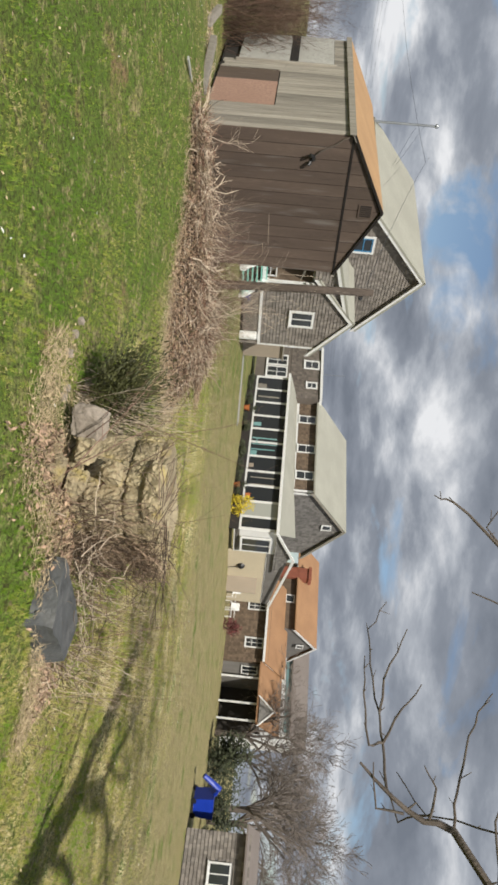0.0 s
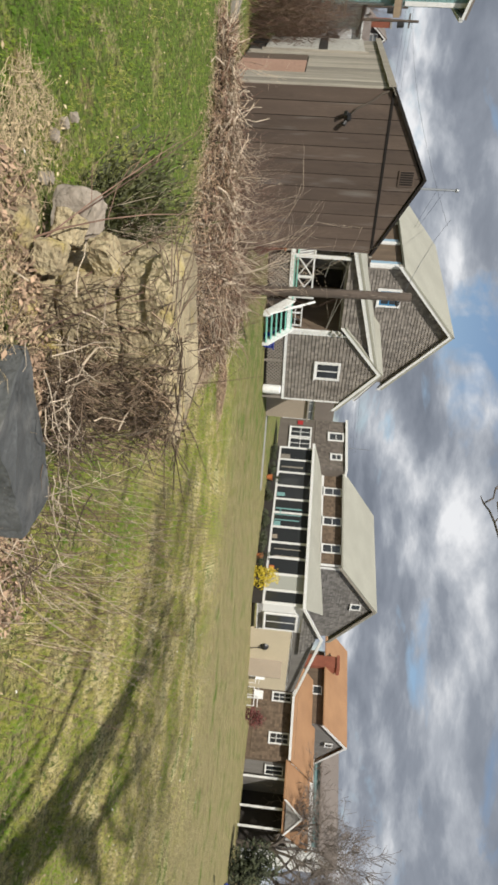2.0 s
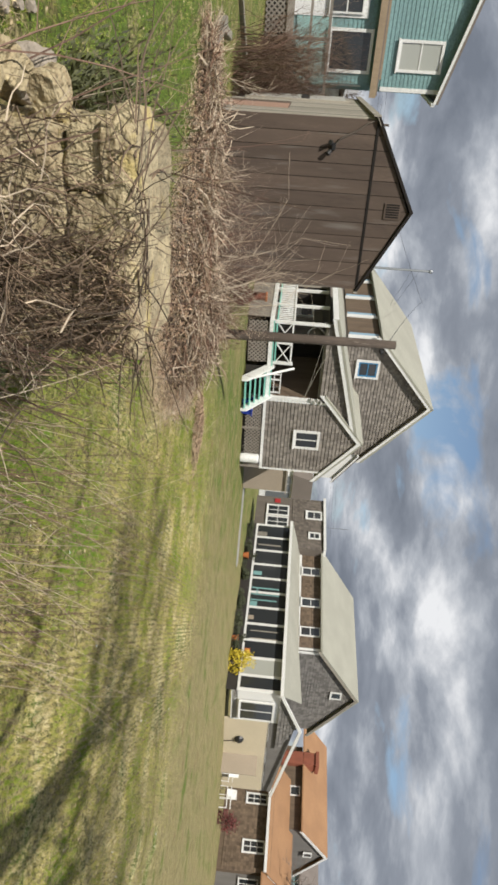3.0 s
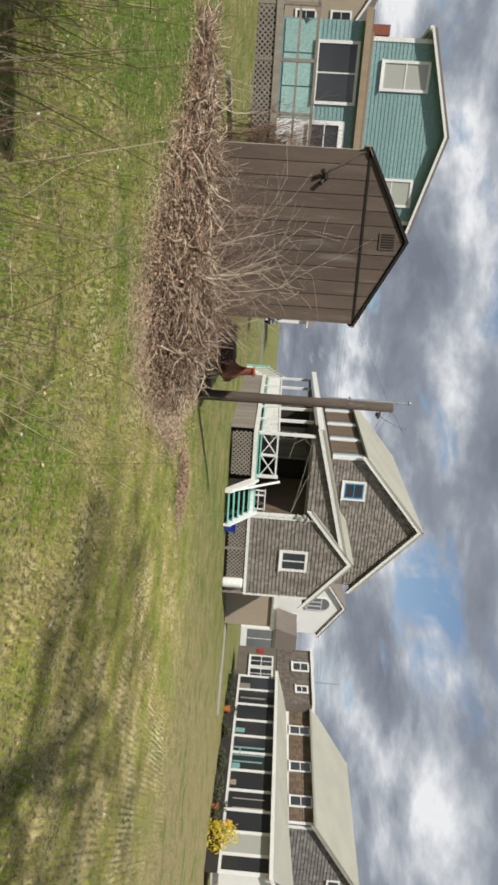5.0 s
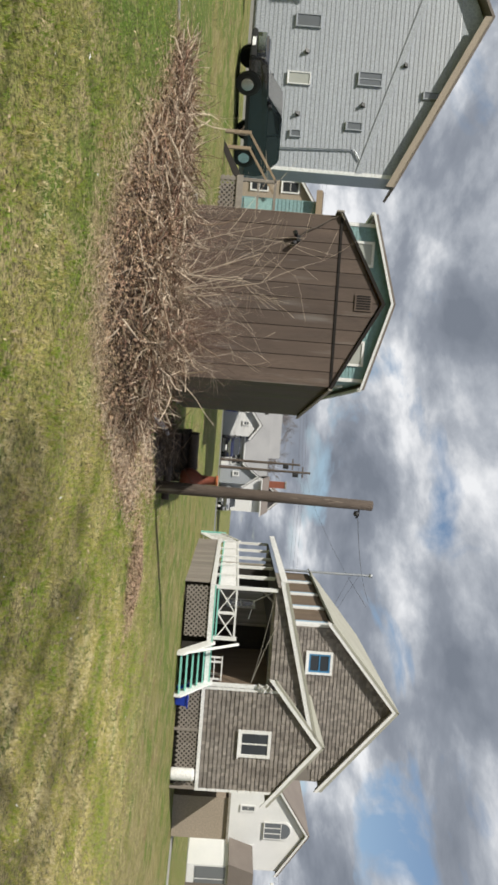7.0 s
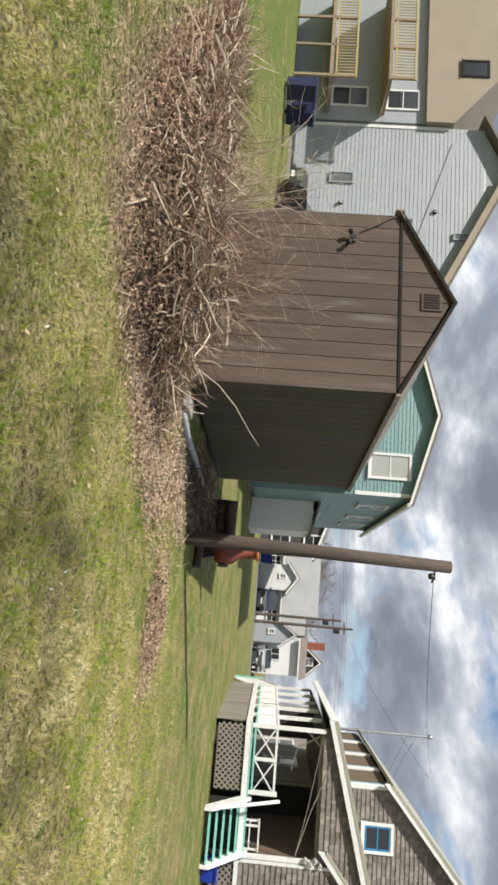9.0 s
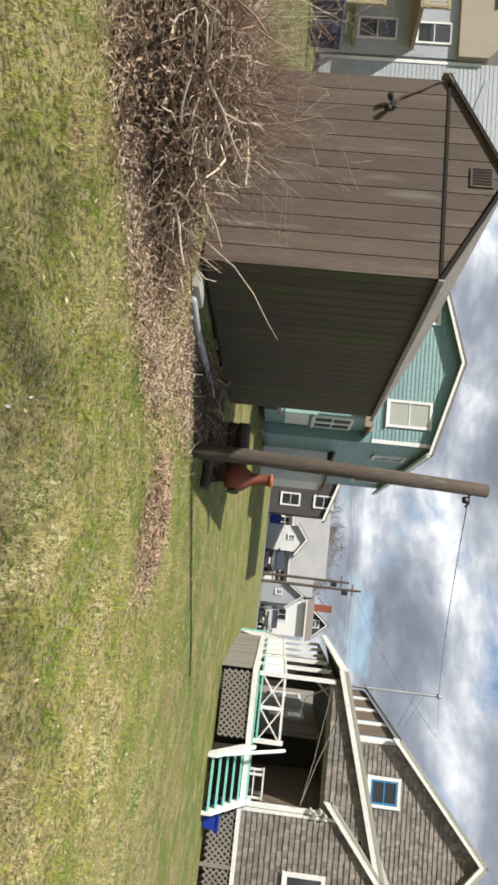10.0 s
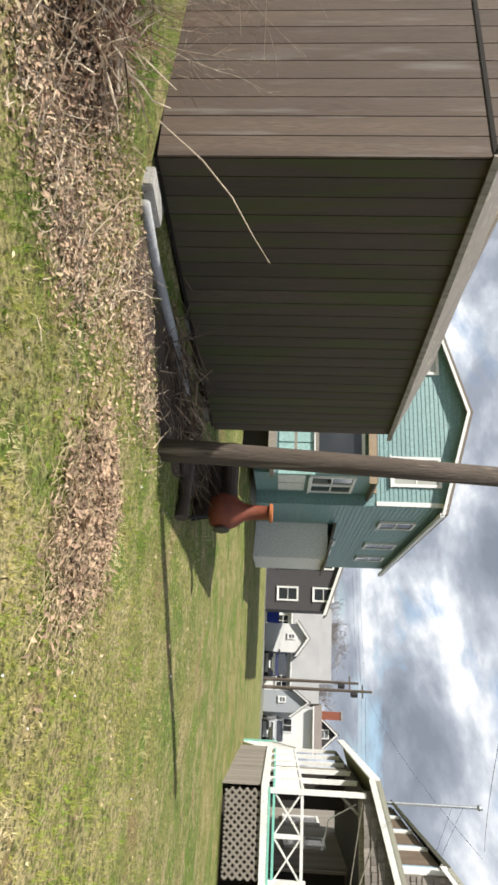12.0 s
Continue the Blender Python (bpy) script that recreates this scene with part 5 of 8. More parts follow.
# bare tree beside the path, its limbs reaching over the lawn
def build_near_tree():
    t = thing("bare_tree", pose(4.1, 0.6, 0), "large bare deciduous tree with crooked limbs", "tree")
    bm = bmesh.new()
    add_tube(bm, [(0, 0, -0.2), (0.02, 0, 0.4), (0.0, 0.05, 1.6), (-0.05, 0.1, 3.2), (-0.1, 0.15, 4.8), (-0.1, 0.2, 6.2)], [0.42, 0.33, 0.28, 0.25, 0.23, 0.20], 14)
    part("trunk", bm, M_BARK, t, smooth=True)
    rr = random.Random(19)

    def crooked(bm, pts, r0, r1, jit=0.02):
        """A twig through a few places, with small kinks between them."""
        out = [Vector(pts[0])]
        for p, q in zip(pts, pts[1:]):
            p, q = Vector(p), Vector(q)
            for k in (1, 2, 3):
                j = jit * min(1.0, (q - p).length / 0.5) if k < 3 else 0
                out.append(p.lerp(q, k / 3) + Vector((rr.gauss(0, j), rr.gauss(0, j), rr.gauss(0, j))))
        n = len(out) - 1
        add_tube(bm, out, [r0 + (r1 - r0) * i / n for i in range(n + 1)], 6)
        for i in range(2, n, 2):
            d = Vector((rr.gauss(-0.4, 0.6), rr.gauss(0.2, 0.6), rr.gauss(0.3, 0.5))).normalized()
            add_tube(bm, [out[i], out[i] + d * rr.uniform(0.03, 0.09)], [r1 * 1.2, r1 * 0.6], 4)

    # low limb that droops over the lawn, with its twigs
    bm = bmesh.new()
    crooked(bm, [(-0.05, 0.1, 3.5), (-0.6, 1.9, 4.0), (-1.2, 3.2, 3.65), (-1.69, 3.83, 3.08), (-1.78, 3.85, 2.78), (-2.04, 3.87, 2.46)], 0.050, 0.008, 0.02)
    for pts in ([(-1.9, 3.86, 2.64), (-2.1, 4.05, 2.63), (-2.24, 4.21, 2.62), (-2.48, 4.45, 2.57), (-2.65, 4.75, 2.58), (-2.8, 5.07, 2.77)],
                [(-2.1, 4.05, 2.63), (-2.12, 3.95, 2.52), (-2.42, 4.05, 2.47), (-2.62, 4.2, 2.48)],
                [(-1.76, 3.84, 2.76), (-1.78, 3.83, 2.58), (-2.06, 3.85, 2.54)],
                [(-2.24, 4.21, 2.62), (-2.55, 4.3, 2.68), (-2.78, 4.4, 2.8)],
                [(-2.1, 4.05, 2.63), (-2.36, 4.0, 2.72), (-2.5, 4.1, 2.86)],
                [(-1.69, 3.83, 3.08), (-1.9, 3.9, 3.1), (-2.2, 3.9, 3.13), (-2.45, 3.85, 3.16), (-2.56, 3.9, 3.26)],
                [(-1.75, 3.83, 2.92), (-1.94, 3.85, 2.95), (-2.06, 3.88, 2.87)],
                [(-1.5, 3.6, 3.3), (-1.85, 3.7, 3.28), (-2.2, 3.75, 3.35)],
                [(-1.2, 3.2, 3.65), (-1.6, 4.0, 3.5), (-1.4, 4.5, 3.1), (-1.5, 4.9, 2.95)],
                [(-1.4, 4.5, 3.1), (-1.1, 4.9, 3.0), (-1.3, 5.3, 2.9)]):
        crooked(bm, pts, 0.0095, 0.0035, 0.012)
    part("limb", bm, M_BARK, t, "low drooping limb")
    # a thinner limb whose tips hang into view from above
    bm = bmesh.new()
    crooked(bm, [(-0.1, 0.2, 4.6), (-1.6, 1.8, 4.9), (-2.9, 3.2, 4.2), (-3.5, 3.86, 3.2), (-3.76, 3.85, 2.87), (-3.79, 3.85, 2.75)], 0.028, 0.003, 0.02)
    crooked(bm, [(-3.5, 3.86, 3.2), (-3.62, 3.86, 3.1), (-3.75, 3.8, 3.15)], 0.007, 0.003, 0.012)
    crooked(bm, [(-2.9, 3.2, 4.2), (-3.1, 3.8, 3.4), (-3.2, 3.86, 3.05)], 0.012, 0.004, 0.015)
    part("limb", bm, M_BARK, t, "thin hanging limb")
    top = (-0.1, 0.2, 6.1)
    limbs = [(top, (-0.45, 0.20, 1.0), 0.11, 3.4), (top, (0.55, 0.35, 1.0), 0.12, 4.2), (top, (0.15, 0.15, 1.3), 0.13, 4.2), (top, (0.15, -0.5, 1.1), 0.10, 4.2), ((-0.1, 0.15, 5.2), (1.1, 0.25, 0.7), 0.085, 4.2), ((-0.08, 0.12, 4.4), (-0.7, 0.4, 0.7), 0.08, 2.8), ((-0.08, 0.12, 5.0), (0.0, 0.8, 0.8), 0.08, 3.2)]
    for p, d, r, ln in limbs:
        bm = bmesh.new()
        tree_branch(bm, p, d, r, ln, 4, rr, 0.02, 4, 5, 0.18, 0.007, 0.1)
        part("limb", bm, M_BARK, t)


build_near_tree()


# ---- bare trees and evergreen shrubs in the distance ----
def far_tree(x, y, height, seed, mat=None):
    rr = random.Random(seed)
    t = thing("bare_tree", pose(x, y, 0), "bare grey deciduous tree at the edge of the yard", "tree", "distant bare trees")
    bm = bmesh.new()
    r = height * 0.022
    add_tube(bm, [(0, 0, -0.2), (0.05, 0, height * 0.15), (0.02, 0.1, height * 0.3)], [r * 1.25, r, r * 0.9], 8)
    part("trunk", bm, M_BARK, t)
    bm = bmesh.new()
    for k in range(6):
        a = k * 1.05 + rr.random()
        tree_branch(bm, (0.02, 0.1, height * rr.uniform(0.2, 0.3)), (math.cos(a) * 0.8, math.sin(a) * 0.8, 1.1), r * 0.6, height * 0.42, 4, rr, 0.03, 4, 4, 0.15, 0.012)
    part("crown", bm, mat or M_FARTWIG, t)


def leaf_clump(rr, sx, sy, sz, count, size):
    vs, fs = [], []
    lobes = [(rr.uniform(-0.6, 0.6), rr.uniform(-0.6, 0.6), rr.uniform(0.2, 0.8), rr.uniform(0.3, 0.5)) for _ in range(9)]
    while len(fs) < count:
        lx, ly, lz, lr = rr.choice(lobes)
        d = Vector((rr.gauss(0, 1), rr.gauss(0, 1), rr.gauss(0, 1))).normalized() * lr * rr.random() ** 0.4
        p = Vector(((lx + d.x) * sx, (ly + d.y) * sy, max(0.02, (lz + d.z) * sz)))
        a = Vector((rr.gauss(0, 1), rr.gauss(0, 1), rr.gauss(0, 1))).normalized()
        b = a.orthogonal().normalized()
        k = len(vs)
        s = size * rr.uniform(0.6, 1.3)
        vs += [tuple(p - a * s), tuple(p + b * s * 0.5), tuple(p + a * s), tuple(p - b * s * 0.5)]
        fs.append((k, k + 1, k + 2, k + 3))
    return vs, fs


def shrub(x, y, sx, sy, sz, seed, mat, label, count=1500, size=0.09, name="shrub"):
    rr = random.Random(seed)
    s = thing(name, pose(x, y, 0), label, "shrub")
    part("foliage", raw_mesh(*leaf_clump(rr, sx, sy, sz, count, size), mat), None, s)
    bm = bmesh.new()
    for k in range(5):
        add_tube(bm, [(rr.uniform(-0.1, 0.1) * sx, rr.uniform(-0.1, 0.1) * sy, -0.05), (rr.uniform(-0.5, 0.5) * sx, rr.uniform(-0.5, 0.5) * sy, sz * 0.7)], [0.02 * sz + 0.005, 0.006], 5)
    part("stem", bm, M_BARK, s)


far_tree(24, 42, 9.5, 1)
far_tree(21.5, 47, 8.5, 2)
far_tree(28.5, 48, 10, 3)
far_tree(25.5, 52, 9, 4)
far_tree(31, 42, 10, 5)
shrub(20.0, 40.0, 2.2, 2.0, 2.6, 31, M_SHRUB, "dark evergreen shrub by the yard edge", 2600, 0.12)
shrub(21.8, 37.5, 1.8, 1.8, 2.2, 32, M_SHRUB, "dark evergreen shrub by the yard edge", 2200, 0.12)
for i, (x, y, hh) in enumerate(((-30, 44, 7), (-34, 48, 8), (-27, 50, 7.5), (-38, 52, 8), (-42, 44, 7))):
    far_tree(x - 26, y + 8, hh, 40 + i)

# ---- distant street beyond the lawn ----
road = solo("road", box(-40, 40, -2.2, 2.2, -0.05, 0.02), M_ASPHALT, pose(-37.2, 44, 0, 0, 0, GRID), "pale grey asphalt street", "road", kind="structure")


def far_house(x, y, w, d, e, a, wall, roof, label, seed, deg=GRID, panes=None):
    rr = random.Random(seed)
    h = thing("distant_house", pose(x, y, 0, 0, 0, deg), label, "house")
    part("main_wall", prism([(0, 0), (w, 0), (w, e), (w / 2, a - 0.12), (0, e)], 0, d), wall, h)
    for sgn in (-1, 1):
        slab(h, "roof", (w / 2 + sgn * (w / 2 + 0.3), e - 0.1), (w / 2, a), -0.3, d + 0.3, 0.1, roof)
        xe = w / 2 + sgn * (w / 2 + 0.3)
        part("barge_board", prism([(w / 2, a - 0.1), (xe, e - 0.2), (xe, e - 0.4), (w / 2, a - 0.3)], -0.3, -0.24), M_WHITE, h)
    for x0, x1, z0, z1 in panes or ():
        window(h, x0, x1, z0, z1, 0, bars=(0, 1), fw=0.10, glass=M_GLASSG)
    n = 0 if panes is not None else max(2, int(w / 2))
    for i in range(n):
        c = w * (i + 0.5) / n
        window(h, c - 0.4, c + 0.4, 1.0, 2.3, 0, bars=(0, 1), fw=0.12)
        if e > 4:
            window(h, c - 0.4, c + 0.4, 3.6, 4.9, 0, bars=(0, 1), fw=0.12)
    if panes is None:
        part("door", box(w * 0.42, w * 0.42 + 0.9, -0.04, -0.01, 0.1, 2.2), M_WHITE, h)
    return h


far_house(-43.1, 35.1, 7, 2.6, 4.6, 5.8, M_CHAR, M_GREYROOF, "charcoal house with white windows across the street", 1)
def long_building(x, y, w, d, e, a, wall, roof, label):
    """Eaves towards the street, ridge along it."""
    h = thing("distant_house", pose(x, y, 0, 0, 0, GRID), label, "house")
    part("main_wall", box(0, w, 0, d, 0, e), wall, h)
    part("roof", prism([(-0.4, e - 0.1), (d / 2, a), (d + 0.4, e - 0.1), (d + 0.4, e - 0.2), (d / 2, a - 0.1), (-0.4, e - 0.2)], -0.3, w + 0.3), roof, h).matrix_basis = Matrix.Rotation(radians(90), 4, "Z") @ Matrix.Diagonal((1, -1, 1, 1))
    for sx in (0.0, w - 0.05):
        part("gable", prism([(0, e - 0.1), (d, e - 0.1), (d / 2, a - 0.12)], 0, 0.05), wall, h).matrix_basis = pose(sx + 0.05, 0, 0, 0, 0, 90)
    part("gutter", box(-0.3, w + 0.3, -0.48, -0.4, e - 0.22, e - 0.1), M_WHITE, h)
    for i in range(int(w / 2.4)):
        window(h, 0.8 + i * 2.4, 1.7 + i * 2.4, 1.0, min(2.3, e - 0.5), 0, bars=(1, 1), fw=0.08)
    return h


STREET = pose(-46, 44, 0, 0, 0, GRID)


def on_street(u, v):
    q = STREET @ Vector((u, v, 0))
    return q.x, q.y


def shop_house(u, v, w, d, e, a, wall, roof, label, panes=()):
    """A plain gabled house with its gable to the lawn."""
    return far_house(*on_street(u, v), w, d, e, a, wall, roof, label, 7, panes=panes)


long_building(*on_street(0.9, 0.0), 7.4, 5, 2.3, 4.6, M_WHITEV, M_GREYROOFL, "long white low building with a grey roof across the street")
long_building(*on_street(0.6, 6.0), 6.2, 5, 4.0, 6.1, M_GREYV, M_GREYROOFL, "taller grey roofed house behind the white building")
shop_house(2.5, -2.2, 2.2, 2.1, 2.75, 3.65, M_WHITEV, M_GREYROOFL, "small pale grey garden house across the street", ((0.85, 1.1, 1.9, 2.3),))
shop_house(7.6, -1.2, 1.6, 3.0, 2.4, 3.8, M_GREYV, M_GREYROOFL, "small grey gabled outbuilding across the street", ((0.5, 0.8, 1.3, 1.7),))
long_building(*on_street(9.0, 0.4), 3.0, 5, 4.2, 4.9, M_WHITEV, M_GREYROOF, "white house with white windows across the street")
shop_house(10.0, 7.0, 2.6, 5.0, 5.0, 6.7, M_CHAR, M_GREYROOF, "dark gabled house behind the cream house", ((1.0, 1.6, 5.1, 5.7),))
ch_ = thing("brick_chimney", STREET @ Matrix.Translation((9.6, 4.5, 0)), "square red brick chimney beyond the street", "chimney")
part("stack", box(-0.32, 0.32, -0.32, 0.32, 0, 6.6), M_BRICK, ch_)
part("cap", box(-0.38, 0.38, -0.38, 0.38, 6.6, 6.75), M_CONC, ch_)
for u in (1.8, 2.25):
    rb = thing("wheeled_bin", STREET @ Matrix.Translation((u, -2.6, 0)), "dark blue wheeled rubbish bin across the street", "bin", "bins across the street")
    part("body", prism([(-0.24, 0.06), (0.24, 0.06), (0.29, 1.0), (-0.29, 1.0)], -0.27, 0.27), M_BLUE, rb)
    part("lid", box(-0.31, 0.31, -0.31, 0.30, 1.0, 1.06, 0.02), M_BLUE, rb)
wh_ = far_house(-16.9, 63.1, 6.4, 9, 7.3, 9.6, M_WHITEV, M_GREYROOF, "white gabled house with an arched attic window", 5, panes=((4.45, 5.0, 1.6, 2.75), (4.4, 5.0, 3.85, 5.1), (1.15, 1.5, 4.0, 5.0)))
aw = part("arched_window", lathe([(0.78, 0), (0.78, 0.05), (0.66, 0.06), (0.02, 0.061)], 28), M_WHITE, wh_, "round-headed attic window")
aw.matrix_basis = pose(3.03, -0.01, 7.4, 90, 0, 0)
part("fan_pane", lathe([(0.64, 0.062), (0.62, 0.072), (0.02, 0.073)], 28), M_GLASSG, aw)
for k in range(3):
    x0 = 2.38 + k * 0.45
    window(wh_, x0, x0 + 0.38, 5.95, 7.25, -0.06, bars=(0, 0), fw=0.05, glass=M_GLASSG, name="attic_window")
gz_ = thing("glazed_garage", pose(-16.9, 63.1, 0, 0, 0, GRID) @ Matrix.Translation((3.45, -4.0, 0)), "low garage with blue grey glazed front and brown roof", "garage")
part("wall", box(0, 3.2, 0.05, 3.2, 0, 3.1), M_WHITEV, gz_)
for k in range(3):
    part("pane", box(0.12 + k * 1.0, 1.02 + k * 1.0, 0.02, 0.048, 0.6, 2.9), M_GLASSG, gz_)
part("roof", prism([(-0.3, 3.1), (3.5, 3.1), (3.1, 5.0), (0.3, 5.0)], -0.2, 3.0), M_GREYROOF, gz_)
for k, (a, b) in enumerate((((-4.3, 34.2), (-0.5, 35.4)), ((-13.0, 60.0), (-8.5, 66.0)))):
    m = Vector(b) - Vector(a)
    solo("garden_path", box(0, m.length, -0.45, 0.45, -0.03, 0.03), M_CONC, pose(a[0], a[1], 0.01, 0, 0, math.degrees(math.atan2(m.y, m.x))), "pale concrete garden path beside the plywood shed", "path", kind="structure")
tn_ = far_house(-52, 26, 7, 8, 4.8, 7.2, M_TAN, M_GREYROOF, "brown grey house beyond the parked car", 6)
part("chimney", box(5.6, 6.3, 2, 2.7, 5, 8.2), M_BRICK, tn_)



def parked_car(m, paint, label, kind_scale=1.0):
    """A boxy estate car: lower body, cabin, glass, lamps, bumpers and four wheels."""
    c = thing("car", m, label, "car")
    prof = [(-2.25, 0.35), (-2.28, 0.75), (-2.1, 1.0), (-0.95, 1.08), (-0.2, 1.62), (1.6, 1.66), (2.15, 1.12), (2.25, 0.8), (2.22, 0.35)]
    bm = prism(prof, -0.86, 0.86)
    bmesh.ops.bevel(bm, geom=bm.edges[:], offset=0.05, segments=2, affect="EDGES")
    taper = lambda z: 1 - 0.30 * max(0.0, z - 1.05)
    for v in bm.verts:
        v.co.y *= taper(v.co.z) * (1 - 0.05 * max(0.0, abs(v.co.x) - 1.6))
    part("body", bm, paint, c)
    for s in (-1, 1):
        for x0, x1, xa, xb in ((-0.72, 0.42, -0.12, 0.42), (0.50, 1.92, 0.50, 1.48)):
            g = prism([(x0, 1.12), (x1, 1.12), (xb, 1.55), (xa, 1.55)], -0.006, 0.006)
            for v in g.verts:
                v.co.y += s * (0.866 * taper(v.co.z))
            part("side_glass", g, M_GLASS, c)
        part("sill", box(-1.0, 1.0, s * 0.87 - 0.02, s * 0.87 + 0.02, 0.30, 0.44, 0.01), M_BLACK, c)
        for x in (-1.4, 1.4):
            part("wheel_arch", tube([(x, s * 0.80, 0.36), (x, s * 0.868, 0.36)], 0.42, 20), M_BLACK, c)
        part("headlight", box(-2.29, -2.18, s * 0.6 - 0.18, s * 0.6 + 0.18, 0.72, 0.88, 0.02), M_CHROME, c)
        for x in (-1.4, 1.4):
            w = part("wheel", tube([(x, s * 0.74, 0.33), (x, s * 0.90, 0.33)], 0.33, 20), M_RUBBER, c)
            part("rim", tube([(x, s * 0.895, 0.33), (x, s * 0.91, 0.33)], 0.21, 16), M_CHROME, w)
        part("mirror", box(-0.75, -0.6, s * 0.95 - 0.1, s * 0.95 + 0.1, 1.08, 1.22, 0.02), M_BLACK, c)
    part("windscreen", prism([(-0.93, 1.11), (-0.27, 1.60), (-0.24, 1.60), (-0.88, 1.11)], -0.75, 0.75), M_GLASS, c)
    part("grille", box(-2.31, -2.26, -0.45, 0.45, 0.60, 0.86), M_CHROME, c, "bright chrome grille")
    part("bumper", box(-2.36, -2.2, -0.88, 0.88, 0.36, 0.56, 0.04), M_BLACK, c)
    part("number_plate", box(-2.375, -2.362, -0.26, 0.26, 0.40, 0.52), M_WHITE, c, "plain pale plate")


parked_car(pose(-21.4, 13.6, 0.44, 0, 0, 108), M_CAR, "dark grey estate car parked by the grey house")
parked_car(STREET @ pose(5.6, -3.2, 0, 0, 0, 92), M_NAVY, "dark blue car parked across the street")
parked_car(STREET @ pose(10.4, -2.6, 0, 0, 0, 92), M_CARS, "silver car parked across the street")

for k in range(2):
    rb = thing("wheeled_bin", pose(-21.6 - 0.5 * k, 8.7 + 0.75 * k, ground_height(-21.6, 9.0), 0, 0, 30 + 12 * k), "dark navy wheeled rubbish bin beside the grey house", "bin", "bins beside the grey house")
    part("body", prism([(-0.25, 0.06), (0.25, 0.06), (0.30, 1.02), (-0.30, 1.02)], -0.28, 0.28), M_NAVY, rb)
    part("lid", prism([(-0.32, 1.02), (0.33, 1.02), (0.30, 1.08), (-0.28, 1.14)], -0.31, 0.31), M_NAVY, rb)
    part("wheel", tube([(0.24, -0.30, 0.10), (0.24, -0.25, 0.10)], 0.10, 12), M_BLACK, rb)


def bare_shrub(x, y, n, height, spread_, seed, label):
    """A thicket of thin leafless stems with side twigs."""
    rr = random.Random(seed)
    b = thing("bare_shrub", pose(x, y, 0), label, "shrub", "bare shrubs behind the shed")
    for mat, share in ((M_TWIGR, 0.55), (M_VINE, 0.3), (M_TWIG, 0.15)):
        vs, fs = [], []
        for _ in range(int(n * share)):
            whip(vs, fs, rr, (rr.gauss(0, spread_), rr.gauss(0, spread_ * 0.6), 0), (rr.gauss(0, 0.22), rr.gauss(0, 0.22), 1), height * rr.uniform(0.4, 1.1), rr.uniform(0.004, 0.010), 5, 0.10)
        tagged(part("stem_mass", raw_mesh(vs, fs, mat), None, b), kind="stuff")


# by the long house: bushes, grill, patio wall
for i, (x, y, sx, sz) in enumerate(((-3.6, 43.9, 0.8, 0.5), (-2.2, 43.2, 0.7, 0.45), (-0.8, 42.5, 0.7, 0.5), (0.7, 41.9, 0.9, 0.5), (2.2, 41.3, 0.8, 0.45), (3.5, 40.9, 0.7, 0.5))):
    shrub(x, 40.85 - 0.81 * x, sx, sx, sz, 50 + i, M_SHRUB, "low dark shrub below the glazed porch", 500, 0.06)
shrub(4.1, 37.5, 0.8, 0.8, 1.2, 60, M_YFLOWER, "yellow flowering forsythia by the porch corner", 900, 0.06, "forsythia")
for i, (x, y) in enumerate(((-1.7, 42.1), (3.0, 38.3))):
    pt = thing("flower_pot", pose(x, y, 0), "orange clay flower pot before the porch", "flower pot", "pots before the porch")
    part("pot", lathe([(0.13, 0), (0.2, 0.3), (0.22, 0.34), (0.18, 0.34)], 14), M_ORANGE, pt)
    tagged(part("plant", raw_mesh(*leaf_clump(random.Random(i), 0.3, 0.3, 0.5, 120, 0.05), M_SHRUB), None, pt), kind="stuff").matrix_basis = pose(0, 0, 0.3)
solo("patio_wall", box(0, 2.6, 0, 0.15, -0.02, 1.9), M_TAN, pose(7.5, 42.2, 0, 0, 0, -20), "low tan rendered patio wall", "wall")
gr_ = thing("kettle_grill", pose(8.0, 40.6, 0), "black kettle grill on legs before the patio wall", "grill")
part("bowl", lathe([(0.05, 0.55), (0.25, 0.62), (0.34, 0.80), (0.34, 0.86), (0.26, 1.02), (0.08, 1.1)], 18), M_BLACK, gr_)
for k in range(3):
    q = k * 2.094
    part("leg", tube([(0.2 * math.cos(q), 0.2 * math.sin(q), 0.65), (0.3 * math.cos(q), 0.3 * math.sin(q), 0.0)], 0.018, 6), M_BLACK, gr_)


def garden_chair(x, y, deg, mat, label):
    c = thing("garden_chair", pose(x, y, 0, 0, 0, deg), label, "chair", "garden chairs")
    part("seat", box(-0.25, 0.25, -0.25, 0.25, 0.40, 0.44, 0.01), mat, c)
    part("backrest", prism([(-0.25, 0.44), (0.25, 0.44), (0.22, 0.95), (-0.22, 0.95)], 0.22, 0.26), mat, c)
    for sx in (-0.22, 0.22):
        for sy in (-0.22, 0.22):
            part("leg", tube([(sx, sy, 0), (sx, sy, 0.40)], 0.02, 5), mat, c)
        part("armrest", box(sx - 0.03, sx + 0.03, -0.25, 0.25, 0.62, 0.65), mat, c)


for x, y, d_ in ((10.4, 43.0, 20), (11.2, 42.8, -30), (11.9, 43.4, 80)):
    garden_chair(x, y, d_, M_WHITE, "white plastic garden chair on the patio")
shrub(12.8, 43.2, 0.8, 0.8, 1.2, 61, M_LEAFRED, "dark red leafed shrub by the brown house", 700, 0.07)

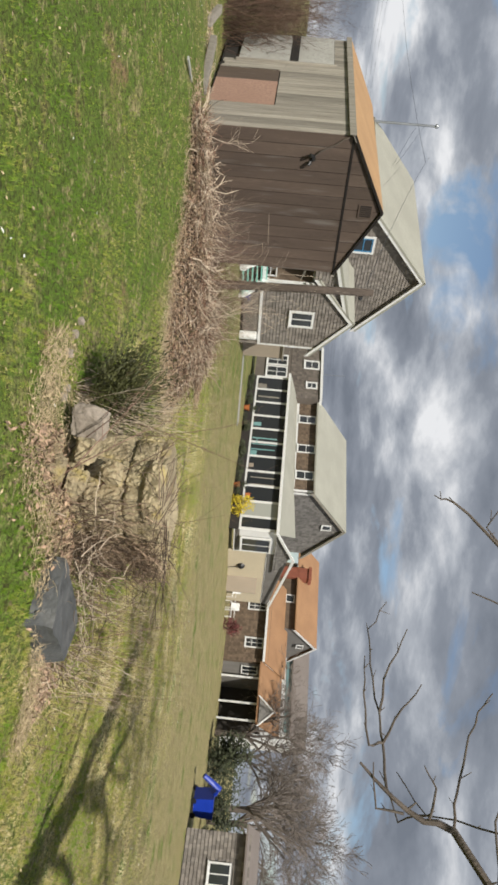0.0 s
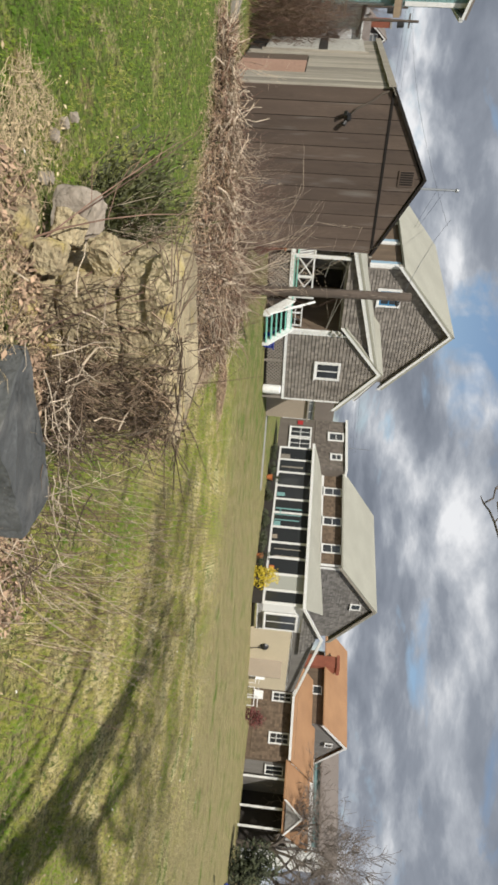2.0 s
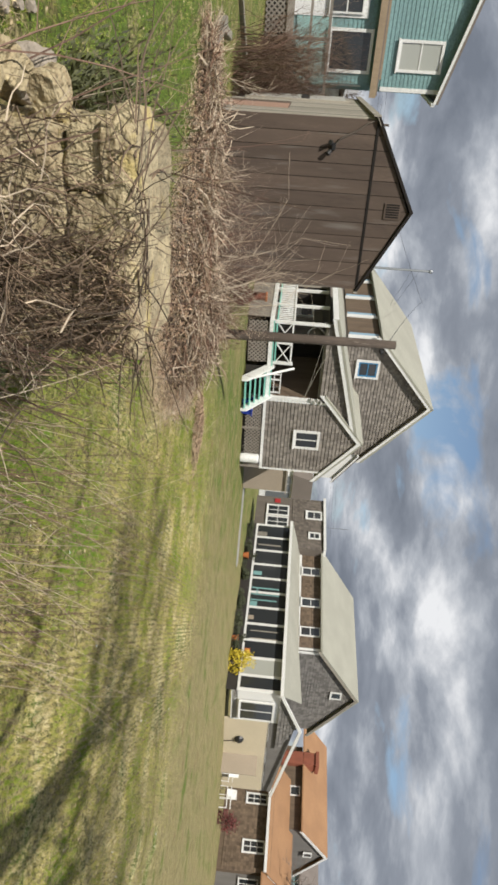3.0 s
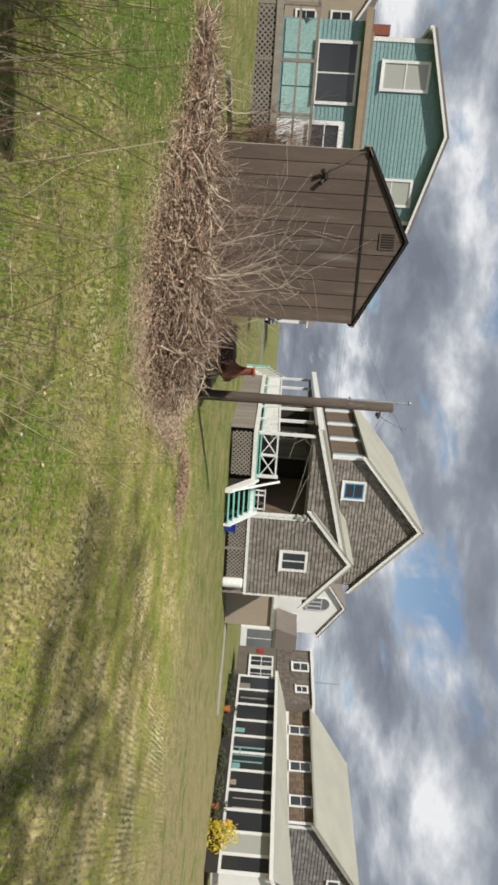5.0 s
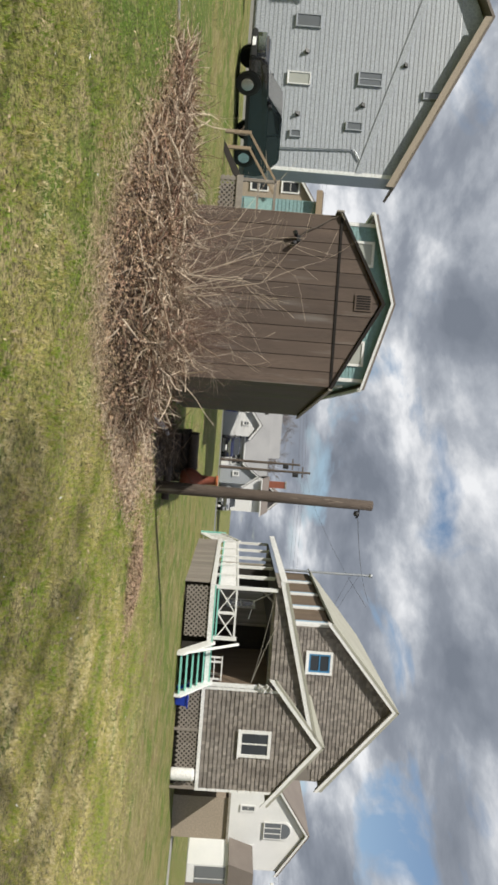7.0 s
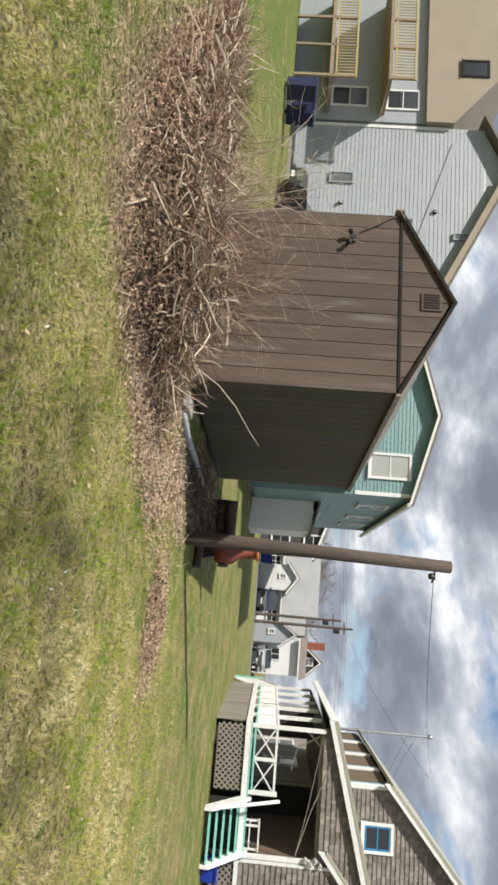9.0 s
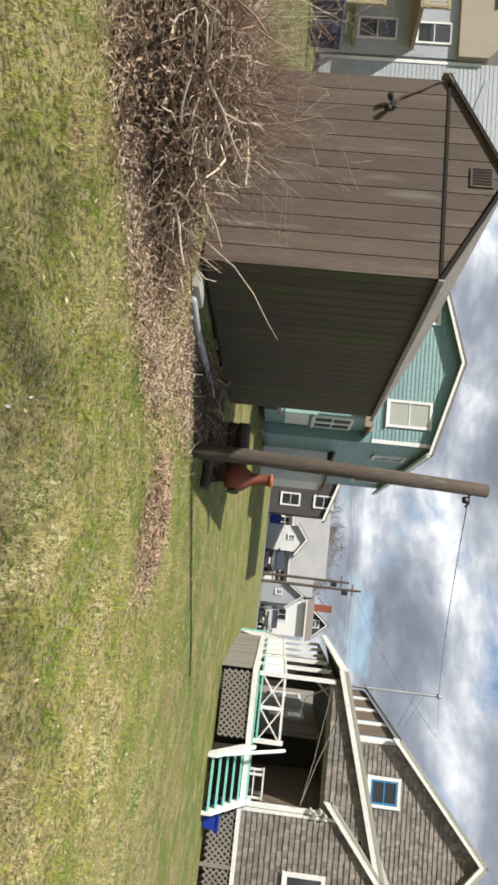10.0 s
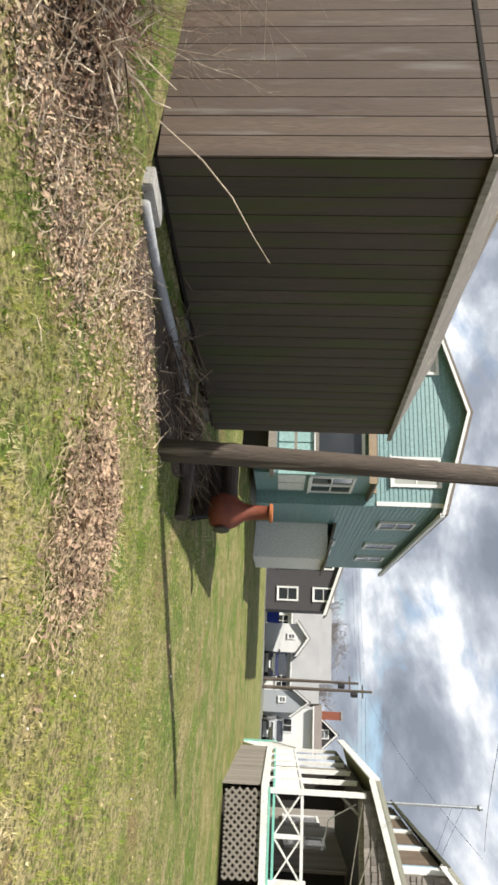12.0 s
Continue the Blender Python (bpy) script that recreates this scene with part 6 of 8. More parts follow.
# yard edge on the far side: shingled shack, blue cart
sk = thing("shingled_shack", pose(15.7, 25.9, 0, 0, 0, GRID - 90), "small weathered shingled shack with one window", "shed")
part("wall", box(0, 4.5, 0.02, 3.2, 0, 2.5), M_SHINGLEG, sk)
tagged(part("shingle_siding", shingles(lambda x, z: not (1.0 < x < 1.85 and 1.0 < z < 1.95), 0, 4.5, 0.05, 2.5, 0.16, 0.15, M_SHINGLE, 81, 0.02), None, sk), kind="stuff")
window(sk, 1.1, 1.75, 1.1, 1.85, 0.02, bars=(1, 0), fw=0.07)
part("roof", prism([(-0.3, 2.45), (1.6, 3.0), (3.5, 2.45), (3.5, 2.38), (1.6, 2.93), (-0.3, 2.38)], -0.3, 4.8), M_GREYROOF, sk).matrix_basis = Matrix.Rotation(radians(90), 4, "Z") @ Matrix.Diagonal((1, -1, 1, 1))
bt = thing("blue_cart", pose(15.5, 27.4, 0, 0, 0, 12), "bright blue plastic tub with a raised blue slide", "cart")
part("tub", prism([(-0.42, 0.12), (0.42, 0.12), (0.5, 0.95), (-0.5, 0.95)], -0.35, 0.35), M_BLUE, bt)
part("slide", tube([(-0.45, 0, 0.95), (-0.75, 0, 1.12), (-1.05, 0, 0.75), (-1.3, 0, 0.45)], [0.10, 0.12, 0.12, 0.10], 8), M_BLUE, bt)
for sx in (-0.35, 0.35):
    part("wheel", tube([(sx, -0.4, 0.12), (sx, -0.34, 0.12)], 0.12, 12), M_BLACK, bt)
    part("wheel", tube([(sx, 0.34, 0.12), (sx, 0.4, 0.12)], 0.12, 12), M_BLACK, bt)
g_ = thing("plywood_shed", pose(-4.95, 32.4, 0, 0, 0, GRID), "low tan plywood shed beside the shingled house", "shed")
part("wall", box(0, 1.55, 0, 2.4, -0.02, 2.0), M_TAN, g_)
part("roof", box(-0.08, 1.63, -0.1, 2.5, 2.0, 2.08), M_OLDW, g_)


def utility_pole(x, y, h, seed):
    p = thing("utility_pole", pose(x, y, 0), "distant wooden utility pole with a crossarm", "utility pole", "utility poles")
    part("pole", tube([(0, 0, -0.2), (0.03, 0, h)], [0.13, 0.085], 8), M_POLE, p)
    part("crossarm", box(-0.45, 0.45, -0.04, 0.04, h - 0.7, h - 0.60), M_POLE, p).rotation_euler = (0, 0, radians(40))
    part("transformer", lathe([(0.16, 0), (0.2, 0.03), (0.2, 0.45), (0.1, 0.5)], 10), M_BLACK, p).matrix_basis = pose(0.25, 0.1, h - 1.5)


utility_pole(-37.4, 45.7, 7.0, 1)
utility_pole(-35.5, 44.8, 7.7, 2)


def wire(name, a, b, sag, label):
    n = 14
    pts = [Vector(a).lerp(Vector(b), i / n) - Vector((0, 0, sag * 4 * (i / n) * (1 - i / n))) for i in range(n + 1)]
    solo(name, tube([tuple(q) for q in pts], 0.007, 4), M_BLACK, pose(0, 0, 0), label, "wire", "overhead wires")


wire("overhead_wire", (-3.35, 15.4, 3.5), (-14.9, 33.9, 8.45), 0.12, "thin black wire from the short pole to the house mast")
wire("overhead_wire", (-14.6, 33.9, 8.3), (-35.5, 44.8, 7.3), 0.5, "thin black wire from the house mast to the street pole")
for k in range(3):
    wire("overhead_wire", (-62, 22 + k * 0.6, 7.6 + 0.35 * k), (-35.5, 44.8 + 0.3 * k, 6.7 + 0.3 * k), 0.5, "thin black wire along the street")
    wire("overhead_wire", (-35.5, 44.8 + 0.3 * k, 6.7 + 0.3 * k), (-8, 74 + k * 0.6, 7.6 + 0.35 * k), 0.5, "thin black wire along the street")


# ---- brush pile along the shed ----
PILE = ((-3.9, 8.8, 0.26, 0.08), (-3.5, 9.05, 0.34, 0.14), (-3.0, 9.33, 0.45, 0.20), (-2.5, 9.62, 0.60, 0.27), (-2.0, 9.95, 0.72, 0.32), (-1.55, 10.3, 0.85, 0.40), (-1.2, 10.7, 0.80, 0.43), (-1.75, 11.05, 0.70, 0.50), (-1.35, 11.3, 0.62, 0.34), (-1.6, 11.95, 0.55, 0.13))
APRON = ((-4.1, 8.6), (-1.6, 9.0), (-0.55, 9.45), (-0.15, 10.0), (-0.25, 10.9), (-0.55, 11.8), (-1.1, 13.0))   # the lawn's edge of the leaf litter


def pile_height(x, y):
    h = 0.0
    for px_, py_, r, z in PILE:
        d = ((x - px_) ** 2 + (y - py_) ** 2) / (r * r)
        if d < 1.6:
            h = max(h, z * math.exp(-1.5 * d * d))
    return h


def build_pile():
    rr = random.Random(5)
    p = thing("brush_pile", pose(0, 0, 0), "long heap of cut branches and dead leaves beside the shed", "brush pile")
    step = 0.09
    nx, ny = int(4.9 / step), int(4.8 / step)
    idx, vs, fs = {}, [], []
    for j in range(ny):
        for i in range(nx):
            x, y = -4.9 + i * step, 8.1 + j * step
            h = pile_height(x, y)
            if h > 0.02:
                idx[i, j] = len(vs)
                vs.append((x, y, ground_height(x, y) - 0.02 + h * 0.85 + (0.05 * noise.noise(Vector((x * 4, y * 4, 1))) + 0.03 * noise.noise(Vector((x * 11, y * 11, 2)))) * min(1, h * 6)))
    for (i, j), k in idx.items():
        if (i + 1, j) in idx and (i, j + 1) in idx and (i + 1, j + 1) in idx:
            fs.append((k, idx[i + 1, j], idx[i + 1, j + 1], idx[i, j + 1]))
    # core colour is darkened to paint shade into the gaps between sticks
    part("core", raw_mesh(vs, fs, M_SOIL), None, p, "rotting brown core darkened for shaded gaps")

    def spot(tight=1.0):
        while True:
            cx_, cy_, r, z = rr.choice(PILE)
            x, y = cx_ + rr.gauss(0, r * 0.5 * tight), cy_ + rr.gauss(0, r * 0.5 * tight)
            if inside_shed(x, y) is False and pile_height(x, y) > 0.05:
                return x, y

    def spread():
        while True:
            x, y = rr.uniform(-4.8, -0.2), rr.uniform(8.2, 12.8)
            if pile_height(x, y) > 0.015 and not inside_shed(x, y):
                return x, y

    # leaves
    for mat, n, nm in ((M_LEAF, 22000, "leaf_cover"), (M_LEAFP, 4000, "straw_cover")):
        vs, fs = [], []
        for _ in range(n):
            x, y = spread()
            z = ground_height(x, y) + pile_height(x, y) * rr.uniform(0.80, 0.95) + 0.02
            if mat == M_LEAF:
                leaf(vs, fs, rr, x, y, z, rr.uniform(0.010, 0.030), 0.8)
            else:
                stick(vs, fs, rr, (x, y, z), (rr.gauss(0.5, 0.7), rr.gauss(0, 0.7), rr.gauss(0.1, 0.35)), rr.uniform(0.04, 0.14), rr.uniform(0.0012, 0.0026))
        tagged(part(nm, raw_mesh(vs, fs, mat), None, p), kind="stuff")
    # crooked twigs, mixed in tone and lying all ways
    for mat, n, lo, hi, r0 in ((M_TWIG, 1000, 0.15, 0.5, 0.0042), (M_TWIGB, 1300, 0.15, 0.5, 0.0038), (M_VINE, 350, 0.15, 0.55, 0.0046), (M_TWIGL, 1700, 0.12, 0.45, 0.0060)):
        bm_v, bm_f = [], []
        for _ in range(n):
            x, y = spot(1.0)
            h = pile_height(x, y)
            z = ground_height(x, y) + h * rr.uniform(0.72, 1.06) + 0.02
            a = rr.gauss(0.5, 0.9) if rr.random() < 0.4 else rr.uniform(0, 6.3)
            crook(bm_v, bm_f, rr, (x, y, z), (math.cos(a), math.sin(a), rr.gauss(0.05, 0.30)), rr.uniform(lo, hi), r0 * rr.uniform(0.6, 1.8))
        tagged(part("brushwood", raw_mesh(bm_v, bm_f, mat), None, p), kind="stuff")
    # pale sticks that can be told apart; many lie along the back of the heap
    for i in range(295):
        if i % 3 == 0:
            x = rr.uniform(-3.9, -1.6)
            y = 9.35 + 0.62 * (x + 3.9) + rr.gauss(0, 0.09)
            a = rr.gauss(0.55, 0.45)
        else:
            x, y = spot(0.8)
            a = rr.uniform(-1.5, 2.2)
        h = pile_height(x, y)
        ln, r = rr.uniform(0.22, 0.80), rr.uniform(0.006, 0.0135)
        d = Vector((math.cos(a), math.sin(a), rr.gauss(0.06, 0.22))).normalized()
        q = Vector((x, y, ground_height(x, y) + h * 0.92 + 0.03)) - d * ln * 0.3
        pts = [q]
        for k in range(4):
            d = (d + Vector((rr.gauss(0, 0.24), rr.gauss(0, 0.24), rr.gauss(0, 0.2)))).normalized()
            pts.append(pts[-1] + d * ln / 4)
        bm = bmesh.new()
        add_tube(bm, pts, [r, r * 0.92, r * 0.8, r * 0.65, r * 0.45], 5)
        if rr.random() < 0.6:
            s = (d + Vector((rr.gauss(0, 0.6), rr.gauss(0, 0.6), rr.gauss(0.2, 0.5)))).normalized()
            add_tube(bm, [pts[2], pts[2] + s * ln * 0.3], [r * 0.6, r * 0.3], 4)
        part("stick", bm, M_TWIGL if rr.random() < 0.72 else M_TWIG, p)
    # cut stems with sawn ends, fanned out at the corner
    for k in range(7):
        bm = bmesh.new()
        jx, jy = rr.gauss(0, 0.05), rr.gauss(0, 0.05)
        add_tube(bm, [(-1.88 + 0.012 * k + jx * 0.4, 11.12 + 0.022 * k + jy * 0.4, 0.26), (-1.92 + 0.015 * k, 11.26 + 0.026 * k, 0.45 + 0.01 * k), (-1.98 + 0.018 * k, 11.38 + 0.032 * k, 0.62 + rr.gauss(0, 0.03))], [0.013, 0.013, 0.012], 7)
        part("cut_stem", bm, M_TWIGL, p, "pale sawn stem")
    # long pale stems that fan up from the middle of the heap
    for k in range(7):
        bm = bmesh.new()
        d = Vector((-0.30 + rr.gauss(0, 0.10), -0.10 + rr.gauss(0, 0.12), 0.9))
        tree_branch(bm, (-1.75 + rr.gauss(0, 0.12), 10.45 + rr.gauss(0, 0.12), 0.35), d, rr.uniform(0.0045, 0.0075), rr.uniform(0.8, 1.3), 2, rr, 0.0, 3, 5, 0.06, 0.0012)
        tagged(part("branch", bm, M_TWIGL, p, "bare pale forked branch"), kind="stuff")
    for x, y, d, r, ln in ((-3.0, 9.7, (-0.4, 0.5, 0.5), 0.005, 0.6), (-2.7, 9.9, (0.3, 0.5, 0.6), 0.005, 0.55), (-3.5, 9.45, (0.5, 0.5, 0.5), 0.005, 0.5), (-2.2, 10.3, (-0.6, 0.3, 0.6), 0.005, 0.8), (-1.9, 11.2, (-0.5, 0.1, 0.8), 0.005, 0.8), (-1.8, 11.3, (-0.2, 0.4, 0.8), 0.005, 0.8), (-3.9, 9.0, (-0.2, 0.6, 0.5), 0.007, 0.55)):
        bm = bmesh.new()
        tree_branch(bm, (x, y, ground_height(x, y) + pile_height(x, y) * 0.75), d, r, ln, 2, rr, 0.0, 4, 5, 0.12, 0.0012)
        tagged(part("branch", bm, M_TWIGL, p, "bare pale forked branch"), kind="stuff")
    # fine young shoots that stand before the shed
    for c, (gx, gy, n, hh, lean) in enumerate(((-2.35, 10.75, 210, 1.15, (-0.30, 0.0)), (-1.9, 11.25, 160, 0.9, (-0.20, 0.1)), (-2.9, 10.3, 110, 0.85, (-0.15, 0.1)), (-2.35, 11.55, 140, 0.9, (-0.3, 0.1)), (-1.5, 10.8, 110, 0.6, (0.0, 0.1)))):
        vs, fs, vl, fl = [], [], [], []
        for _ in range(n):
            x, y = gx + rr.gauss(0, 0.30), gy + rr.gauss(0, 0.22)
            if inside_shed(x, y):
                continue
            d = (lean[0] + rr.gauss(0, 0.30), lean[1] + rr.gauss(0, 0.25), 1.0)
            ln = hh * rr.uniform(0.35, 1.15)
            v, f = (vl, fl) if rr.random() < 0.22 else (vs, fs)
            whip(v, f, rr, (x, y, ground_height(x, y) + pile_height(x, y) * 0.6), d, ln, rr.uniform(0.0010, 0.0024), 4)
        tagged(part("undergrowth", raw_mesh(vs, fs, M_TWIGR), None, p, "reddish brown standing shoots"), kind="stuff")
        tagged(part("undergrowth", raw_mesh(vl, fl, M_TWIGL), None, p, "pale standing shoots"), kind="stuff")
    bm = bmesh.new()
    add_tube(bm, [(-3.0, 12.35, 0.15), (-3.05, 12.6, 0.45), (-3.0, 12.85, 0.67), (-2.97, 13.12, 0.83), (-2.98, 13.32, 0.96)], [0.007, 0.007, 0.006, 0.005, 0.003], 6)
    part("stick", bm, M_TWIGL, p, "long pale bent stick leaning on the shed corner")


def inside_shed(x, y):
    dx, dy = x + 3.13, y - 12.56
    c, s = math.cos(radians(46.4)), math.sin(radians(46.4))
    u, v = dx * c + dy * s, -dx * s + dy * c
    return -2.52 < u < 0.03 and -0.03 < v < 4.9


def leaf(vs, fs, rr, x, y, z, s, flat=0.3):
    a = Vector((rr.gauss(0, 1), rr.gauss(0, 1), rr.gauss(0, flat))).normalized()
    b = Vector((-a.y, a.x, rr.gauss(0, flat))).normalized()
    p = Vector((x, y, z))
    k = len(vs)
    vs += [tuple(p - a * s), tuple(p + b * s * 0.45 + Vector((0, 0, s * 0.2))), tuple(p + a * s), tuple(p - b * s * 0.45)]
    fs.append((k, k + 1, k + 2, k + 3))


def stick(vs, fs, rr, p, d, ln, r):
    """A three-sided bent twig."""
    p, d = Vector(p), Vector(d).normalized()
    s = d.orthogonal().normalized()
    t = d.cross(s)
    k = len(vs)
    bend = (s * rr.gauss(0, 0.08) + t * rr.gauss(0, 0.08)) * ln
    for i, (c, w) in enumerate(((p, 1.0), (p + d * ln * 0.5 + bend, 0.8), (p + d * ln, 0.4))):
        for a in (0, 2.094, 4.189):
            vs.append(tuple(c + (s * math.cos(a) + t * math.sin(a)) * r * w))
    for i in (0, 3):
        for j in range(3):
            fs.append((k + i + j, k + i + (j + 1) % 3, k + i + 3 + (j + 1) % 3, k + i + 3 + j))


def crook(vs, fs, rr, p, d, ln, r, n=4, kink=0.38):
    """A three-sided twig of several joints that turns at each."""
    p, d = Vector(p), Vector(d).normalized()
    k = len(vs)
    for i in range(n + 1):
        s = d.orthogonal().normalized()
        t = d.cross(s)
        w = r * (1 - 0.6 * i / n)
        vs.extend(tuple(p + (s * math.cos(a) + t * math.sin(a)) * w) for a in (0, 2.094, 4.189))
        d = (d + Vector((rr.gauss(0, kink), rr.gauss(0, kink), rr.gauss(0, kink * 0.7)))).normalized()
        p = p + d * (ln / n)
    for i in range(n):
        for j in range(3):
            a, b = k + 3 * i + j, k + 3 * i + (j + 1) % 3
            fs.append((a, b, b + 3, a + 3))


def whip(vs, fs, rr, p, d, ln, r, side=0, bend=0.12):
    """A thin upright stem of several joints, with small side twigs."""
    p, d = Vector(p), Vector(d).normalized()
    n = 5
    rings = []
    drift = Vector((rr.gauss(0, bend), rr.gauss(0, bend), 0))
    for i in range(n + 1):
        s = d.orthogonal().normalized()
        t = d.cross(s)
        w = r * (1 - 0.75 * i / n)
        k = len(vs)
        vs += [tuple(p + (s * math.cos(a) + t * math.sin(a)) * w) for a in (0, 2.094, 4.189)]
        rings.append(k)
        if side and i > 1:
            for _ in range(side - 1):
                q = (d + Vector((rr.gauss(0, 0.6), rr.gauss(0, 0.6), rr.gauss(0.1, 0.4)))).normalized()
                stick(vs, fs, rr, p, q, ln * rr.uniform(0.12, 0.3), w * 0.6)
        d = (d + drift * 0.5 + Vector((rr.gauss(0, bend), rr.gauss(0, bend), 0.02))).normalized()
        p = p + d * (ln / n)
    # vertices of the side twigs lie between the rings, so the rings are joined by their first index
    for a, b in zip(rings, rings[1:]):
        for j in range(3):
            fs.append((a + j, a + (j + 1) % 3, b + (j + 1) % 3, b + j))


build_pile()
bare_shrub(-8.2, 13.4, 170, 2.1, 0.45, 201, "brown leafless shrub behind the shed")
bare_shrub(-9.0, 14.6, 150, 2.3, 0.4, 202, "brown leafless shrub behind the shed")
bare_shrub(-9.9, 14.9, 130, 2.4, 0.35, 203, "brown leafless shrub behind the shed")
for k, (x, y, deg, ln) in enumerate(((-9.5, 13.6, 100, 2.6), (-6.9, 11.3, 130, 1.5), (-5.3, 9.9, 150, 1.3))):
    solo("old_timber", box(-ln / 2, ln / 2, -0.07, 0.07, 0.0, 0.10, 0.012), M_OLDW, pose(x, y, ground_height(x, y), 0, 0, deg), "weathered grey timber lying on the ground by the shed", "timber", "timbers by the shed")
solo("white_plank", box(-0.2, 0.2, -0.025, 0.025, 0.0, 0.02), M_OLDPANEL, pose(-4.3, 8.25, ground_height(-4.3, 8.25) + 0.012, 0, 0, 82), "white painted board lying at the end of the brush heap", "board")


# ---- old stone corner in the lawn ----
def boulder(x, y, z, sx, sy, sz, seed, turn=(0, 0, 0), mat=None, label="rough sandy stone of the old wall", cuts=7):
    return solo("boulder", rock(seed, sx, sy, sz, cuts), mat or M_STONE, pose(x, y, z, *turn), label, "stone", "stones of the old wall", smooth=False)


def build_stone_corner():
    rr = random.Random(77)
    # squared block of laid stones; each stone is a part
    w = thing("stone_pillar", pose(0.83, 5.34, 0, 0, 0, 43), "squared stump of a mortared stone wall with yellow lichen", "stone wall")
    part("core", box(-0.42, 0.42, -0.10, 0.53, -0.05, 0.86, 0.03), M_MORTAR, w, "crumbling mossy mortar")
    z = 0.0
    for row, hgt in enumerate((0.19, 0.15, 0.32, 0.20)):
        x = -0.44
        while x < 0.36:
            ln = rr.uniform(0.22, 0.5)
            ln = min(ln, 0.44 - x) if 0.44 - x > 0.3 else 0.44 - x
            part("stone", hewn(200 + int(x * 100) + row * 9, ln * 0.50, 0.10, hgt * 0.49), M_STONE, w).matrix_basis = pose(x + ln / 2, -0.03, z + hgt / 2, rr.uniform(-5, 5), rr.uniform(-4, 4), rr.uniform(-6, 6))
            part("stone", hewn(400 + int(x * 100) + row * 9, ln * 0.50, 0.10, hgt * 0.49), M_STONE, w).matrix_basis = pose(x + ln / 2, 0.46, z + hgt / 2, rr.uniform(-5, 5), rr.uniform(-4, 4), rr.uniform(-6, 6))
            x += ln
        for yy in (0.06, 0.28):
            for xs in (-0.38, 0.38):
                part("stone", hewn(600 + row * 7 + int(yy * 50) + int(xs * 10), 0.10, 0.12, hgt * 0.49), M_STONE, w).matrix_basis = pose(xs, yy + 0.07, z + hgt / 2, 0, 0, rr.uniform(-6, 6))
        z += hgt
    for x, y, sx, sy in ((-0.26, 0.06, 0.24, 0.20), (0.2, 0.04, 0.26, 0.2), (-0.2, 0.36, 0.24, 0.18), (0.24, 0.36, 0.22, 0.18)):
        part("capstone", hewn(int(900 + x * 100 + y * 10), sx, sy, 0.075), M_STONE, w, "flat capstone").matrix_basis = pose(x, y, 0.875, 0, 0, rr.uniform(-8, 8))
    # loose stones
    boulder(0.06, 5.28, 0.30, 0.26, 0.16, 0.26, 11, (0, 8, 20), M_STONEG, "upright flat grey stone beside the old wall")
    boulder(0.42, 4.74, 0.20, 0.20, 0.17, 0.20, 12, (0, 5, 40), None, "yellow lichened stone in the grass")
    boulder(0.28, 5.02, 0.36, 0.17, 0.15, 0.14, 13, (5, 8, 10), None, "pale cracked stone on the old wall")
    boulder(0.42, 4.98, 0.58, 0.17, 0.14, 0.12, 14, (8, -10, 60), None, "pale cracked stone on the old wall")
    boulder(0.50, 4.86, 0.36, 0.16, 0.14, 0.13, 15, (0, 10, 30))
    boulder(0.60, 5.06, 0.60, 0.14, 0.12, 0.12, 16, (12, 0, 50))
    boulder(0.56, 4.92, 0.16, 0.22, 0.18, 0.16, 17, (0, 0, 80))
    boulder(0.26, 4.90, 0.14, 0.18, 0.16, 0.15, 18, (0, 0, 12))
    boulder(0.80, 4.90, 0.20, 0.22, 0.15, 0.22, 19, (0, 0, 60), None, "yellow lichened stone in the grass")
    for i in range(5):
        boulder(-0.12 - 0.16 * i + rr.gauss(0, 0.04), 5.25 + 0.10 * i + rr.gauss(0, 0.05), ground_height(-0.12 - 0.16 * i, 5.25 + 0.1 * i) + 0.02, rr.uniform(0.05, 0.10), rr.uniform(0.04, 0.08), rr.uniform(0.04, 0.06), 30 + i, (0, 0, rr.uniform(0, 90)), M_STONEG, "small half-buried stone in the lawn")
    # dark slate-sided box corner
    bm = bmesh.new()
    top = [(1.0, 4.67, 0.39), (1.44, 4.52, 0.39), (1.86, 5.08, 0.33), (1.62, 5.32, 0.34), (1.22, 4.92, 0.38)]
    low = [(0.99, 4.68, 0.0), (1.39, 4.36, 0.0), (1.81, 4.80, 0.0), (1.66, 5.30, 0.0), (1.24, 4.9, 0.0)]
    a = [bm.verts.new(q) for q in top]
    b = [bm.verts.new(q) for q in low]
    bm.faces.new(a), bm.faces.new(b[::-1])
    for i in range(5):
        bm.faces.new((a[i], b[i], b[(i + 1) % 5], a[(i + 1) % 5]))
    bmesh.ops.recalc_face_normals(bm, faces=bm.faces[:])
    bmesh.ops.subdivide_edges(bm, edges=bm.edges[:], cuts=11, use_grid_fill=True)
    for v in bm.verts:
        v.co += Vector((noise.noise(v.co * 3), noise.noise(v.co * 3 + Vector((9, 0, 0))), noise.noise(v.co * 4 + Vector((0, 5, 0))))) * 0.022 + Vector((noise.noise(v.co * 14), noise.noise(v.co * 14 + Vector((3, 0, 0))), noise.noise(v.co * 17))) * 0.010
    solo("slate_block", bm, M_SLATE, pose(0, 0, 0), "dark grey split slate block lying in the grass", "stone", smooth=False)


build_stone_corner()


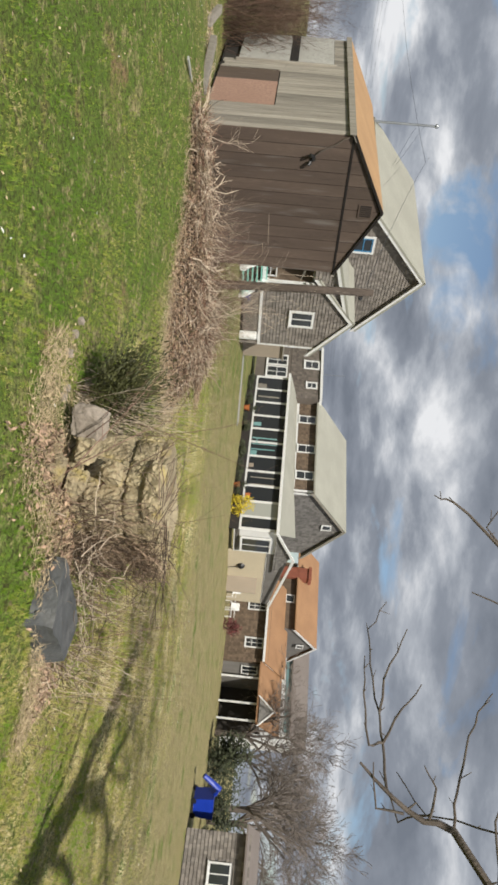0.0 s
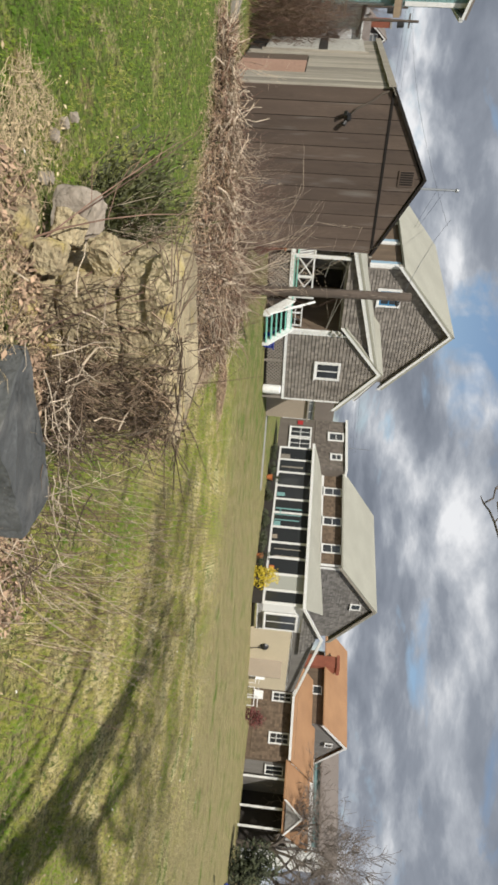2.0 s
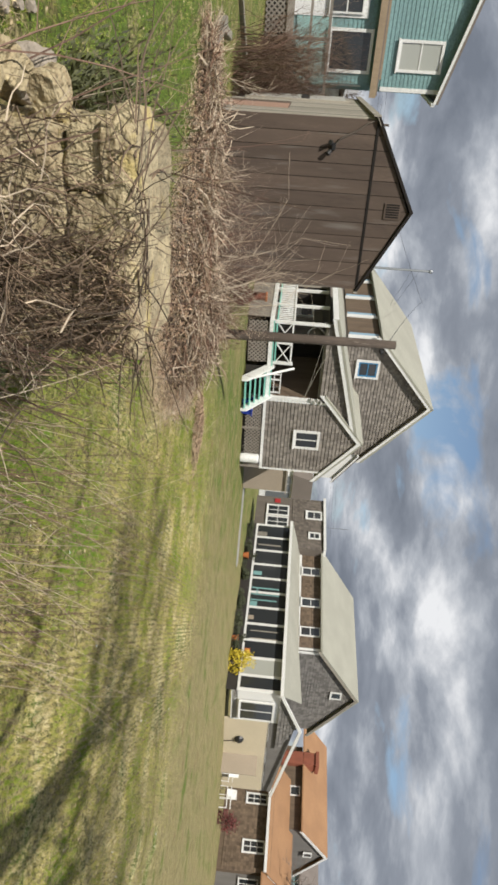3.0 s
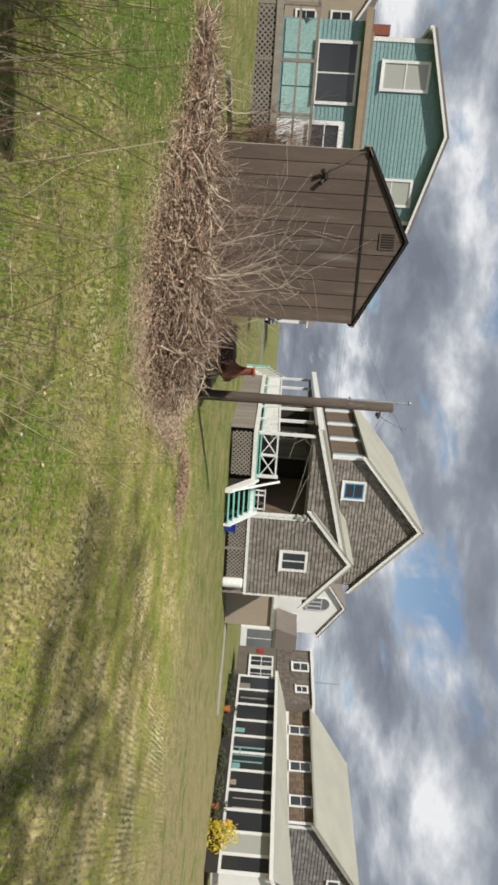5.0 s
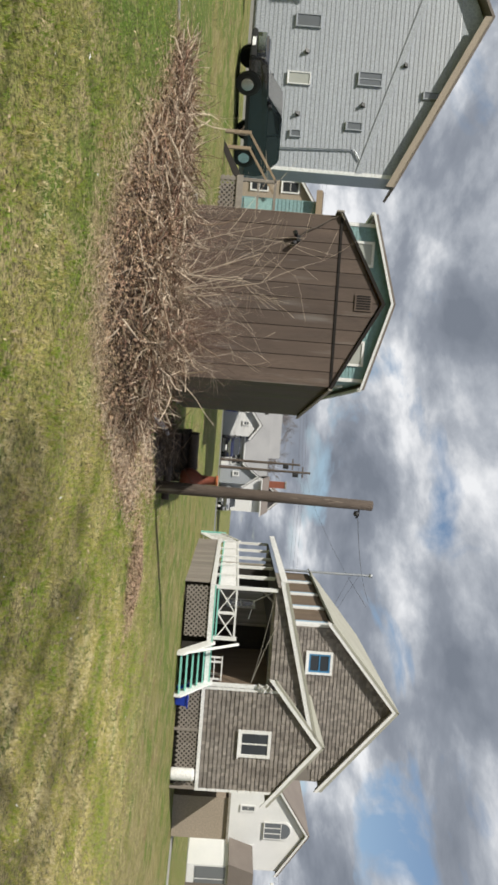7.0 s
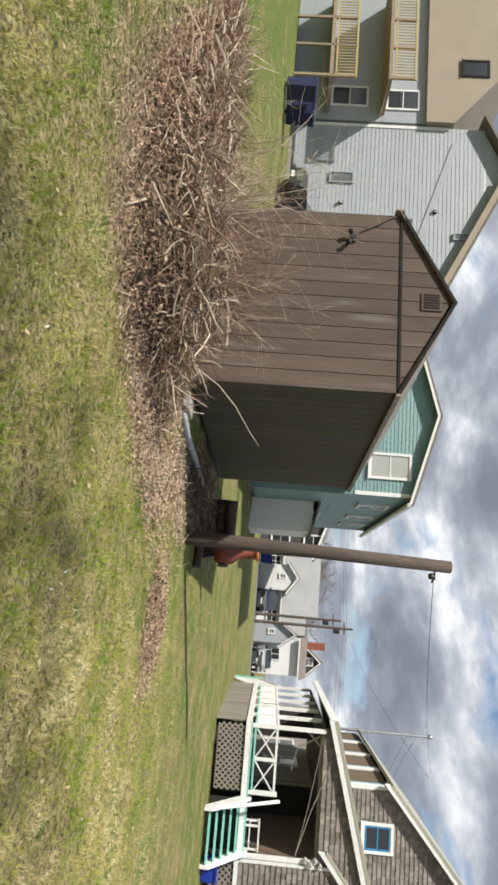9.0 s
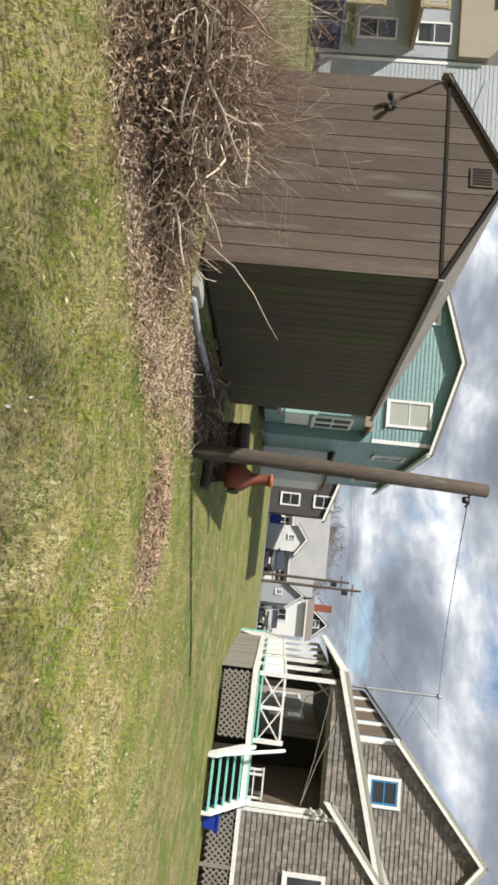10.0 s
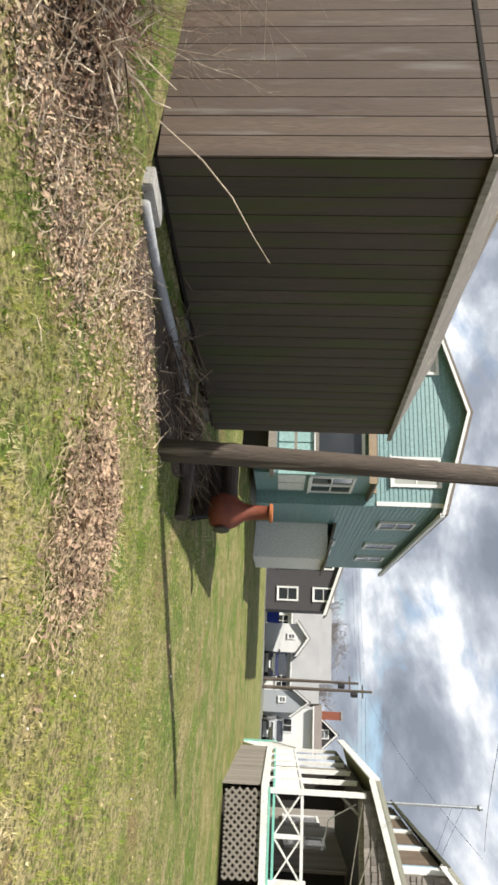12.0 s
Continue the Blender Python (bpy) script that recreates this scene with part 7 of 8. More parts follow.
def build_wall_growth():
    """Vines on the stones, dry stalks and litter round them."""
    rr = random.Random(8)
    t = thing("dead_vines", pose(0, 0, 0), "tangle of dead vines and dry stalks over the old stones", "vines")
    vs, fs, vl, fl = [], [], [], []
    vb, fb = [], []
    # over the block's front and its right half
    for i in range(1000):
        s = rr.uniform(-0.05, 0.50) if rr.random() < 0.75 else rr.uniform(-0.5, 0.6)
        c, sn = math.cos(radians(43)), math.sin(radians(43))
        u, v = s, -0.125 - rr.random() * 0.04
        p = (0.86 + u * c - v * sn, 5.30 + u * sn + v * c, rr.uniform(0.02, 0.86))
        a = rr.gauss(1.57, 0.45)
        crook(*((vb, fb) if i % 2 else (vs, fs)), rr, p, (c * math.cos(a), sn * math.cos(a), math.sin(a)), rr.uniform(0.08, 0.26), rr.uniform(0.0016, 0.0050), 4, 0.26)
    for _ in range(120):
        p = (rr.uniform(0.2, 1.3), rr.uniform(5.0, 5.8), rr.uniform(0.70, 0.95))
        crook(vs, fs, rr, p, (rr.gauss(0, 1), rr.gauss(0, 1), rr.gauss(0, 0.25)), rr.uniform(0.2, 0.55), rr.uniform(0.0018, 0.0045), 5)
    for _ in range(70):
        u = rr.uniform(-0.48, 0.48)
        c, sn = math.cos(radians(43)), math.sin(radians(43))
        v = rr.uniform(-0.12, 0.10)
        crook(vs, fs, rr, (0.86 + u * c - v * sn, 5.30 + u * sn + v * c, rr.uniform(0.91, 0.97)), (c * rr.choice((-1, 1)), sn * rr.choice((-1, 1)), rr.gauss(0, 0.1)), rr.uniform(0.3, 0.7), rr.uniform(0.003, 0.006), 7, 0.22)
    # brush between the slate and the block
    for _ in range(300):
        x = rr.uniform(0.7, 2.2)
        y = 5.0 + (x - 0.8) * 0.45 + rr.gauss(0.0, 0.16)
        v_, f_ = (vl, fl) if rr.random() < 0.4 else (vs, fs)
        crook(v_, f_, rr, (x, y, ground_height(x, y) + abs(rr.gauss(0.03, 0.14)) + 0.1 * (x < 1.6)), (rr.gauss(0.5, 0.7), rr.gauss(0.3, 0.7), rr.gauss(0.15, 0.4)), rr.uniform(0.12, 0.4), rr.uniform(0.002, 0.005))
    tagged(part("vine", raw_mesh(vs, fs, M_VINE), None, t), kind="stuff")
    tagged(part("vine", raw_mesh(vb, fb, M_TWIG), None, t), kind="stuff")
    tagged(part("dry_growth", raw_mesh(vl, fl, M_TWIGL), None, t), kind="stuff")
    # tall dry stalks behind and beside the stones
    vs, fs, vl, fl = [], [], [], []
    for _ in range(150):
        x = rr.uniform(1.2, 2.7)
        y = 5.7 + (x - 1.2) * 0.45 + rr.gauss(0, 0.35)
        v_, f_ = (vl, fl) if rr.random() < 0.35 else (vs, fs)
        whip(v_, f_, rr, (x, y, 0), (rr.gauss(0.1, 0.22), rr.gauss(0.05, 0.22), 1), rr.uniform(0.4, 1.3), rr.uniform(0.0016, 0.0036), 2, 0.06)
    for _ in range(90):
        x, y = rr.uniform(-0.3, 1.3), rr.gauss(5.95, 0.25)
        v_, f_ = (vl, fl) if rr.random() < 0.3 else (vs, fs)
        whip(v_, f_, rr, (x, y, 0), (rr.gauss(0.15, 0.3), rr.gauss(0, 0.25), 1), rr.uniform(0.5, 1.25), rr.uniform(0.002, 0.0045), 2, 0.07)
    # long arching canes that lean across the stones
    for x, y, d, ln in ((0.5, 4.75, (-0.5, 0.25, 0.6), 1.3), (0.62, 4.8, (-0.75, 0.15, 0.5), 1.4), (0.75, 5.0, (-0.6, 0.0, 0.7), 1.2), (0.3, 5.1, (-0.7, 0.2, 0.8), 1.2), (0.9, 5.0, (-0.5, -0.1, 0.8), 1.1), (0.2, 5.6, (-0.2, 0.1, 1), 1.4), (0.0, 5.8, (0.1, 0.1, 1), 1.5), (1.0, 5.7, (-0.1, 0, 1), 1.2)):
        whip(vs, fs, rr, (x, y, 0.2), d, ln, 0.006, 2, 0.08)
    tagged(part("dry_growth", raw_mesh(vs, fs, M_TWIGR), None, t), kind="stuff")
    tagged(part("dry_growth", raw_mesh(vl, fl, M_TWIGL), None, t), kind="stuff")
    vs, fs = [], []
    for _ in range(5200):
        x = rr.uniform(-0.6, 2.5)
        y = 4.45 + 0.28 * (x - 0.5) * (x > 0.5) + abs(rr.gauss(0.0, 0.34)) - 0.22 * rr.random() + 0.75 * max(0, -x + 0.2)
        if rr.random() < 0.3:
            leaf(vs, fs, rr, x, y, ground_height(x, y) + 0.012 + rr.random() * 0.04, rr.uniform(0.008, 0.018), 0.5)
        else:
            stick(vs, fs, rr, (x, y, ground_height(x, y) + 0.012 + rr.random() * 0.03), (rr.gauss(0, 1), rr.gauss(0, 1), rr.gauss(0.1, 0.3)), rr.uniform(0.04, 0.16), 0.0016)
    tagged(part("dead_grass", raw_mesh(vs, fs, M_LEAFP), None, t), kind="stuff")
    vs, fs = [], []
    for _ in range(4200):
        x = rr.uniform(0.1, 2.4)
        y = 4.75 + 0.40 * (x - 0.5) + rr.gauss(0.0, 0.22)
        leaf(vs, fs, rr, x, y, ground_height(x, y) + 0.012 + rr.random() * 0.06, rr.uniform(0.010, 0.028), 0.8)
    tagged(part("fallen_leaves", raw_mesh(vs, fs, M_LEAF), None, t), kind="stuff")


build_wall_growth()


def build_juniper():
    rr = random.Random(41)
    j = thing("juniper_bush", pose(-0.15, 5.85, 0.03), "dark green juniper bush with bare stems behind the stones", "shrub")
    vs, fs = [], []
    for _ in range(420):
        a = rr.gauss(2.6, 1.0)
        d = Vector((math.cos(a) * rr.uniform(0.2, 0.8), math.sin(a) * rr.uniform(0.1, 0.6), rr.uniform(0.35, 1.0)))
        ln = rr.uniform(0.35, 0.78)
        p = Vector((rr.gauss(0, 0.1), rr.gauss(0, 0.1), 0.12))
        for k in range(16):
            q = p + d * ln * (0.2 + 0.8 * k / 16) + Vector((rr.gauss(0, 0.025), rr.gauss(0, 0.025), rr.gauss(0, 0.025)))
            e = (d + Vector((rr.gauss(0, 0.45), rr.gauss(0, 0.45), rr.gauss(0, 0.4)))).normalized()
            s = e.orthogonal().normalized()
            i = len(vs)
            L = rr.uniform(0.03, 0.07)
            vs += [tuple(q), tuple(q + e * L * 0.5 + s * 0.006), tuple(q + e * L), tuple(q + e * L * 0.5 - s * 0.006)]
            fs.append((i, i + 1, i + 2, i + 3))
    tagged(part("foliage", raw_mesh(vs, fs, M_NEEDLE), None, j), kind="stuff")
    vs, fs = [], []
    for _ in range(60):
        whip(vs, fs, rr, (rr.gauss(0.1, 0.12), rr.gauss(0, 0.1), 0), (rr.gauss(0.25, 0.25), rr.gauss(0.0, 0.2), 1), rr.uniform(0.6, 1.2), 0.005, 2, 0.07)
    tagged(part("bare_growth", raw_mesh(vs, fs, M_TWIGL), None, j, "pale bare stems"), kind="stuff")


build_juniper()


# ---- wood pile, clay stove, pipe and block by the pole ----
def build_log(x, y, z, ln, r, deg, seed, mat=None):
    rr = random.Random(seed)
    bm = bmesh.new()
    n = 12
    add_tube(bm, [(0, 0, 0), (ln * 0.33, 0, rr.uniform(-0.01, 0.01)), (ln * 0.66, rr.uniform(-0.01, 0.01), 0), (ln, 0, 0)], [r * 0.98, r, r * 0.97, r], n)
    for v in bm.verts:
        v.co += Vector((0, 1, 1)) * 0.02 * r / 0.1 * noise.noise(v.co * 9 + Vector((seed, 0, 0)))
    solo("log", bm, mat or M_WOODR, pose(x, y, z, 0, 0, deg), "cut grey brown log in the wood pile by the pole", "log", "logs by the pole")


rl = random.Random(2)
for row in range(3):
    for k in range(3 - row // 2):
        q = 0.20 * k + 0.1 * (row % 2)
        build_log(-5.55 - 0.866 * q, 15.72 + 0.5 * q, 0.10 + 0.175 * row, rl.uniform(0.75, 0.95), rl.uniform(0.085, 0.10), 60 + rl.uniform(-4, 4), 60 + row * 7 + k)
for x, y, ln, r, deg, sd in ((-4.75, 15.2, 0.8, 0.06, 75, 98), (-4.45, 15.5, 0.7, 0.075, 40, 97), (-4.2, 15.35, 0.6, 0.05, 100, 96), (-5.0, 15.35, 0.7, 0.07, 60, 95)):
    build_log(x, y, r, ln, r, deg, sd)


def build_chiminea():
    c = thing("clay_chiminea", pose(-4.88, 16.33, 0) @ Matrix.Scale(0.84, 4), "rust red clay garden stove with a pale rim", "garden stove")
    part("bowl", lathe([(0.10, 0.28), (0.19, 0.30), (0.26, 0.40), (0.27, 0.52), (0.22, 0.66), (0.13, 0.78), (0.105, 0.90), (0.10, 1.12), (0.125, 1.16), (0.09, 1.17), (0.08, 1.0)], 24), M_TERRA, c, smooth=True)
    part("mouth", lathe([(0.10, 0), (0.12, 0.02), (0.10, 0.03), (0.02, 0.031)], 20), M_BLACK, c, "flat black disc at the mouth").matrix_basis = pose(0.20, 0.17, 0.47, 90, 0, 130)
    part("rim", lathe([(0.10, 0), (0.135, 0.01), (0.135, 0.045), (0.10, 0.055)], 20), M_ORANGE, c, "pale orange rim").matrix_basis = pose(0, 0, 1.13)
    for a in range(3):
        q = a * 2.094
        part("leg", tube([(0.14 * math.cos(q), 0.14 * math.sin(q), 0.32), (0.24 * math.cos(q), 0.24 * math.sin(q), 0.0)], 0.02, 6), M_BLACK, c)


build_chiminea()
solo("drain_pipe", tube([(-2.78, 12.9, 0.06), (-3.12, 13.33, 0.05), (-3.75, 14.0, 0.06), (-4.4, 14.75, 0.07)], 0.045, 12), M_PVC, pose(0, 0, 0), "grey plastic drain pipe lying along the shed", "pipe", smooth=True)
solo("concrete_block", box(-0.20, 0.20, -0.1, 0.1, 0, 0.13, 0.01), M_CONC, pose(-3.0, 12.86, -0.01, 0, 0, 130), "pale concrete block at the shed corner", "concrete block")
bin_ = thing("blue_bin", pose(-5.72, 26.62, 0, 0, 0, GRID + 8), "bright blue plastic tote beside the porch steps", "tub")
bm = prism([(-0.24, 0.0), (0.24, 0.0), (0.30, 0.38), (-0.30, 0.38)], -0.18, 0.18)
bmesh.ops.bevel(bm, geom=bm.edges[:], offset=0.03, segments=2, affect="EDGES")
part("body", bm, M_BLUE, bin_)
part("rim", box(-0.33, 0.33, -0.21, 0.21, 0.36, 0.41, 0.012), M_BLUE, bin_)
drum = thing("white_drum", pose(-4.30, 28.98, 0), "white plastic drum standing against the lattice skirt", "drum")
part("body", lathe([(0.17, 0), (0.19, 0.03), (0.19, 0.24), (0.183, 0.25), (0.19, 0.26), (0.19, 0.47), (0.183, 0.48), (0.19, 0.49), (0.19, 0.70), (0.16, 0.73)], 20), M_WHITE, drum)
part("lid", lathe([(0.165, 0.73), (0.17, 0.74), (0.15, 0.76), (0.05, 0.76)], 20), M_WHITE, drum)


def build_soil():
    """Bare dark soil, the strip's shade painted in, between the shed and the pole, with brushwood on it."""
    rr = random.Random(91)
    a, b = Vector((-2.75, 12.95)), Vector((-5.2, 15.75))
    d = (b - a).normalized()
    n = Vector((-d.y, d.x))
    rows, cols = 26, 8
    vs, fs = [], []
    for i in range(rows + 1):
        t = i / rows
        edge = 0.55 + 0.35 * math.sin(t * 3.1) + 0.10 * noise.noise(Vector((t * 9, 0, 4)))
        for j in range(cols + 1):
            q = a.lerp(b, t) + n * (0.25 - (0.25 + edge) * j / cols)
            rim = 0.0 if 0 < j < cols and 0 < i < rows else -0.03
            vs.append((q.x, q.y, ground_height(q.x, q.y) + 0.014 + rim + 0.012 * noise.noise(Vector((q.x * 7, q.y * 7, 2)))))
    w = cols + 1
    for i in range(rows):
        for j in range(cols):
            fs.append((i * w + j, i * w + j + 1, (i + 1) * w + j + 1, (i + 1) * w + j))
    tagged(new("bare_soil", raw_mesh(vs, fs, M_SOIL)), "strip of bare dark soil with painted shade beside the shed", "soil", kind="structure")
    t = thing("brushwood", pose(0, 0, 0), "dark brushwood and sticks on the soil by the pole", "brushwood", kind="stuff")
    v1, f1, v2, f2 = [], [], [], []
    for _ in range(520):
        q = a.lerp(b, rr.uniform(0.35, 1.12)) + n * rr.gauss(-0.05, 0.28)
        if inside_shed(q.x, q.y):
            continue
        v_, f_ = (v2, f2) if rr.random() < 0.3 else (v1, f1)
        stick(v_, f_, rr, (q.x, q.y, ground_height(q.x, q.y) + abs(rr.gauss(0.02, 0.07))), (d.x + rr.gauss(0, 0.5), d.y + rr.gauss(0, 0.5), rr.gauss(0.05, 0.2)), rr.uniform(0.2, 0.8), rr.uniform(0.003, 0.009))
    part("brushwood_mass", raw_mesh(v1, f1, M_VINE), None, t)
    part("brushwood_mass", raw_mesh(v2, f2, M_TWIG), None, t)


build_soil()


# ---- litter and grass on the lawn ----
def strip_spot(rr, a, b, spread):
    t = rr.random()
    return a[0] + (b[0] - a[0]) * t + rr.gauss(0, spread), a[1] + (b[1] - a[1]) * t + rr.gauss(0, spread)


def build_litter():
    rr = random.Random(12)
    bed = thing("leaf_litter", pose(0, 0, 0), "brown leaf litter and dead grass on the bare strip by the shed", "leaf litter", kind="stuff")
    runs = [((-1.2, 11.6), (-2.3, 13.3), 0.38, 4200), ((-2.2, 13.2), (-2.9, 14.6), 0.22, 2600), ((-1.0, 12.2), (-1.6, 13.6), 0.26, 2200), ((-4.8, 10.0), (-6.6, 11.4), 0.22, 1600)]
    runs += [((a[0] - 0.25, a[1] + 0.22), (b[0] - 0.25, b[1] + 0.22), 0.17, int(1500 * math.dist(a, b))) for a, b in zip(APRON, APRON[1:])]
    for mat, share in ((M_LEAF, 0.36), (M_LEAFP, 0.09)):
        vs, fs = [], []
        for a, b, sp, n in runs:
            for _ in range(int(n * share * 2.6)):
                x, y = strip_spot(rr, a, b, sp)
                if inside_shed(x, y):
                    continue
                leaf(vs, fs, rr, x, y, ground_height(x, y) + 0.006 + rr.random() * 0.03, rr.uniform(0.008, 0.024), 0.6)
        part("leaves", raw_mesh(vs, fs, mat), None, bed)
    vs, fs = [], []
    for _ in range(2600):
        a, b, sp, n = rr.choice(runs)
        x, y = strip_spot(rr, a, b, sp)
        if not inside_shed(x, y):
            crook(vs, fs, rr, (x, y, ground_height(x, y) + 0.02), (rr.gauss(0, 1), rr.gauss(0, 1), rr.gauss(0, 0.12)), rr.uniform(0.06, 0.3), rr.uniform(0.0015, 0.0045))
    part("fallen_twigs", raw_mesh(vs, fs, M_TWIGL), None, bed)
    vs, fs = [], []
    for _ in range(2600):
        k = rr.randrange(4)
        x, y = strip_spot(rr, APRON[k], APRON[k + 1], 0.20)
        stick(vs, fs, rr, (x, y, ground_height(x, y) + pile_height(x, y) + 0.012 + rr.random() * 0.02), (rr.gauss(0, 1), rr.gauss(0, 1), rr.gauss(0.1, 0.3)), rr.uniform(0.04, 0.18), 0.0017)
    part("straw", raw_mesh(vs, fs, M_LEAFP), None, bed)
    # heap of raked dead grass
    h = thing("dead_grass_heap", pose(-1.15, 14.55, 0, 0, 0, 20), "flat heap of raked straw-coloured dead grass", "grass heap", kind="stuff")
    vs, fs = [], []
    for _ in range(2600):
        x, y = rr.gauss(0, 0.33), rr.gauss(0, 0.24)
        z = max(0.0, 0.10 * math.exp(-(x * x / 0.3 + y * y / 0.16))) * rr.random() + 0.015
        stick(vs, fs, rr, (x, y, z), (rr.gauss(0.6, 0.7), rr.gauss(0, 0.7), rr.gauss(0, 0.2)), rr.uniform(0.05, 0.2), 0.0022)
    part("straw", raw_mesh(vs, fs, M_LEAFP), None, h)
    vs, fs = [], []
    for _ in range(6500):
        x, y = rr.gauss(0, 0.30), rr.gauss(0, 0.22)
        leaf(vs, fs, rr, x, y, 0.02 + 0.11 * rr.random() * math.exp(-(x * x / 0.3 + y * y / 0.16)), rr.uniform(0.010, 0.03), 0.6)
    part("leaves", raw_mesh(vs, fs, M_LEAF), None, h)
    # scattered pale leaves and clover heads all over the lawn
    s = thing("scattered_leaves", pose(0, 0, 0), "small pale leaves scattered over the lawn", "leaves", kind="stuff")
    for mat, n in ((M_LEAFP, 5200), (M_WHITE, 420)):
        vs, fs = [], []
        for _ in range(n):
            x, y = rr.uniform(-9, 9), rr.uniform(1.5, 19)
            if inside_shed(x, y):
                continue
            leaf(vs, fs, rr, x, y, ground_height(x, y) + rr.uniform(0.015, 0.04), rr.uniform(0.008, 0.022), 0.3)
        part("leaves", raw_mesh(vs, fs, mat), None, s)


build_litter()


def grass_material():
    m = bpy.data.materials.new("short mixed grass")
    m.use_nodes = True
    n, l = m.node_tree.nodes, m.node_tree.links
    b = n["Principled BSDF"]
    g = n.new("ShaderNodeNewGeometry")
    r = n.new("ShaderNodeValToRGB")
    e = r.color_ramp.elements
    stops = ((0.0, (0.10, 0.20, 0.018)), (0.30, (0.19, 0.285, 0.03)), (0.55, (0.31, 0.325, 0.065)), (0.8, (0.53, 0.44, 0.20)), (1.0, (0.70, 0.62, 0.38)))
    while len(e) < len(stops):
        e.new(0.5)
    for k, (p, c) in zip(e, stops):
        k.position, k.color = p, (*c, 1)
    t = n.new("ShaderNodeTexNoise")
    t.inputs["Scale"].default_value, t.inputs["Detail"].default_value = 0.9, 5
    l.new(g.outputs["Position"], t.inputs["Vector"])
    sep = n.new("ShaderNodeSeparateXYZ")
    l.new(g.outputs["Position"], sep.inputs[0])

    def mth(op, a, b_):
        q = n.new("ShaderNodeMath")
        q.operation = op
        for i, v in enumerate((a, b_)):
            if isinstance(v, (int, float)):
                q.inputs[i].default_value = v
            else:
                l.new(v, q.inputs[i])
        return q.outputs[0]
    # the lawn is greener towards -x and -y and drier towards the houses
    f = mth("ADD", mth("MULTIPLY", mth("SUBTRACT", t.outputs["Fac"], 0.5), 2.3), 0.24)
    t2 = n.new("ShaderNodeTexNoise")
    t2.inputs["Scale"].default_value, t2.inputs["Detail"].default_value = 5.0, 4
    l.new(g.outputs["Position"], t2.inputs["Vector"])
    f = mth("ADD", f, mth("MULTIPLY", mth("SUBTRACT", t2.outputs["Fac"], 0.5), 1.1))
    f = mth("ADD", f, mth("MULTIPLY", g.outputs["Random Per Island"], 0.42))
    f = mth("ADD", f, dry_field(n, l, sep))
    l.new(f, r.inputs[0])
    l.new(r.outputs[0], b.inputs["Base Color"])
    b.inputs["Roughness"].default_value = 0.7
    b.inputs["Specular IOR Level"].default_value = 0.25
    return m


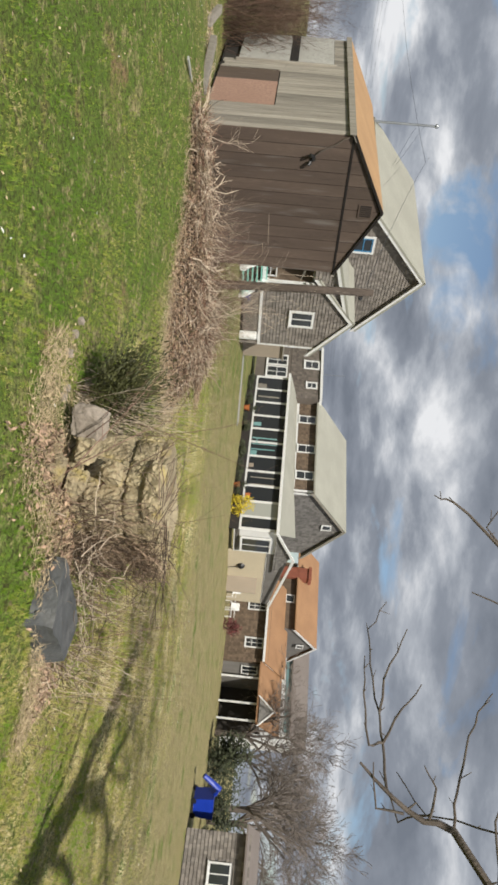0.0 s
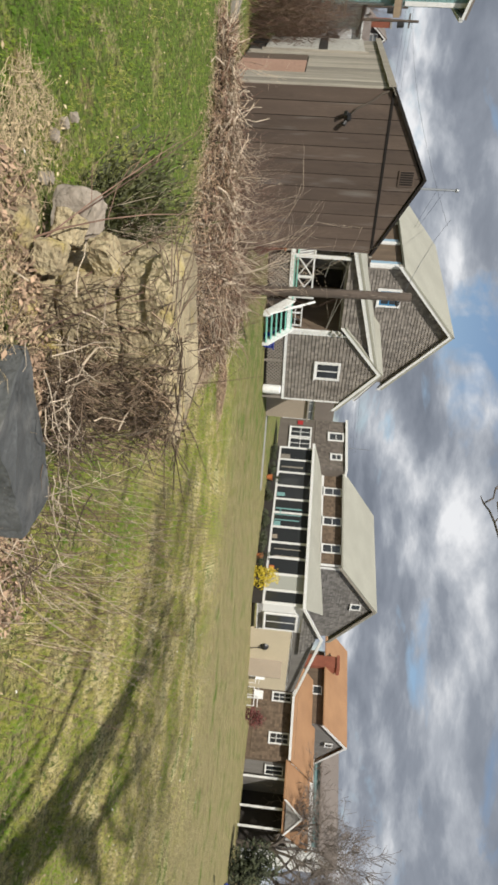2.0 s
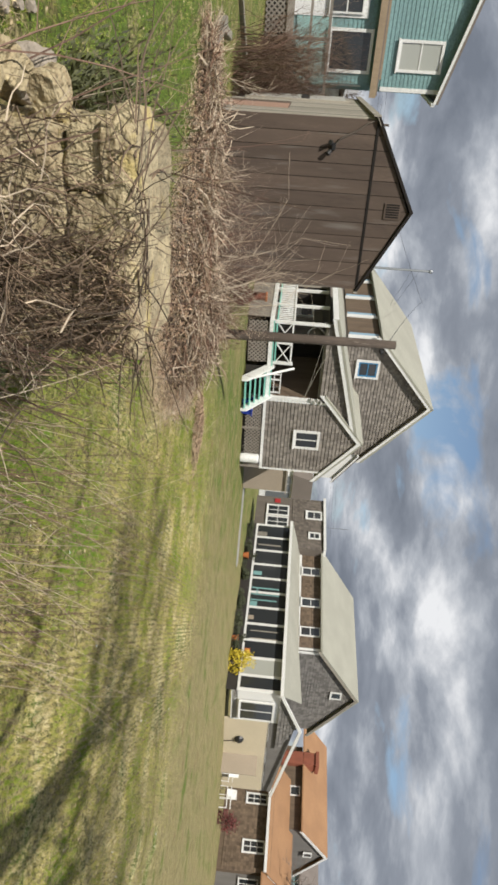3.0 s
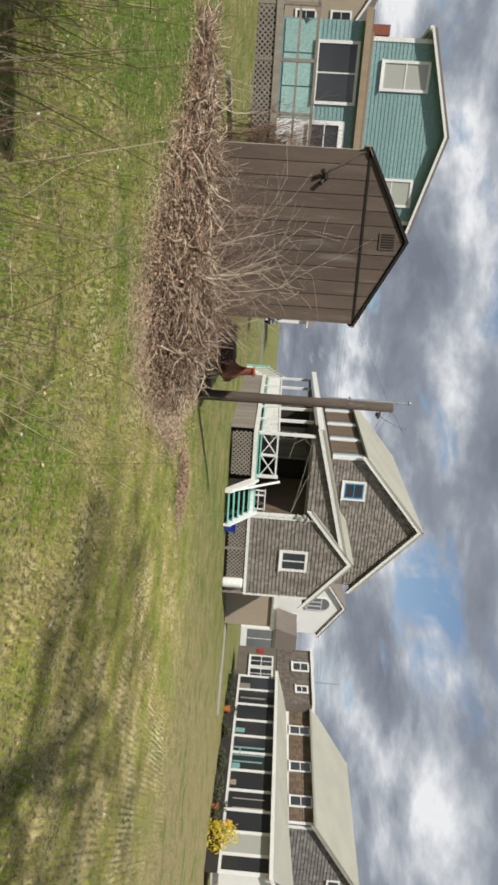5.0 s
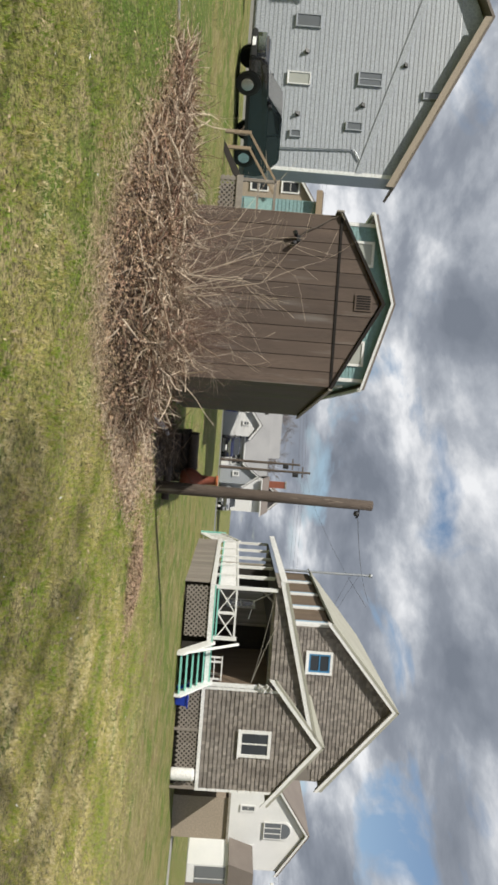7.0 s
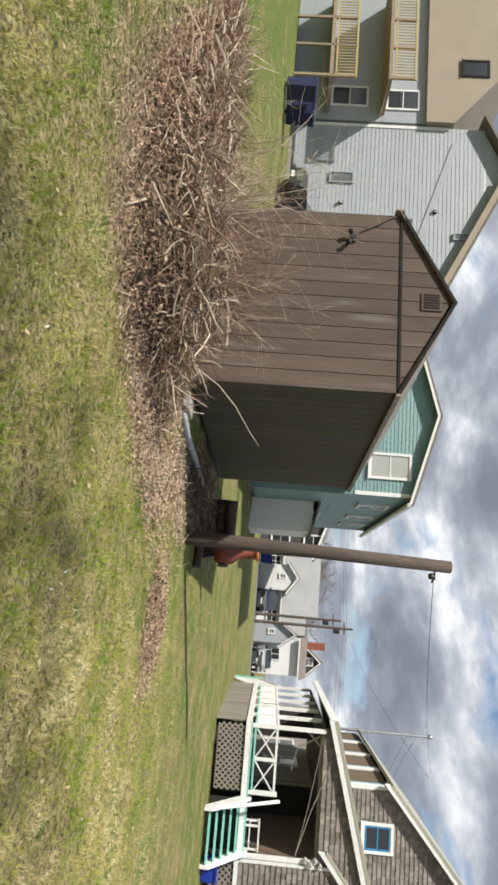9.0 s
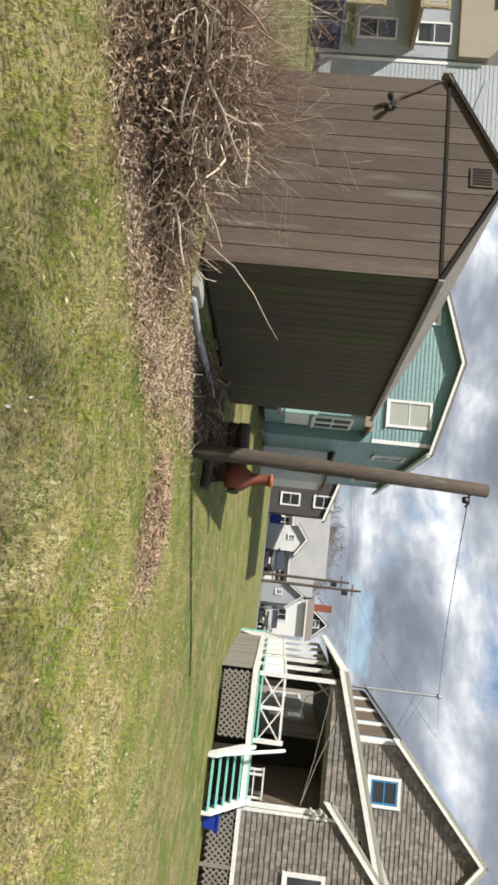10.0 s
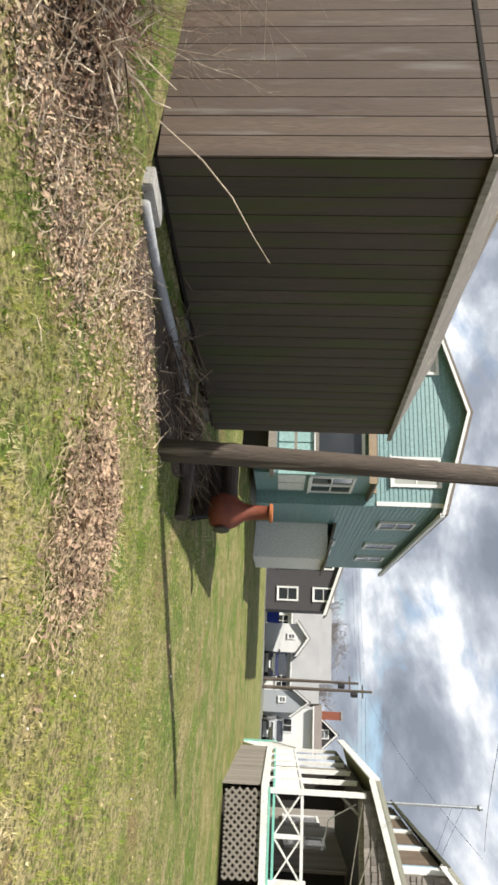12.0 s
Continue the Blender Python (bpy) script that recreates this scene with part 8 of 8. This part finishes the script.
def build_grass():
    g = np.random.default_rng(3)
    n = 900000
    # thick along the walk and thinner away from it
    t = g.random(n)
    ax, ay = 0.3 + 3.6 * np.sin(t * 3.0), 2.0 + 13.5 * t
    x = ax + g.normal(0, 1, n) * (1.2 + 3.0 * g.random(n)) - 1.2 * g.random(n)
    y = ay + g.normal(0, 1, n) * 2.0
    # tufts: blades gather about points of a fine jittered lattice
    q = 0.07
    cx_, cy_ = np.round(x / q), np.round(y / q)
    jit = np.sin(cx_ * 12.9898 + cy_ * 78.233) * 43758.5453
    jit -= np.floor(jit)
    pull = 0.55 * (jit > 0.35)
    x = x + (cx_ * q + (jit - 0.5) * q - x) * pull
    y = y + (cy_ * q + (np.mod(jit * 7.3, 1.0) - 0.5) * q - y) * pull
    dx, dy = x + 3.13, y - 12.56
    c, s = math.cos(radians(46.4)), math.sin(radians(46.4))
    u, v = dx * c + dy * s, -dx * s + dy * c
    keep = ~((u > -2.6) & (u < 0.55) & (v > -0.1) & (v < 5.0) & ((u < 0.15) | (g.random(n) < 0.6)))
    keep &= ~((np.abs(x - 0.8) < 1.0) & (np.abs(y - 5.2) < 0.55))
    for px_, py_, r, _z in PILE:
        keep &= (x - px_) ** 2 + (y - py_) ** 2 > (r * 0.95) ** 2
    # thin among the leaf litter
    for (xa, ya), (xb, yb) in zip(APRON, APRON[1:]):
        k = np.clip(((x - xa) * (xb - xa) + (y - ya) * (yb - ya)) / ((xb - xa) ** 2 + (yb - ya) ** 2), 0, 1)
        d2 = (x - xa - k * (xb - xa) + 0.2) ** 2 + (y - ya - k * (yb - ya) - 0.15) ** 2
        keep &= (d2 > 0.09) | (g.random(n) < 0.25)
    x, y, jit = x[keep], y[keep], jit[keep]
    n = len(x)
    # heights from the half-metre sheet of the ground
    gx, gy = np.arange(-30, 30.5, 0.5), np.arange(-20, 40.5, 0.5)
    gz = np.array([[ground_height(a_, b_) for a_ in gx] for b_ in gy])
    fx, fy = np.clip((x + 30) / 0.5, 0, len(gx) - 1.01), np.clip((y + 20) / 0.5, 0, len(gy) - 1.01)
    ix, iy = fx.astype(int), fy.astype(int)
    fx, fy = fx - ix, fy - iy
    z = gz[iy, ix] * (1 - fx) * (1 - fy) + gz[iy, ix + 1] * fx * (1 - fy) + gz[iy + 1, ix] * (1 - fx) * fy + gz[iy + 1, ix + 1] * fx * fy - 0.004
    a = g.random(n) * 6.283
    w = 0.0013 + 0.0015 * g.random(n)
    big = np.sin(np.round(x / 0.23) * 39.425 + np.round(y / 0.23) * 11.135) * 24634.63
    big -= np.floor(big)
    h = (0.014 + 0.034 * g.random(n) ** 1.5) * (0.5 + 0.7 * jit) * (0.6 + 0.9 * big)
    lx, ly = g.normal(0, 0.016, n), g.normal(0, 0.016, n)
    co = np.empty((n, 3, 3), np.float32)
    co[:, 0] = np.stack([x - np.cos(a) * w, y - np.sin(a) * w, z], 1)
    co[:, 1] = np.stack([x + np.cos(a) * w, y + np.sin(a) * w, z], 1)
    co[:, 2] = np.stack([x + lx, y + ly, z + h], 1)
    me = bpy.data.meshes.new("grass")
    me.vertices.add(3 * n)
    me.vertices.foreach_set("co", co.ravel())
    me.loops.add(3 * n)
    me.loops.foreach_set("vertex_index", np.arange(3 * n, dtype=np.int32))
    me.polygons.add(n)
    me.polygons.foreach_set("loop_start", np.arange(0, 3 * n, 3, dtype=np.int32))
    me.update(calc_edges=True)
    me.materials.append(grass_material())
    tagged(new("grass", me), "short patchy spring grass, green and straw-coloured", "grass", kind="stuff")


build_grass()
